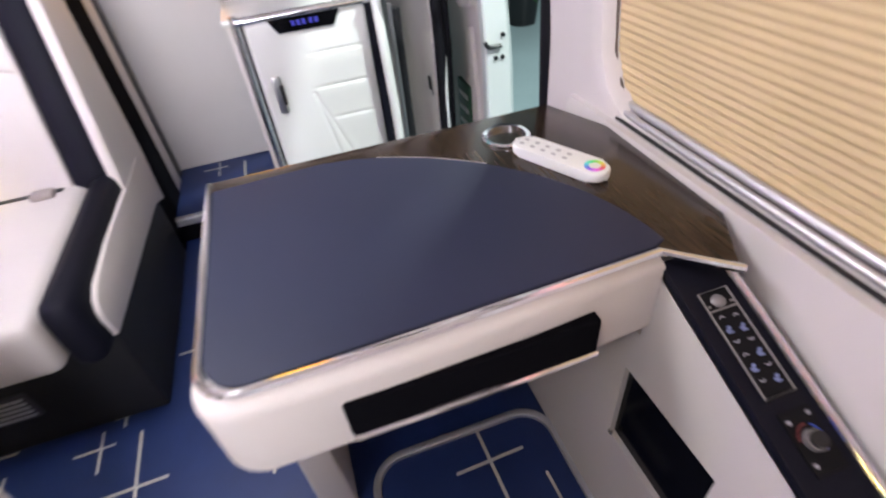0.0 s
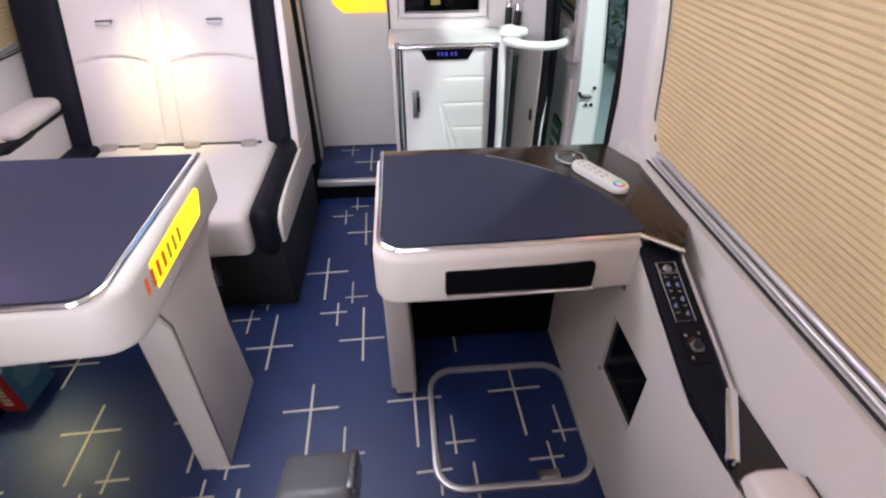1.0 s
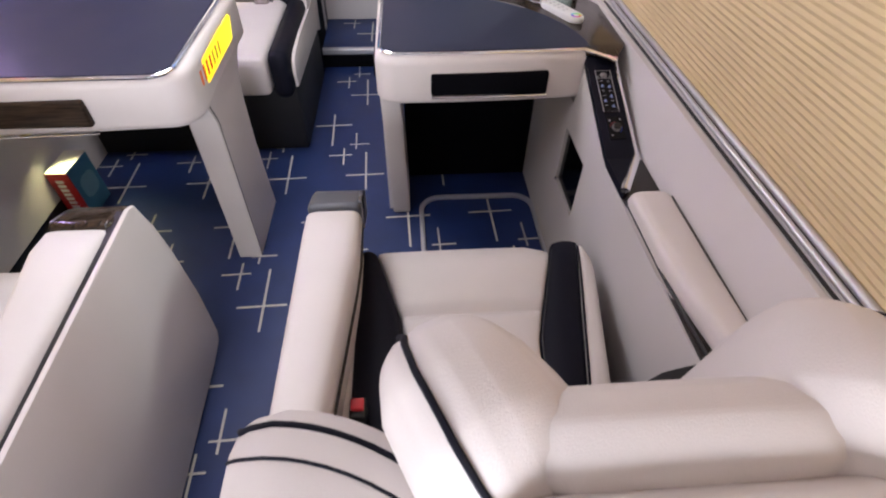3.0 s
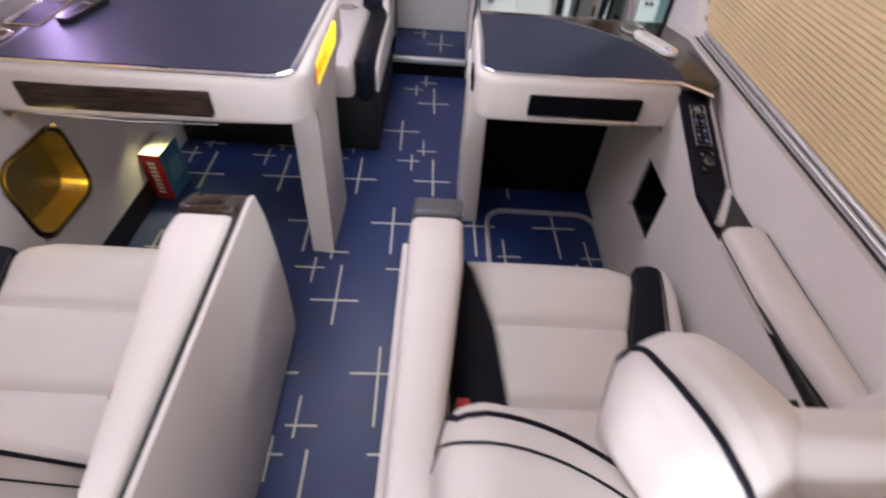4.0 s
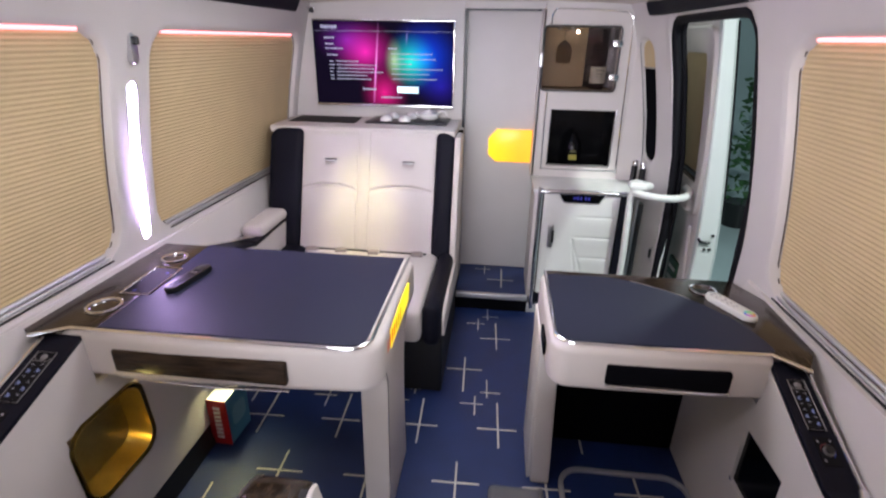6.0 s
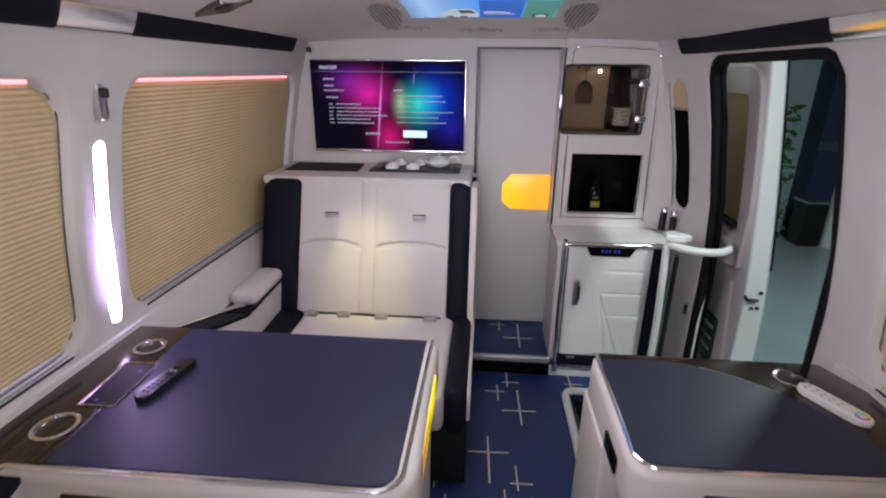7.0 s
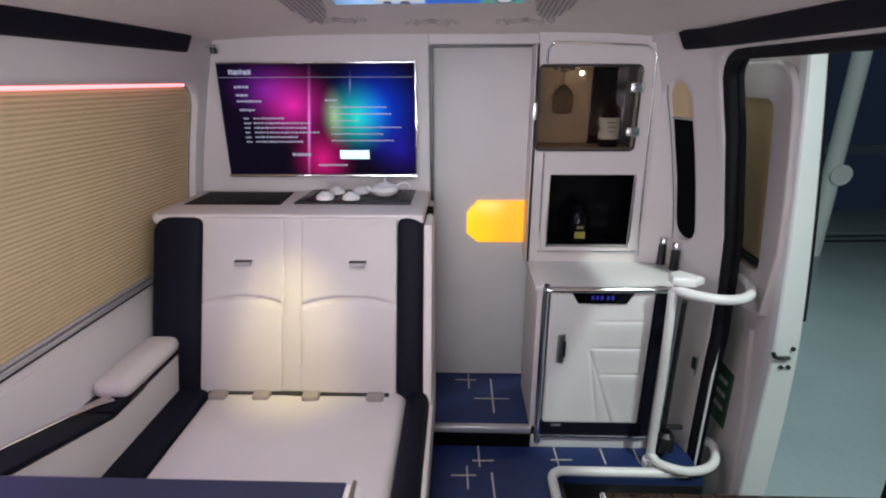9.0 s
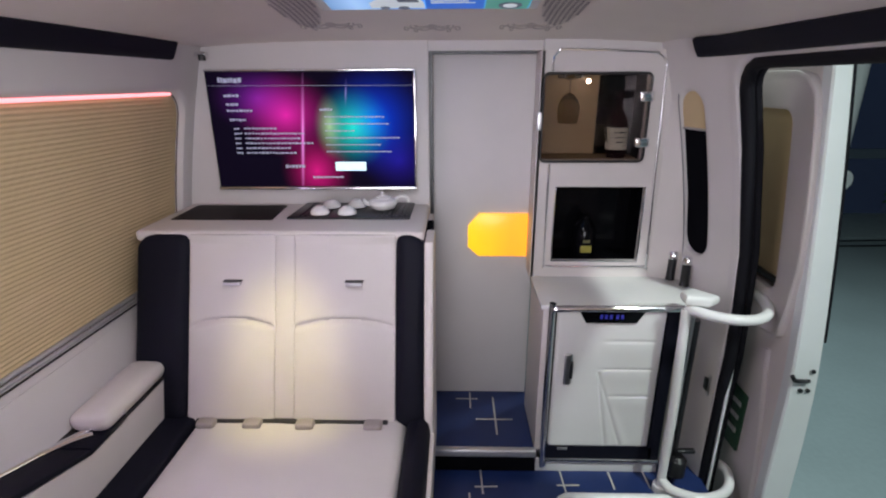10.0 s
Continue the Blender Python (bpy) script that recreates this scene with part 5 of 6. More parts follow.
# ---- side consoles: wall panels, sloping control panels, armrests ----
def console(name, s, xi, xo, y_table, y_slope, y_end, label, square, z_top=0.705, z_low=0.585, skirt=False, keys=True):
    """A wall console; s=+1 on the right. xi, xo: faces towards and away from the cabin."""
    t = thing(name, (xi, y_table, 0.0), label, "console", "wall consoles")
    ya, yb, yc = y_table, y_slope, y_end
    zb = 0.09 if skirt else 0.003
    poly = [(ya, zb), (yc, zb), (yc, 0.59), (yb, z_low - 0.015), (ya, z_top - 0.012)]
    if square:
        q0, q1, q2, q3, qr = square
        lo, hi = min(ya, yc), 0.42
        bm = bmesh.new()
        # panel with a square opening, built from butted boards
        for y0, y1, z0, z1 in ((lo, q0, zb, 0.565), (q1, hi, zb, 0.565), (q0, q1, zb, q2), (q0, q1, q3, 0.565)):
            rbox(min(xi, xi + s * 0.02), max(xi, xi + s * 0.02), y0, y1, z0, z1, 0, 1, bm=bm)
        prism([(ya, 0.565), (yb, 0.565), (yb, z_low - 0.012), (ya, z_top - 0.012)], "x", min(xi, xi + s * 0.02), max(xi, xi + s * 0.02), bm=bm)
        bmesh.ops.remove_doubles(bm, verts=bm.verts, dist=0.0002)
        part("side_panel", bm, WALL, t, smooth=False)
    else:
        part("side_panel", prism(poly, "x", min(xi, xi + s * 0.02), max(xi, xi + s * 0.02)), WALL, t, smooth=False)
    if skirt:
        part("skirting", rbox(min(xi + s * 0.03, xi + s * 0.05), max(xi + s * 0.03, xi + s * 0.05), min(ya, yc), max(ya, yc), 0.0, 0.095, 0.0, 1), BLACK, t, "dark recessed skirting")
    slope = [(ya, z_top), (yb, z_low), (yb, z_low - 0.02), (ya, z_top - 0.02)]
    part("control_panel", prism(slope, "x", min(xi, xo), max(xi, xo), bevel=0.003), NAVY, t, "sloping dark leather control panel")

    def on(u, v, lift=0.0):
        """A point of the sloping panel: u across from the cabin side, v down the slope."""
        y = ya + (yb - ya) * v
        return Vector((xi + (xo - xi) * u, y, z_top + (z_low - z_top) * v + lift))
    ye = yb + (yb - ya) * 0.42
    bm = tube([on(1.0, 0.0, 0.004), on(1.0, 0.94, 0.004), on(0.97, 1.0, 0.006)], 0.0055, 8)
    part("chrome_edge", bm, CHROME, t, "bright chrome edge bar")
    part("chrome_end", tube([on(0.97, 0.99, 0.006), (xi + (xo - xi) * 0.02, ye, z_low + 0.010)], 0.0105, 10, flat=0.7), CHROME, t, "broad chrome bar across the panel end")
    part("panel_tip", prism([(xi, yb), (xo, yb), (xi + (xo - xi) * 0.04, ye), (xi, ye)], "z", z_low - 0.016, z_low + 0.004), NAVY, t, smooth=False)
    part("tray", prism([(yb, z_low + 0.0), (yc, z_low + 0.0), (yc, z_low - 0.03), (yb, z_low - 0.03)], "x", min(xi + s * 0.004, xo + s * 0.03), max(xi + s * 0.004, xo + s * 0.03)), mat("black_gloss_tray", (0.012, 0.008, 0.007), 0.25, vary=0.2), t, "dark glossy tray")
    if not keys:
        return t, on
    kp = part("keypad", quad_plate(on, 0.24, 0.76, 0.17, 0.57, 0.003), PLATE, t, "black keypad with silver border")
    bm = tube([on(u, v, 0.004) for u, v in ((0.24, 0.17), (0.76, 0.17), (0.76, 0.57), (0.24, 0.57))], 0.0012, 6, closed=True)
    tube([on(0.24, 0.245, 0.004), on(0.76, 0.245, 0.004)], 0.0012, 6, bm=bm)
    part("keypad_border", bm, KEYSILVER, kp, "dull silver border")
    part("key_dial", lathe([(0, 0.0075), (0.006, 0.0065), (0.0095, 0.003), (0.0095, 0.0)], on(0.50, 0.208), 18), KEYSILVER, kp, "silver half-round sensor")
    for u in (0.30, 0.70):
        part("key_dot", quad_disc(on, u, 0.222, 0.0016, 0.0045), KEYSILVER, kp)
    for j, rows in enumerate(("^ov^ov", "^ovovo")):
        for i, sign in enumerate(rows):
            u, v = 0.38 + 0.24 * j, 0.272 + 0.048 * i + 0.006 * j
            if sign == "o":
                bm = quad_plate(on, u - 0.055, u + 0.02, v - 0.002, v + 0.007, 0.0042)
                for b_ in (quad_plate(on, u - 0.01, u + 0.045, v - 0.012, v - 0.003, 0.0042), quad_plate(on, u - 0.04, u + 0.05, v + 0.009, v + 0.014, 0.0042)):
                    me = bpy.data.meshes.new("bar")
                    b_.to_mesh(me)
                    b_.free()
                    bm.from_mesh(me)
                    bpy.data.meshes.remove(me)
                part("key_symbol", bm, GLYPHK, kp, "blue-white key symbol", smooth=False)
            else:
                d = 0.009 if sign == "^" else -0.009
                part("key_arrow", tube([on(u - 0.045, v + d / 2, 0.004), on(u, v - d / 2, 0.004), on(u + 0.045, v + d / 2, 0.004)], 0.0008, 6), KEYPALE, kp, "pale arrow mark")
    kn = part("knob_plate", quad_plate(on, 0.28, 0.80, 0.62, 0.82, 0.003), PLATE, t, "black knob plate")
    part("knob_ring", quad_disc(on, 0.54, 0.72, 0.0112, 0.010), KEYSILVER, kn, "silver knob skirt")
    part("knob", quad_disc(on, 0.54, 0.72, 0.0092, 0.0145), BLACK, kn, "black rotary knob")
    for a0, a1, paint in ((0.6, 2.6, KEYBLUE), (3.0, 4.6, KEYRED)):
        arc = [on(0.54 + 0.19 * math.sin(a0 + (a1 - a0) * k / 8), 0.72 + 0.048 * math.cos(a0 + (a1 - a0) * k / 8), 0.0035) for k in range(9)]
        part("dial_arc", tube(arc, 0.0011, 6), paint, kn)
    for u, v in ((0.36, 0.655), (0.72, 0.645), (0.36, 0.79)):
        part("dial_mark", quad_plate(on, u - 0.025, u + 0.025, v - 0.006, v + 0.006, 0.0042), KEYPALE, kn, smooth=False)
    return t, on


GLYPHK = mat("key_symbol_paint", (0.20, 0.26, 0.52), 0.5)
KEYPALE = mat("key_arrow_paint", (0.36, 0.36, 0.42), 0.5)
KEYSILVER = mat("dull_silver", (0.24, 0.23, 0.235), 0.45, 0.3, vary=0.1)
KEYBLUE, KEYRED = mat("dial_blue_paint", (0.03, 0.08, 0.5), 0.5), mat("dial_red_paint", (0.16, 0.02, 0.02), 0.5)


def quad_plate(on, u0, u1, v0, v1, h):
    bm = bmesh.new()
    lo = [bm.verts.new(on(u, v, -0.001)) for u, v in ((u0, v0), (u1, v0), (u1, v1), (u0, v1))]
    hi = [bm.verts.new(on(u, v, h)) for u, v in ((u0, v0), (u1, v0), (u1, v1), (u0, v1))]
    bm.faces.new(lo), bm.faces.new(hi)
    for i in range(4):
        bm.faces.new((lo[i], lo[(i + 1) % 4], hi[(i + 1) % 4], hi[i]))
    return bm


def quad_disc(on, u, v, r, h):
    c = on(u, v)
    n = (on(1, 0) - on(0, 0)).cross(on(0, 1) - on(0, 0)).normalized()
    n = n if n.z > 0 else -n
    return tube([c - n * 0.001, c + n * h], r, 18)


def armpad(parent, x0, x1, y0, y1, z0, z1, label="cream padded armrest"):
    return part("armrest_pad", rbox(x0, x1, y0, y1, z0, z1, 0.028, (3, 6, 2), puff=(0, 0, 0.006)), CREAM, parent, label)


# right side, behind the right table
cr, on_r = console("wall_console", 1, 0.662, 0.738, -0.012, -0.315, -2.2, "cream wall console with a sloping control panel and armrest", (-0.191, 0.0, 0.284, 0.477, 0.02))
part("armrest_pad", rbox(0.655, 0.752, -1.25, -0.462, 0.555, 0.622, 0.028, (3, 12, 2), puff=(0, 0, 0.006), shape=lambda p: (p.x + 0.16 * max(0.0, -0.68 - p.y) * (0.752 - p.x) / 0.097, p.y, p.z)), CREAM, cr, "cream padded armrest")
part("pocket_lining", rbox(0.672, 0.679, -0.20, 0.01, 0.275, 0.487, 0, 1), GLOSSBLACK, cr, "black recessed square pocket")
part("pocket_corner", rbox(0.6595, 0.664, -0.008, 0.003, 0.281, 0.292, 0.002), CHROME, cr)
part("pad_gap", tube([(0.657, y, 0.590) for y in (-0.475, -0.68)] + [(0.664, -0.85, 0.590), (0.69, -1.2, 0.590)], 0.0036, 6), BLACK, cr, "dark gap below the armrest")
part("pad_gap", tube([(0.7535, y, 0.606) for y in (-0.48, -0.8, -1.25)], 0.002, 6), mat("brown_joint", (0.06, 0.05, 0.045), 0.7), cr, "thin dark joint beside the armrest")
part("upper_panel", prism([(0.742, 0.55), (0.80, 0.55), (0.80, 0.728), (0.786, 0.728)], "y", -2.2, 0.43), WALL, cr, "sloping padded panel below the window")
# left side, behind the left table
cl, on_l = console("wall_console", -1, -1.135, -1.235, -0.168, -0.50, -2.2, "cream wall console with a sloping control panel", (-0.305, -0.04, 0.253, 0.49, 0.05), 0.722, 0.60, skirt=True)
armpad(cl, -1.235, -1.125, -1.4, -0.64, 0.57, 0.63)
part("upper_panel", prism([(-1.235, 0.55), (-1.30, 0.55), (-1.30, 0.752), (-1.287, 0.752)], "y", -2.2, 1.70), WALL, cl, "sloping padded panel below the window")
part("skirting", prism([(-1.16, 0.095), (-1.113, 0.095), (-1.092, 0.001), (-1.16, 0.001)], "y", -0.62, 0.44), BLACK, cl, "dark sloping skirting", smooth=False)
nic = part("gold_niche", rbox(-1.215, -1.21, -0.32, -0.02, 0.24, 0.505, 0, 1), GOLD, cl, "gold lined lit niche")
lining = bmesh.new()
bm = bmesh.new()
inn, outn = rrect(-0.300, -0.045, 0.258, 0.486, 0.055, 8), rrect(-0.316, -0.029, 0.242, 0.502, 0.066, 8)
ra = [bm.verts.new((-1.133, y, z)) for y, z in outn]
rb = [bm.verts.new((-1.129, y * 0.6 + v * 0.4, z * 0.6 + w * 0.4)) for (y, z), (v, w) in zip(outn, inn)]
rc_ = [bm.verts.new((-1.134, y, z)) for y, z in inn]


def deep(y, z):
    return (-1.210, y * 0.96 - 0.007, 0.372 + (z - 0.372) * 0.92)


for i in range(len(inn)):
    j = (i + 1) % len(inn)
    for p, q in ((ra, rb), (rb, rc_)):
        bm.faces.new((p[i], p[j], q[j], q[i]))
    lining.faces.new([lining.verts.new(v) for v in ((-1.1345, *inn[i]), (-1.1345, *inn[j]), deep(*inn[j]), deep(*inn[i]))])
part("niche_rim", bm, mat("dark_gold_metal", (0.14, 0.105, 0.035), 0.25, 1.0, vary=0.15), nic, "dark polished gold rim")
bmesh.ops.remove_doubles(lining, verts=lining.verts, dist=0.0002)
part("niche_lining", lining, GOLD, nic, "polished gold sides of the niche")
part("niche_led", rbox(-1.20, -1.15, -0.12, -0.06, 0.482, 0.486, 0.001), LED_WARM, nic, "small warm light")
for ob in [o for o in cl.children if o.name.startswith(("side_panel", "gold_niche"))]:
    # the lower wall leans in towards the floor
    for o in [ob] + list(ob.children):
        for v in o.data.vertices:
            v.co.x += 0.032 * min(1.0, max(0.0, (0.60 - v.co.z) / 0.51))
lampn = thing("foot_lamp", (-1.13, 0.26, 0.30), "small gold downlight under the table", "lamp")
part("housing", rbox(-1.137, -1.085, 0.235, 0.305, 0.335, 0.375, 0.012), GOLD, lampn)
# front left, beside the sofa
cf, on_f = console("wall_console", -1, -1.135, -1.235, 0.45, 0.80, 1.28, "cream sofa-side console with armrest and chrome bar", None, 0.70, 0.595, keys=False)
armpad(cf, -1.245, -1.130, 0.862, 1.165, 0.590, 0.648)
part("pad_gap", rbox(-1.150, -1.1335, 0.875, 1.17, 0.584, 0.592, 0.002, 1), BLACK, cf, "dark gap below the armrest")
part("chrome_bar", tube([(-1.284, 0.715, 0.598), (-1.255, 0.75, 0.606), (-1.20, 0.82, 0.606), (-1.170, 0.855, 0.600)], 0.010, 10, flat=0.6), CHROME, cf, "bright chrome bar across the tray")

# ---- gift box in the left footwell ----
bx = thing("gift_box", (-1.09, 0.27, 0.0), "red and light blue cardboard box standing on the floor", "box")
ROT = Matrix.Rotation(radians(-3), 4, "Z")
part("body", turn_about(rbox(-1.128, -1.052, 0.208, 0.345, 0.0, 0.205, 0.001, 1), (-1.09, 0.27, 0), ROT), BLUE, bx, "light blue sides", smooth=False)
part("spine", turn_about(rbox(-1.129, -1.051, 0.2045, 0.2085, 0.0, 0.203, 0.0, 1), (-1.09, 0.27, 0), ROT), RED, bx, "red narrow side", smooth=False)
part("lid", turn_about(rbox(-1.128, -1.052, 0.206, 0.345, 0.2045, 0.2065, 0.0, 1), (-1.09, 0.27, 0), ROT), PAPER, bx, "pale top", smooth=False)
for k in range(8):
    z = 0.175 - 0.019 * k
    part("letter_bar", turn_about(rbox(-1.105, -1.078, 0.2030, 0.2050, z - 0.012, z, 0, 1), (-1.09, 0.27, 0), ROT), LIGHTINK, bx, smooth=False)
part("picture_patch", turn_about(prism(rrect(0.235, 0.325, 0.06, 0.15, 0.03), "x", -1.0525, -1.0512), (-1.09, 0.27, 0), ROT), mat("pale_blue_print", (0.2, 0.42, 0.5), 0.4), bx, smooth=False)

bx.location.x += 0.03

# ---- sofa against the partition ----
sofa = thing("sofa", (-0.75, 0.95, 0.0), "two-seat cream leather sofa with navy leather sides", "sofa")


def recline(p):
    """Leans the sofa back: its foot stands forward of its top."""
    return (p.x, p.y - 0.20 * max(0.0, (1.0 - p.z)) / 0.56, p.z)


part("base", rbox(-1.17, -0.262, 0.62, 1.32, 0.0, 0.305, 0.01), mat("dark_base_cloth", (0.0035, 0.0035, 0.0055), 0.6, vary=0.3, bump=0.3, grain=500), sofa, "dark carpeted base")
vent = part("base_vent", rbox(-0.645, -0.515, 0.612, 0.624, 0.112, 0.202, 0.006), mat("grey_vent_plastic", (0.05, 0.05, 0.06), 0.45), sofa, "grey air vent in the sofa base")
for k in range(5):
    part("slat", rbox(-0.636, -0.524, 0.609, 0.614, 0.122 + 0.015 * k, 0.130 + 0.015 * k, 0.002, 1), STEEL, vent)
part("seat", rbox(-1.03, -0.341, 0.53, 1.14, 0.30, 0.455, 0.03, (8, 6, 2), puff=(0, 0, 0.008), shape=lambda p: (p.x, p.y, p.z - (0.004 if abs(p.x + 0.69) < 0.012 and p.z > 0.4 else 0))), CREAM_SEAT, sofa, "cream leather seat")
part("seat_side", rbox(-1.17, -1.031, 0.55, 1.16, 0.29, 0.462, 0.025, (2, 5, 2)), NAVY, sofa, "navy leather side of the seat")
part("seat_side", rbox(-0.341, -0.262, 0.545, 1.14, 0.275, 0.470, 0.044, (3, 6, 3)), NAVY, sofa, "navy leather side of the seat")
part("side_panel", prism([(0.612, 0.303), (0.603, 0.36), (0.608, 0.388), (0.625, 0.408), (0.665, 0.422), (0.82, 0.428), (1.12, 0.42), (1.30, 0.42), (1.30, 0.262)], "x", -0.270, -0.2495, bevel=0.004), CREAM, sofa, "cream outer side")


def back_pad(x0, x1, material, name, label, puff=0.012, z1=1.032):
    def form(p):
        """Rounds the outer upper corner."""
        d = max(0.0, 0.07 - min(abs(p.x + 1.245), abs(p.x + 0.272))) * max(0.0, (p.z - 0.9) / 0.13) if p.z > 0.9 else 0.0
        return Vector(recline(Vector((p.x, p.y, p.z - 7.0 * d * d))))
    return part(name, rbox(x0, x1, 1.295, 1.42, 0.43, z1, 0.03, (8, 2, 14), puff=(0, puff, 0), shape=form), material, sofa, label)


def arc_pad(x0, x1):
    """One back cushion with a sewn arc across it, dimpled along the seam."""
    def form(p):
        u = (p.x - (x0 + x1) / 2) / ((x1 - x0) / 2)
        seam = 0.766 - 0.030 * u * u
        dip = 0.015 * math.exp(-((p.z - seam) / 0.0065) ** 2) * (p.y < 1.36) * max(0.0, 1 - abs(u) ** 10)
        belly = 0.010 * (p.y < 1.36) * (1 - u * u) * (math.exp(-((p.z - 0.60) / 0.12) ** 2) + 0.5 * math.exp(-((p.z - 0.9) / 0.1) ** 2))
        return recline(Vector((p.x, p.y + dip - belly, p.z)))
    return part("back_cushion", rbox(x0, x1, 1.302, 1.42, 0.435, 1.030, 0.007, (12, 1, 110), shape=form), CREAM_SEAT, sofa, "cream leather back cushion")


arc_pad(-1.064, -0.775)
arc_pad(-0.712, -0.378)
part("back_channel", rbox(-0.776, -0.711, 1.305, 1.42, 0.436, 1.028, 0.005, (2, 1, 8), puff=(0, 0.003, 0), shape=recline), CREAM_SEAT, sofa, "vertical padded channel between the cushions")
back_pad(-1.245, -1.062, NAVY, "back_side", "navy leather side of the backrest")
back_pad(-0.380, -0.272, NAVY, "back_side", "navy leather side of the backrest")
part("outer_frame", prism([(1.085, 0.40), (1.275, 1.015), (1.42, 1.015), (1.385, 0.40), (1.36, 0.22), (1.20, 0.28)], "x", -0.284, -0.253, bevel=0.008), CREAM, sofa, "cream outer side of the backrest")
part("dark_side", prism([(1.28, 0.0), (1.28, 0.28), (1.40, 1.0), (1.60, 1.0), (1.60, 0.0)], "x", -0.292, -0.266), SOFTBLACK, sofa, "dark panel behind the backrest")
for x0, x1 in ((-0.944, -0.876), (-0.545, -0.478)):
    part("belt_guide", rbox(x0 + 0.006, x1 - 0.006, 1.228, 1.250, 0.879, 0.889, 0.004, (2, 1, 1)), SATIN, sofa, "small metal belt guide tab")
    part("belt_slot", rbox(x0 + 0.004, x1 - 0.004, 1.238, 1.254, 0.8895, 0.8915, 0.0, 1), BLACK, sofa, "dark belt slot")
ISOFIX = mat("beige_plastic", (0.34, 0.30, 0.28), 0.5)
for x in (-0.985, -0.835, -0.665, -0.445):
    part("isofix_cover", rbox(x - 0.03, x + 0.03, 1.060, 1.10, 0.450, 0.474, 0.010), ISOFIX, sofa, "small beige tab between seat and back")
# black strip darkens the fold where seat meets back
part("crease", rbox(-1.03, -0.40, 1.090, 1.115, 0.45, 0.4595, 0.002, 1), BLACK, sofa, "black strip for the shade between seat and back")

# ---- ledge over the sofa with hob and tea tray ----
lg = thing("ledge", (-0.75, 1.5, 1.0), "cream padded ledge behind the sofa under the television", "shelf")
part("top", rbox(-1.25, -0.286, 1.312, 1.71, 1.0, 1.04, 0.014, (3, 2, 1)), CREAM, lg)
part("body", rbox(-1.25, -0.30, 1.43, 1.70, 0.3, 1.01, 0.0, 1), CREAM, lg)
part("cover_plate", prism([(-1.20, 1.45), (-0.835, 1.45), (-0.85, 1.665), (-1.205, 1.665)], "z", 1.04, 1.0425), mat("dark_matt_inlay", (0.012, 0.008, 0.008), 0.6, vary=0.2, spec=0.15), lg, "dark inlay plate")
tray = thing("tea_tray", (-0.56, 1.57, 1.04), "black slatted tea tray on the ledge", "tray")
part("base", prism([(-0.785, 1.46), (-0.345, 1.46), (-0.345, 1.69), (-0.775, 1.69)], "z", 1.0402, 1.048, bevel=0.002), BLACK, tray)
for k in range(6):
    x = -0.745 + 0.018 * k
    part("slat", rbox(x, x + 0.010, 1.475, 1.675, 1.048, 1.053, 0.001), BLACK, tray)
    x = -0.36 - 0.018 * k
    part("slat", rbox(x - 0.010, x, 1.475, 1.675, 1.048, 1.053, 0.001), BLACK, tray)


def teacup(x, y):
    c = thing("teacup", (x, y, 1.053), "small white porcelain teacup upside down on the tray", "cup", "teacups")
    part("bowl", lathe([(0, 0), (0.034, 0), (0.035, 0.003), (0.032, 0.013), (0.022, 0.022), (0.015, 0.025), (0.014, 0.028), (0, 0.028)], (x, y, 1.053), 20), PORCELAIN, c)


for x, y in ((-0.675, 1.50), (-0.575, 1.498), (-0.655, 1.60), (-0.56, 1.605)):
    teacup(x, y)
pot = thing("teapot", (-0.455, 1.575, 1.053), "white porcelain teapot with lid on the tray", "teapot")
P = (-0.455, 1.575, 1.053)
part("body", lathe([(0, 0), (0.035, 0), (0.048, 0.008), (0.053, 0.02), (0.047, 0.033), (0.03, 0.04), (0, 0.04)], P, 24), PORCELAIN, pot)
part("lid", lathe([(0.0, 0.038), (0.031, 0.039), (0.028, 0.045), (0.012, 0.05), (0.005, 0.053), (0.008, 0.06), (0.005, 0.065), (0, 0.066)], P, 20), PORCELAIN, pot)
part("spout", tube(smooth_path([(-0.503, 1.575, 1.068), (-0.52, 1.573, 1.075), (-0.53, 1.572, 1.088)], 4), 0.008, 8), PORCELAIN, pot)
part("handle", tube(smooth_path([(-0.408, 1.577, 1.083), (-0.39, 1.578, 1.098), (-0.366, 1.58, 1.094), (-0.358, 1.58, 1.076)], 5), 0.006, 8), PORCELAIN, pot)

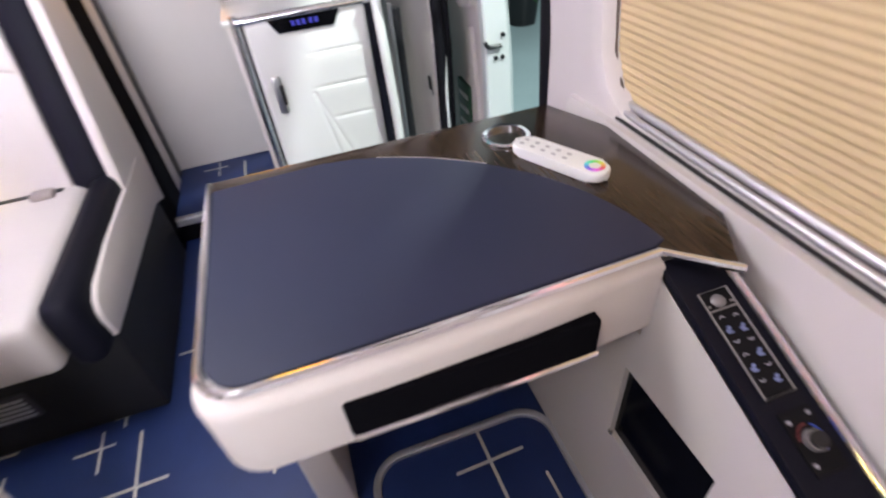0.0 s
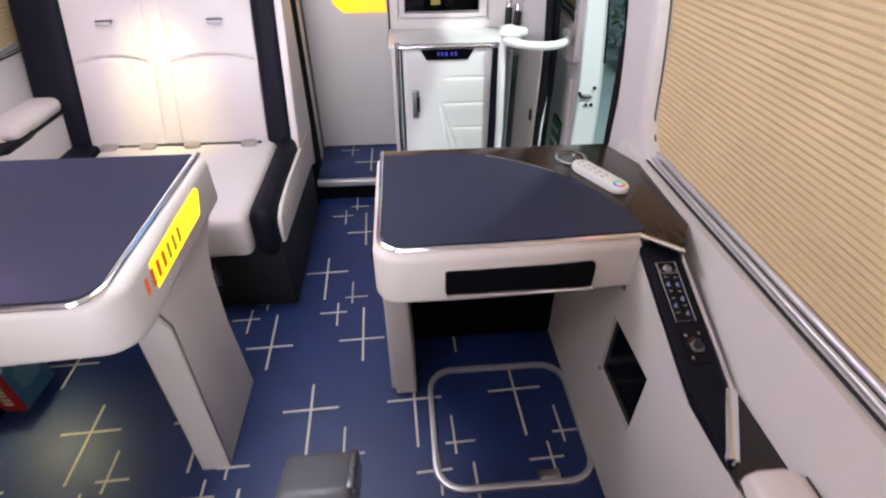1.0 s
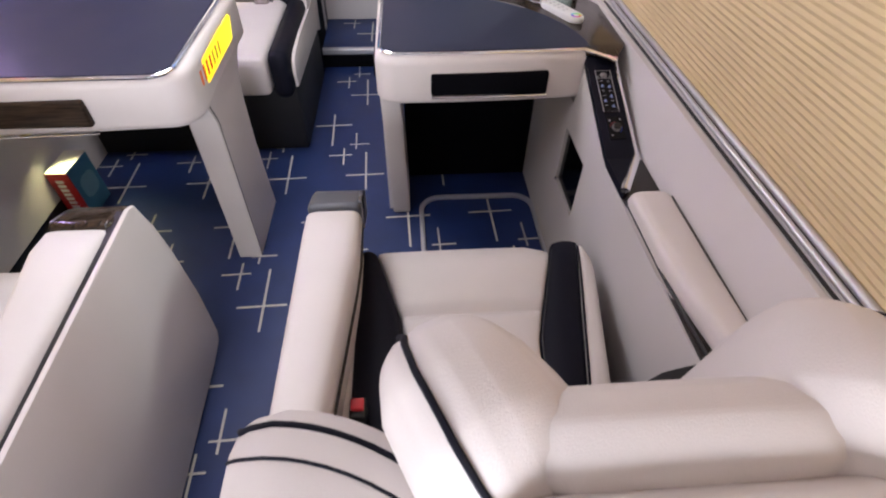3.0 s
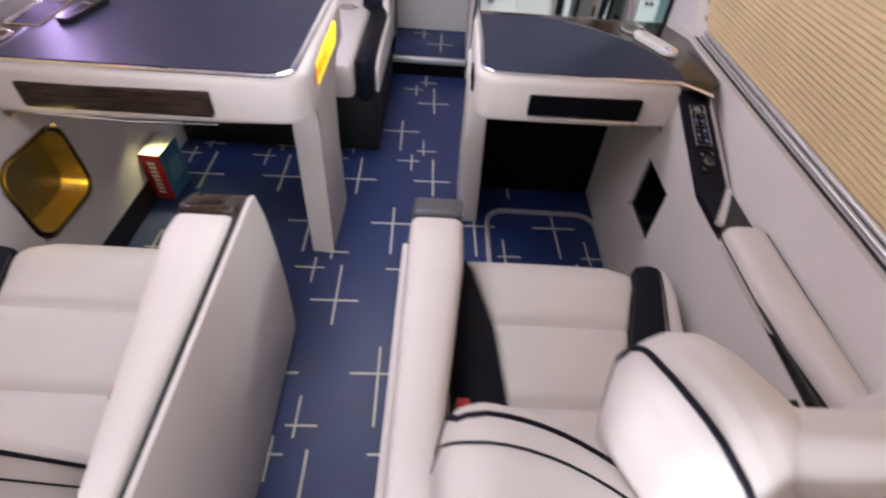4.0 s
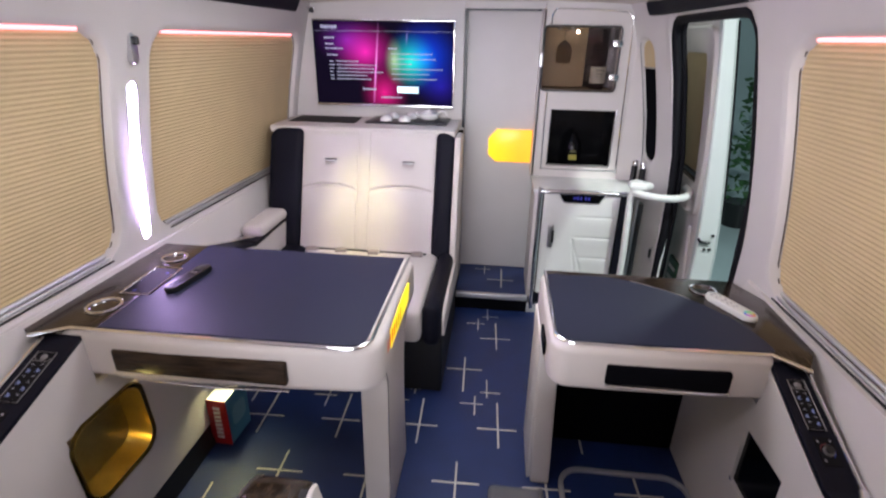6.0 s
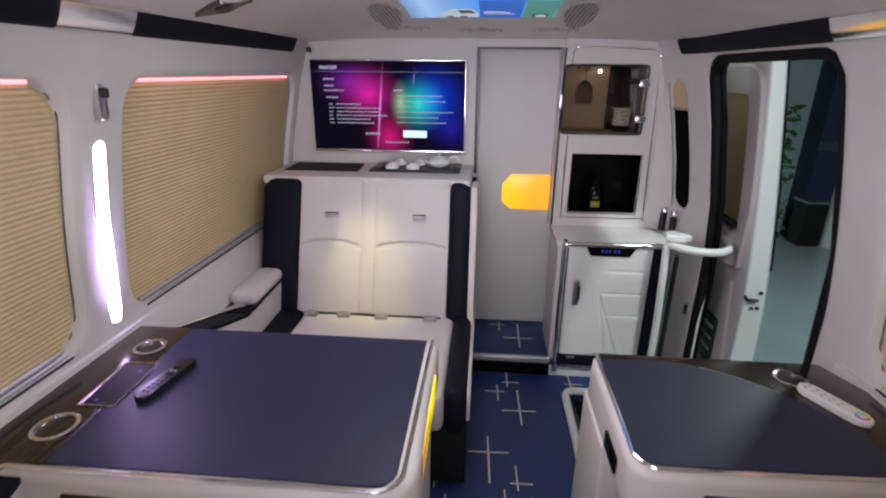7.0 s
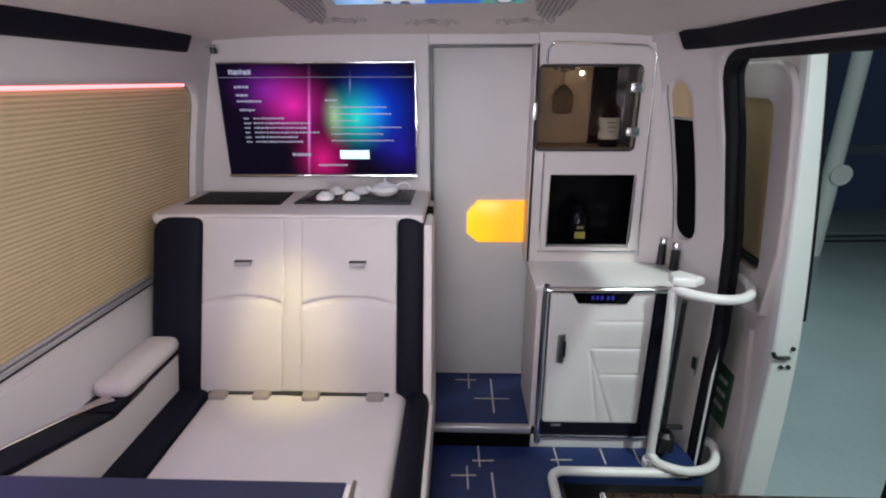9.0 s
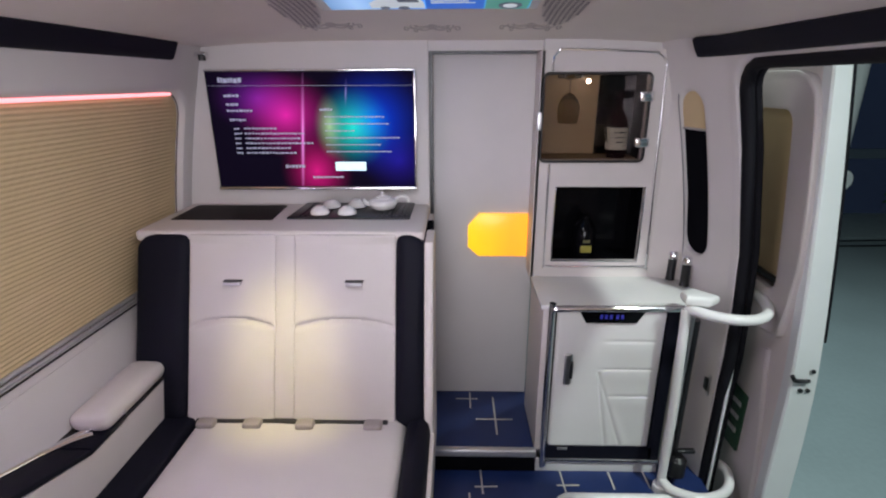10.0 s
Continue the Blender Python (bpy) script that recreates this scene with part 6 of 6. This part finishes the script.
# ---- the two single seats ----
def seat(xc, s, label, arm, z, cap_mat, front, thin):
    """A single seat; s=+1 puts its wall on the right. u runs from the aisle side (minus) to the wall side. arm: the armrest's sides in u; front: where its pad ends; thin: how fast it narrows to the rear."""
    t = thing("armchair", (xc, -0.75, 0.0), label, "armchair", "single seats")

    def X(a, b):
        return (xc + s * a, xc + s * b) if s > 0 else (xc + s * b, xc + s * a)

    def taper(y):
        return 0.23 - 0.28 * max(0.0, -0.41 - y) + 0.18 * max(0.0, -0.63 - y)
    fore = 0.0 if s > 0 else -0.02
    part("base", rbox(*X(-0.27, 0.27), -1.05, -0.48, 0.0, 0.27, 0.02), SOFTBLACK, t, "black base")

    fy = -0.420 if s > 0 else -0.474

    def inner(y):
        d = max(0.0, fy - y)
        return 0.178 - 0.30 * d + 0.17 * max(0.0, d - 0.28)

    def outer(y):
        return 0.247 - 0.20 * max(0.0, fy - y)

    def sewn(p):
        u = (p.x - (xc - s * 0.03)) / 0.23
        w = (taper(p.y) if s > 0 else 0.262) if u * s < 0 else inner(p.y) + 0.031
        top = p.z > 0.36
        dip = sum(0.010 * math.exp(-((p.y - y) / 0.011) ** 2) for y in (-0.622 + fore, -0.825 + fore)) * top
        swell = 0.012 * top * (1 - u * u) * abs(math.sin(math.pi * (p.y + 0.419 - fore) / 0.2035)) ** 0.5
        nose = 0.03 * max(0.0, (p.y + 0.50 - fore) / 0.095) ** 2 * top
        corner = 0.028 * max(0.0, (u * s - 0.72) / 0.28) ** 2 * max(0.0, (p.y + 0.55 - fore) / 0.15)
        return (xc - s * 0.03 + u * w, p.y - corner, p.z - dip + swell - nose)
    part("cushion", rbox(*X(-0.26, 0.20), -1.02, -0.402 + fore, 0.28, 0.415, 0.018, (8, 60, 2), shape=sewn), CREAM_SEAT, t, "cream leather seat cushion with sewn cross seams")

    def right_bolster(p):
        f = ((p.x - xc) * s - 0.150) / 0.092
        return (xc + s * (inner(p.y) + f * (outer(p.y) - inner(p.y))), p.y, p.z + 0.010 * math.sin(math.pi * min(1, max(0, f))) * (p.z > 0.35))

    def left_bolster(p):
        w = -(taper(p.y) if s > 0 else 0.262) - 0.033
        f = ((p.x - xc) * s + 0.300) / 0.055
        return (xc + s * (-0.300 + f * (w + 0.300)), p.y, p.z + 0.012 * math.sin(math.pi * min(1, max(0, f))) * (p.z > 0.35))
    part("bolster", rbox(*X(0.150, 0.242), -1.05, fy, 0.27, 0.414, 0.012, (4, 14, 2), shape=right_bolster), NAVY, t, "navy leather side bolster")
    part("bolster", rbox(*X(-0.300, -0.245), -1.05, -0.435, 0.27, 0.420, 0.018, (4, 10, 2), shape=left_bolster), NAVY, t, "navy leather side bolster")
    ys = [-1.0 + 0.05 * k for k in range(12)]
    part("stitching", tube([(xc + s * (inner(y) + 0.004), y, 0.4175) for y in ys if y < fy], 0.0016, 6), BLACK, t)

    def outer_edge(p):
        """Starts narrow at the front corner and rounds down to the outer side."""
        f = ((p.x - xc) * s - 0.240) / 0.036
        d = max(0.0, fy - p.y)
        wide = 0.013 + 0.026 * min(1.0, d / 0.07) + 0.03 * d
        return (xc + s * (outer(p.y) + f * wide), p.y - 0.012 * f * max(0.0, 1 - d / 0.08), p.z - 0.010 * f * f * (p.z > 0.36))
    part("edge", rbox(*X(0.240, 0.276), -1.05, fy - 0.004, 0.25, 0.416, 0.012, (4, 16, 2), shape=outer_edge), CREAM, t, "cream outer edge of the cushion")
    part("edge", rbox(*X(-0.315, -0.298), -1.05, -0.44, 0.25, 0.415, 0.008, (1, 5, 2)), CREAM, t, "cream outer edge of the cushion")
    part("piping", tube([(xc + s * (outer(y) + 0.002), y, 0.4155) for y in (-1.05, -0.85, -0.75, -0.63, -0.55, -0.50)] + [(xc + s * (outer(fy) - 0.001), fy - 0.012, 0.410)], 0.0026, 6), NAVY, t)

    def back(p):
        return (p.x, p.y - 0.28 * max(0.0, p.z - 0.42), p.z)
    part("backrest", rbox(*X(-0.25, 0.25), -1.10, -0.965, 0.36, 0.83, 0.05, (5, 2, 8), puff=(0, 0.015, 0), shape=back), CREAM_SEAT, t, "cream leather backrest")
    for a in (-1, 1):
        def shoulder(p, a=a):
            d = max(0.0, 0.305 - abs(p.x - xc))
            return (p.x, p.y - 2.6 * d * d * (p.z > 0.6) - 0.28 * (p.z - 0.42) + 2.0 * fore, p.z - 0.25 * d * d)
        x0, x1 = sorted((xc + a * 0.335, xc + a * 0.08))
        dims = (x0, x1, -1.14, -0.932, 0.40, 0.897, 0.042)
        swell = dict(puff=(0, 0.01, 0.010), shape=shoulder)
        part("shoulder_bolster", rbox(*dims, (12, 6, 8), **swell), CREAM, t, "padded cream shoulder bolster")
        part("piping", tube(box_ring(*dims, 1, -0.946, **swell), 0.0034, 8, closed=True), NAVY, t, "dark leather piping")
        part("piping", tube(box_ring(*dims, 1, -0.980, **swell), 0.0016, 8, closed=True), NAVY, t, "thin dark piping")
    part("backrest_shell", rbox(*X(-0.30, 0.30), -1.20, -1.09, 0.2, 0.88, 0.03, (2, 1, 4), shape=back), NAVY, t, "navy back shell")
    hx = xc + s * 0.006
    hr = part("headrest", rbox(hx - 0.115, hx + 0.115, -1.182, -1.108, 0.82, 1.002, 0.034, (4, 3, 4), puff=(0, 0.006, 0.004)), CREAM, t, "cream leather headrest")
    part("headrest_back", rbox(hx - 0.15, hx + 0.15, -1.27, -1.176, 0.80, 0.998, 0.040, (4, 3, 4), puff=(0, 0.006, 0.006)), CREAM, hr, "padded rear of the headrest")
    for a in (-1, 1):
        def wing(p, a=a):
            """Turns a pillow so that it folds forward from the side of the headrest."""
            f = 0.020 * (p.z - 0.95) / 0.1
            n, g = p.x - f, p.y
            n *= 1.0 - 3.2 * max(0.0, g + 0.03) * (n > 0)
            return (hx + a * (0.128 - 0.91 * n + 0.41 * g), -1.112 + 0.41 * n + 0.91 * g, p.z - 0.044 - 3.0 * max(0.0, -g) ** 2)
        dims = (-0.055, 0.078, -0.085, 0.076, 0.84, 1.058, 0.055)
        swell = dict(puff=(0.006, 0.004, 0.006), shape=wing)
        part("headrest_wing", rbox(*dims, (8, 8, 8), **swell), CREAM, hr, "forward-folded cream headrest wing")
        part("wing_piping", tube(box_ring(*dims, 0, -0.022, **swell), 0.0028, 8, closed=True), NAVY, hr, "dark piping")
    # aisle armrest with its shell
    a0, a1 = arm

    def slim(p):
        """Narrows the armrest towards the rear on its inner side."""
        f = ((p.x - xc) * s - a0) / (a1 - a0)
        back_ = max(0.0, -0.57 - p.y)
        nose = 0.02 * max(0.0, (p.y - front + 0.05) / 0.05) ** 2 * (p.z > z - 0.03)
        return (xc + s * (a0 - 0.04 * (s < 0) * back_ + f * (a1 - a0 - thin * back_)), p.y, p.z - nose)

    def nosed(p):
        return (p.x, p.y, p.z - 0.30 * max(0.0, p.y - front) - 1.2 * max(0.0, p.y - front - 0.05) ** 2 * (p.z > z - 0.04) * 4)
    part("armrest_pad", rbox(*X(a0, a1), -1.10, front, z - 0.07, z, 0.024, (3, 10, 3), puff=(0, 0, 0.006), shape=slim), CREAM, t, "cream padded armrest")
    part("armrest_body", rbox(*X(a0 + 0.012, a1 - 0.006), -1.10, front - 0.015, 0.06, z - 0.055, 0.02, (1, 10, 3), shape=slim), CREAM, t, "cream inner side of the armrest")
    cap = part("armrest_cap", rbox(*X(a0 + 0.002, a1 - 0.002), front - 0.012, front + 0.095, z - 0.09, z - 0.004, 0.014, (3, 6, 2), shape=nosed), cap_mat, t, "dark cap at the front of the armrest")
    part("cap_trim", rbox(*X(a1 - 0.014, a1 + 0.001), front + 0.01, front + 0.098, z - 0.09, z - 0.006, 0.004, (1, 4, 1), shape=nosed), mat("dark_chrome_trim", (0.25, 0.25, 0.27), 0.3, 1.0), cap)
    part("armrest_seam", tube([slim(Vector((xc + s * (a1 + 0.001), y, z - 0.045 - 0.03 * min(1.0, (front - y) / 0.2)))) for y in [front - 0.02 - 0.06 * k for k in range(10)]], 0.003, 6), BLACK, t)
    if s < 0:
        pts = [(-1.12, 0.015), (-0.47, 0.015), (-0.405, 0.03), (-0.388, 0.06), (-0.385, 0.225), (-0.396, 0.40), (-0.412, 0.51), (-0.434, z - 0.012), (-0.455, z - 0.004), (-1.12, z - 0.004)]
        lo, hi = sorted((xc + s * (a0 - 0.009), xc + s * (a0 - 0.021)))
        bm = prism(pts, "x", lo, hi, bevel=0.004)
        for v in bm.verts:
            v.co.x += 0.05 * max(0.0, -0.57 - v.co.y) * 0.8
        part("outer_panel", bm, CREAM, t, "cream outer side panel")
        # black filler gives the gap next to the pad its shade
        part("gap_strip", rbox(*X(a0 - 0.0085, a0 + 0.010), -1.10, -0.45, 0.06, z - 0.013, 0.0, 8, shape=lambda p: (p.x + 0.04 * max(0.0, -0.57 - p.y), p.y, p.z)), BLACK, t, "black strip for the shade in the gap beside the armrest")
    else:
        pts = [(-1.12, 0.05), (-0.50, 0.05), (-0.455, 0.10), (-0.45, 0.45), (-0.47, 0.50), (-1.12, 0.50)]
        part("outer_panel", prism(pts, "x", xc + a0 - 0.017, xc + a0 - 0.002, bevel=0.004), CREAM, t, "cream outer side panel")
    bk = part("buckle", rbox(*X(-0.292, -0.262), -0.885, -0.845, 0.40, 0.475, 0.006), BLACK, t, "black belt buckle")
    part("release", rbox(*X(-0.289, -0.265), -0.873, -0.850, 0.470, 0.483, 0.004), REDPLASTIC, bk, "red release button")
    part("side_wing", rbox(*X(0.10, 0.345), -1.06, -0.872, 0.40, 0.495, 0.03, (3, 3, 2)), NAVY, t, "navy side of the backrest foot")
    part("belt", rbox(*X(0.17, 0.365), -0.905, -0.852, 0.478, 0.492, 0.005, (10, 2, 1), shape=lambda p: (p.x, p.y - 0.22 * abs(abs(p.x - xc) - 0.27), p.z + 1.5 * max(0.0, abs(p.x - xc) - 0.22) ** 1.3)), GREYWEB, t, "black seat belt strap")
    return t


GREYCAP = mat("grey_leather_cap", (0.075, 0.08, 0.095), 0.4)
seat(0.352, 1, "cream leather armchair with navy bolsters and winged headrest", (-0.403, -0.281), 0.575, GREYCAP, -0.428, 0.095)
seat(-0.832, -1, "cream leather armchair with navy bolsters and dark wood armrest cap", (-0.404, -0.272), 0.603, WOOD, -0.492, 0.15)

# ---- ceiling fittings ----
def roof_plate(pts, lift):
    """A thin plate that follows the curve of the ceiling under an outline in x and y."""
    bm = bmesh.new()
    c = (sum(p[0] for p in pts) / len(pts), sum(p[1] for p in pts) / len(pts))
    rows = []
    for k in (1.0, 0.75, 0.5, 0.25):
        rows.append([bm.verts.new((c[0] + (x - c[0]) * k, c[1] + (y - c[1]) * k, z_roof(c[0] + (x - c[0]) * k, c[1] + (y - c[1]) * k) - lift)) for x, y in pts])
    rim = [bm.verts.new((x, y, z_roof(x, y) + 0.01)) for x, y in pts]
    n = len(pts)
    for p, q in [(rim, rows[0])] + list(zip(rows, rows[1:])):
        for i in range(n):
            bm.faces.new((p[i], p[(i + 1) % n], q[(i + 1) % n], q[i]))
    bm.faces.new(rows[-1])
    return bm


def dense(pts, n=6):
    return [(a[0] + (b[0] - a[0]) * k / n, a[1] + (b[1] - a[1]) * k / n) for a, b in zip(pts, pts[1:] + pts[:1]) for k in range(n)]


scr = thing("ceiling_screen", (-0.27, 1.3, 1.70), "wide ceiling screen showing blue pictures of vehicles", "screen")
part("bezel", roof_plate(dense([(-0.582, 1.384), (0.055, 1.384), (0.045, 0.93), (-0.57, 0.93)]), 0.006), WHITE, scr, "pale bezel")
SCR = screen_material("ceiling_picture", [(-0.2, 0, 0.22, 1, (0.30, 0.36, 0.42, 0)), (0.05, 0, 0.2, 1, (0.0, 0.10, 0.5, 0)), (0.25, 0, 0.2, 1, (0.05, 0.4, 0.42, 0)), (-0.05, 0, 0.5, 1, (0.08, 0.2, 0.4, 0))], (0.05, 0.14, 0.35), 1.1)
part("picture", roof_plate(dense([(-0.552, 1.368), (0.027, 1.368), (0.02, 0.95), (-0.545, 0.95)]), 0.009), SCR, scr, "blue lit picture")
CARW = mat("screen_car_white", (0.3, 0.3, 0.3), 0.5, emit=(0.55, 0.6, 0.66), power=0.8)
CARD = mat("screen_car_dark", (0.05, 0.05, 0.06), 0.5, emit=(0.06, 0.08, 0.12), power=0.8)
SCRB = mat("screen_deep_blue", (0.0, 0.05, 0.2), 0.5, emit=(0.01, 0.11, 0.55), power=0.9)
SCRG = mat("screen_green_photo", (0.05, 0.2, 0.15), 0.5, emit=(0.05, 0.22, 0.19), power=0.9, vary=0.3)
part("picture_field", roof_plate(dense([(-0.27, 1.364), (-0.105, 1.364), (-0.105, 1.0), (-0.27, 1.0)]), 0.0100), SCRB, scr, "deep blue field")
part("picture_field", roof_plate(dense([(-0.10, 1.364), (0.022, 1.364), (0.02, 1.0), (-0.10, 1.0)]), 0.0100), SCRG, scr, "green photo of a wheel")
for k in range(3):
    part("screen_line", roof_plate(dense([(-0.255, 1.300 - 0.02 * k), (-0.13 - 0.02 * k, 1.300 - 0.02 * k), (-0.13 - 0.02 * k, 1.292 - 0.02 * k), (-0.255, 1.292 - 0.02 * k)], 2), 0.0108), CARW, scr)
for x0, w in ((-0.43, 0.155),):
    part("pictured_vehicle", roof_plate(dense([(x0, 1.352), (x0 + w, 1.352), (x0 + w, 1.30), (x0 + w * 0.95, 1.26), (x0 + w * 0.85, 1.21), (x0 + w * 0.35, 1.21), (x0 + w * 0.12, 1.27), (x0, 1.30)], 2), 0.0105), CARW, scr, "pale vehicle shape")
    part("pictured_window", roof_plate(dense([(x0 + w * 0.55, 1.285), (x0 + w * 0.92, 1.285), (x0 + w * 0.84, 1.225), (x0 + w * 0.50, 1.225)], 2), 0.0112), CARD, scr)
for x, y, r in ((-0.39, 1.345, 0.014), (-0.335, 1.347, 0.016), (-0.03, 1.325, 0.034)):
    part("pictured_wheel", roof_plate([(x + r * math.cos(a), y + r * math.sin(a)) for a in [k * math.pi / 6 for k in range(12)]], 0.0115), CARD, scr)
part("pictured_rim", roof_plate([(-0.03 + 0.021 * math.cos(a), 1.325 + 0.021 * math.sin(a)) for a in [k * math.pi / 6 for k in range(12)]], 0.0122), CARW, scr)
for side, cx in ((-1, -0.655), (1, 0.130)):
    sp = thing("ceiling_speaker", (cx, 1.33, 1.70), "grey perforated speaker grille in the ceiling", "speaker", "ceiling speakers")
    part("grille", roof_plate([(cx + 0.064 * math.cos(a) + side * 0.012 * math.sin(a), 1.33 + 0.235 * math.sin(a)) for a in [k * math.pi / 16 for k in range(32)]], 0.002), mat("speaker_grey", (0.60, 0.56, 0.53), 0.6), sp)
    bm = bmesh.new()
    for i in range(8):
        for j in range(26):
            x, y = cx + (i - 3.5) * 0.0165, 1.33 + (j - 12.5) * 0.0185 + (0.009 if i % 2 else 0)
            if ((x - cx - side * 0.012 * (y - 1.33) / 0.235) / 0.060) ** 2 + ((y - 1.33) / 0.225) ** 2 < 1:
                bm.faces.new([bm.verts.new((x + 0.0060 * math.cos(k * math.pi / 3), y + 0.0070 * math.sin(k * math.pi / 3), z_roof(x + 0.0060 * math.cos(k * math.pi / 3), y + 0.0070 * math.sin(k * math.pi / 3)) - 0.0036)) for k in range(6)])
    tagged(part("perforation", bm, mat("grille_hole", (0.22, 0.21, 0.22), 0.8), sp, smooth=False), kind="stuff")
ORN = mat("ornament_print", (0.42, 0.38, 0.36), 0.7)


def curl(cx, cy, w, turn, side):
    """A flat scroll: a stem that winds up into a small spiral."""
    pts = [(cx + side * w * (0.1 + 0.7 * q), cy + 0.012 * math.sin(3.0 * q)) for q in [i / 8 for i in range(9)]]
    x, y = pts[-1]
    pts += [(x + side * 0.016 * (1 - q) * math.sin(turn * q) + side * 0.01 * q, y + 0.020 * (1 - math.cos(turn * q)) * (1 - 0.5 * q) - 0.004) for q in [i / 14 for i in range(1, 15)]]
    return pts


for cx, cy, w in ((-0.265, 1.575, 0.10), (-0.60, 1.545, 0.11), (0.065, 1.565, 0.11)):
    orn = thing("ceiling_ornament", (cx, cy, 1.67), "grey scroll ornament embroidered on the ceiling", "ornament", "ceiling ornaments")
    for side in (-1, 1):
        for dy, k, turn in ((0.0, 1.0, 7.0), (0.018, 0.6, 6.0), (-0.014, 0.75, -6.0)):
            part("scroll", tube([(x, y, z_roof(x, y) - 0.0008) for x, y in curl(cx, cy + dy, w * k, turn, side)], 0.0026, 6), ORN, orn)
    part("rosette", roof_plate([(cx + (0.030 + 0.006 * math.cos(4 * a)) * math.cos(a), cy + (0.020 + 0.005 * math.cos(4 * a)) * math.sin(a)) for a in [k * math.pi / 12 for k in range(24)]], 0.0012), ORN, orn)
for cx, cy, rot in ((-1.0, 0.655, 0.5), (-0.60, 0.58, -0.4), (0.125, 0.58, 0.4)):
    dl = thing("ceiling_downlight", (cx, cy, 1.68), "chrome diamond-shaped downlight in the ceiling", "lamp", "downlights")
    pts = dense([(cx - 0.075, cy - 0.06 * rot), (cx - 0.02, cy + 0.06), (cx + 0.075, cy + 0.06 * rot), (cx + 0.02, cy - 0.06)], 3)
    part("bezel", roof_plate(pts, 0.012), mat("dark_chrome", (0.22, 0.21, 0.21), 0.25, 1.0), dl)
    part("lens", roof_plate([(cx + 0.025 * math.cos(a), cy + 0.025 * math.sin(a)) for a in [k * math.pi / 8 for k in range(16)]], 0.016), BLACK, dl, "dark round lens")
# unseen panel added to go with the assumed ceiling lamps
panel = thing("ceiling_light_panel", (-0.22, 0.02, 1.72), "unseen white light panel added in the ceiling", "lamp")
for x0, x1, y0, y1 in ((-0.61, -0.07, 0.20, 0.70), (-0.58, -0.14, -0.47, -0.03)):
    part("frame", frame_ring(x0, x1, y0, y1, 0.05, 0.02, 1.717, 1.74), WHITE, panel)
    part("diffuser", rbox(x0 + 0.02, x1 - 0.02, y0 + 0.02, y1 - 0.02, 1.722, 1.728, 0.002), DIFFUSER, panel, "glowing white diffuser")
bracket = thing("corner_bracket", (-1.12, 1.68, 1.58), "small black and chrome bracket in the ceiling corner", "bracket")
part("arm", rbox(-1.15, -1.09, 1.66, 1.69, 1.595, 1.61, 0.004), CHROME, bracket)
part("stop", lathe([(0, 0), (0.013, 0), (0.013, 0.022), (0, 0.022)], (-1.105, 1.665, 1.58), 12), BLACK, bracket)
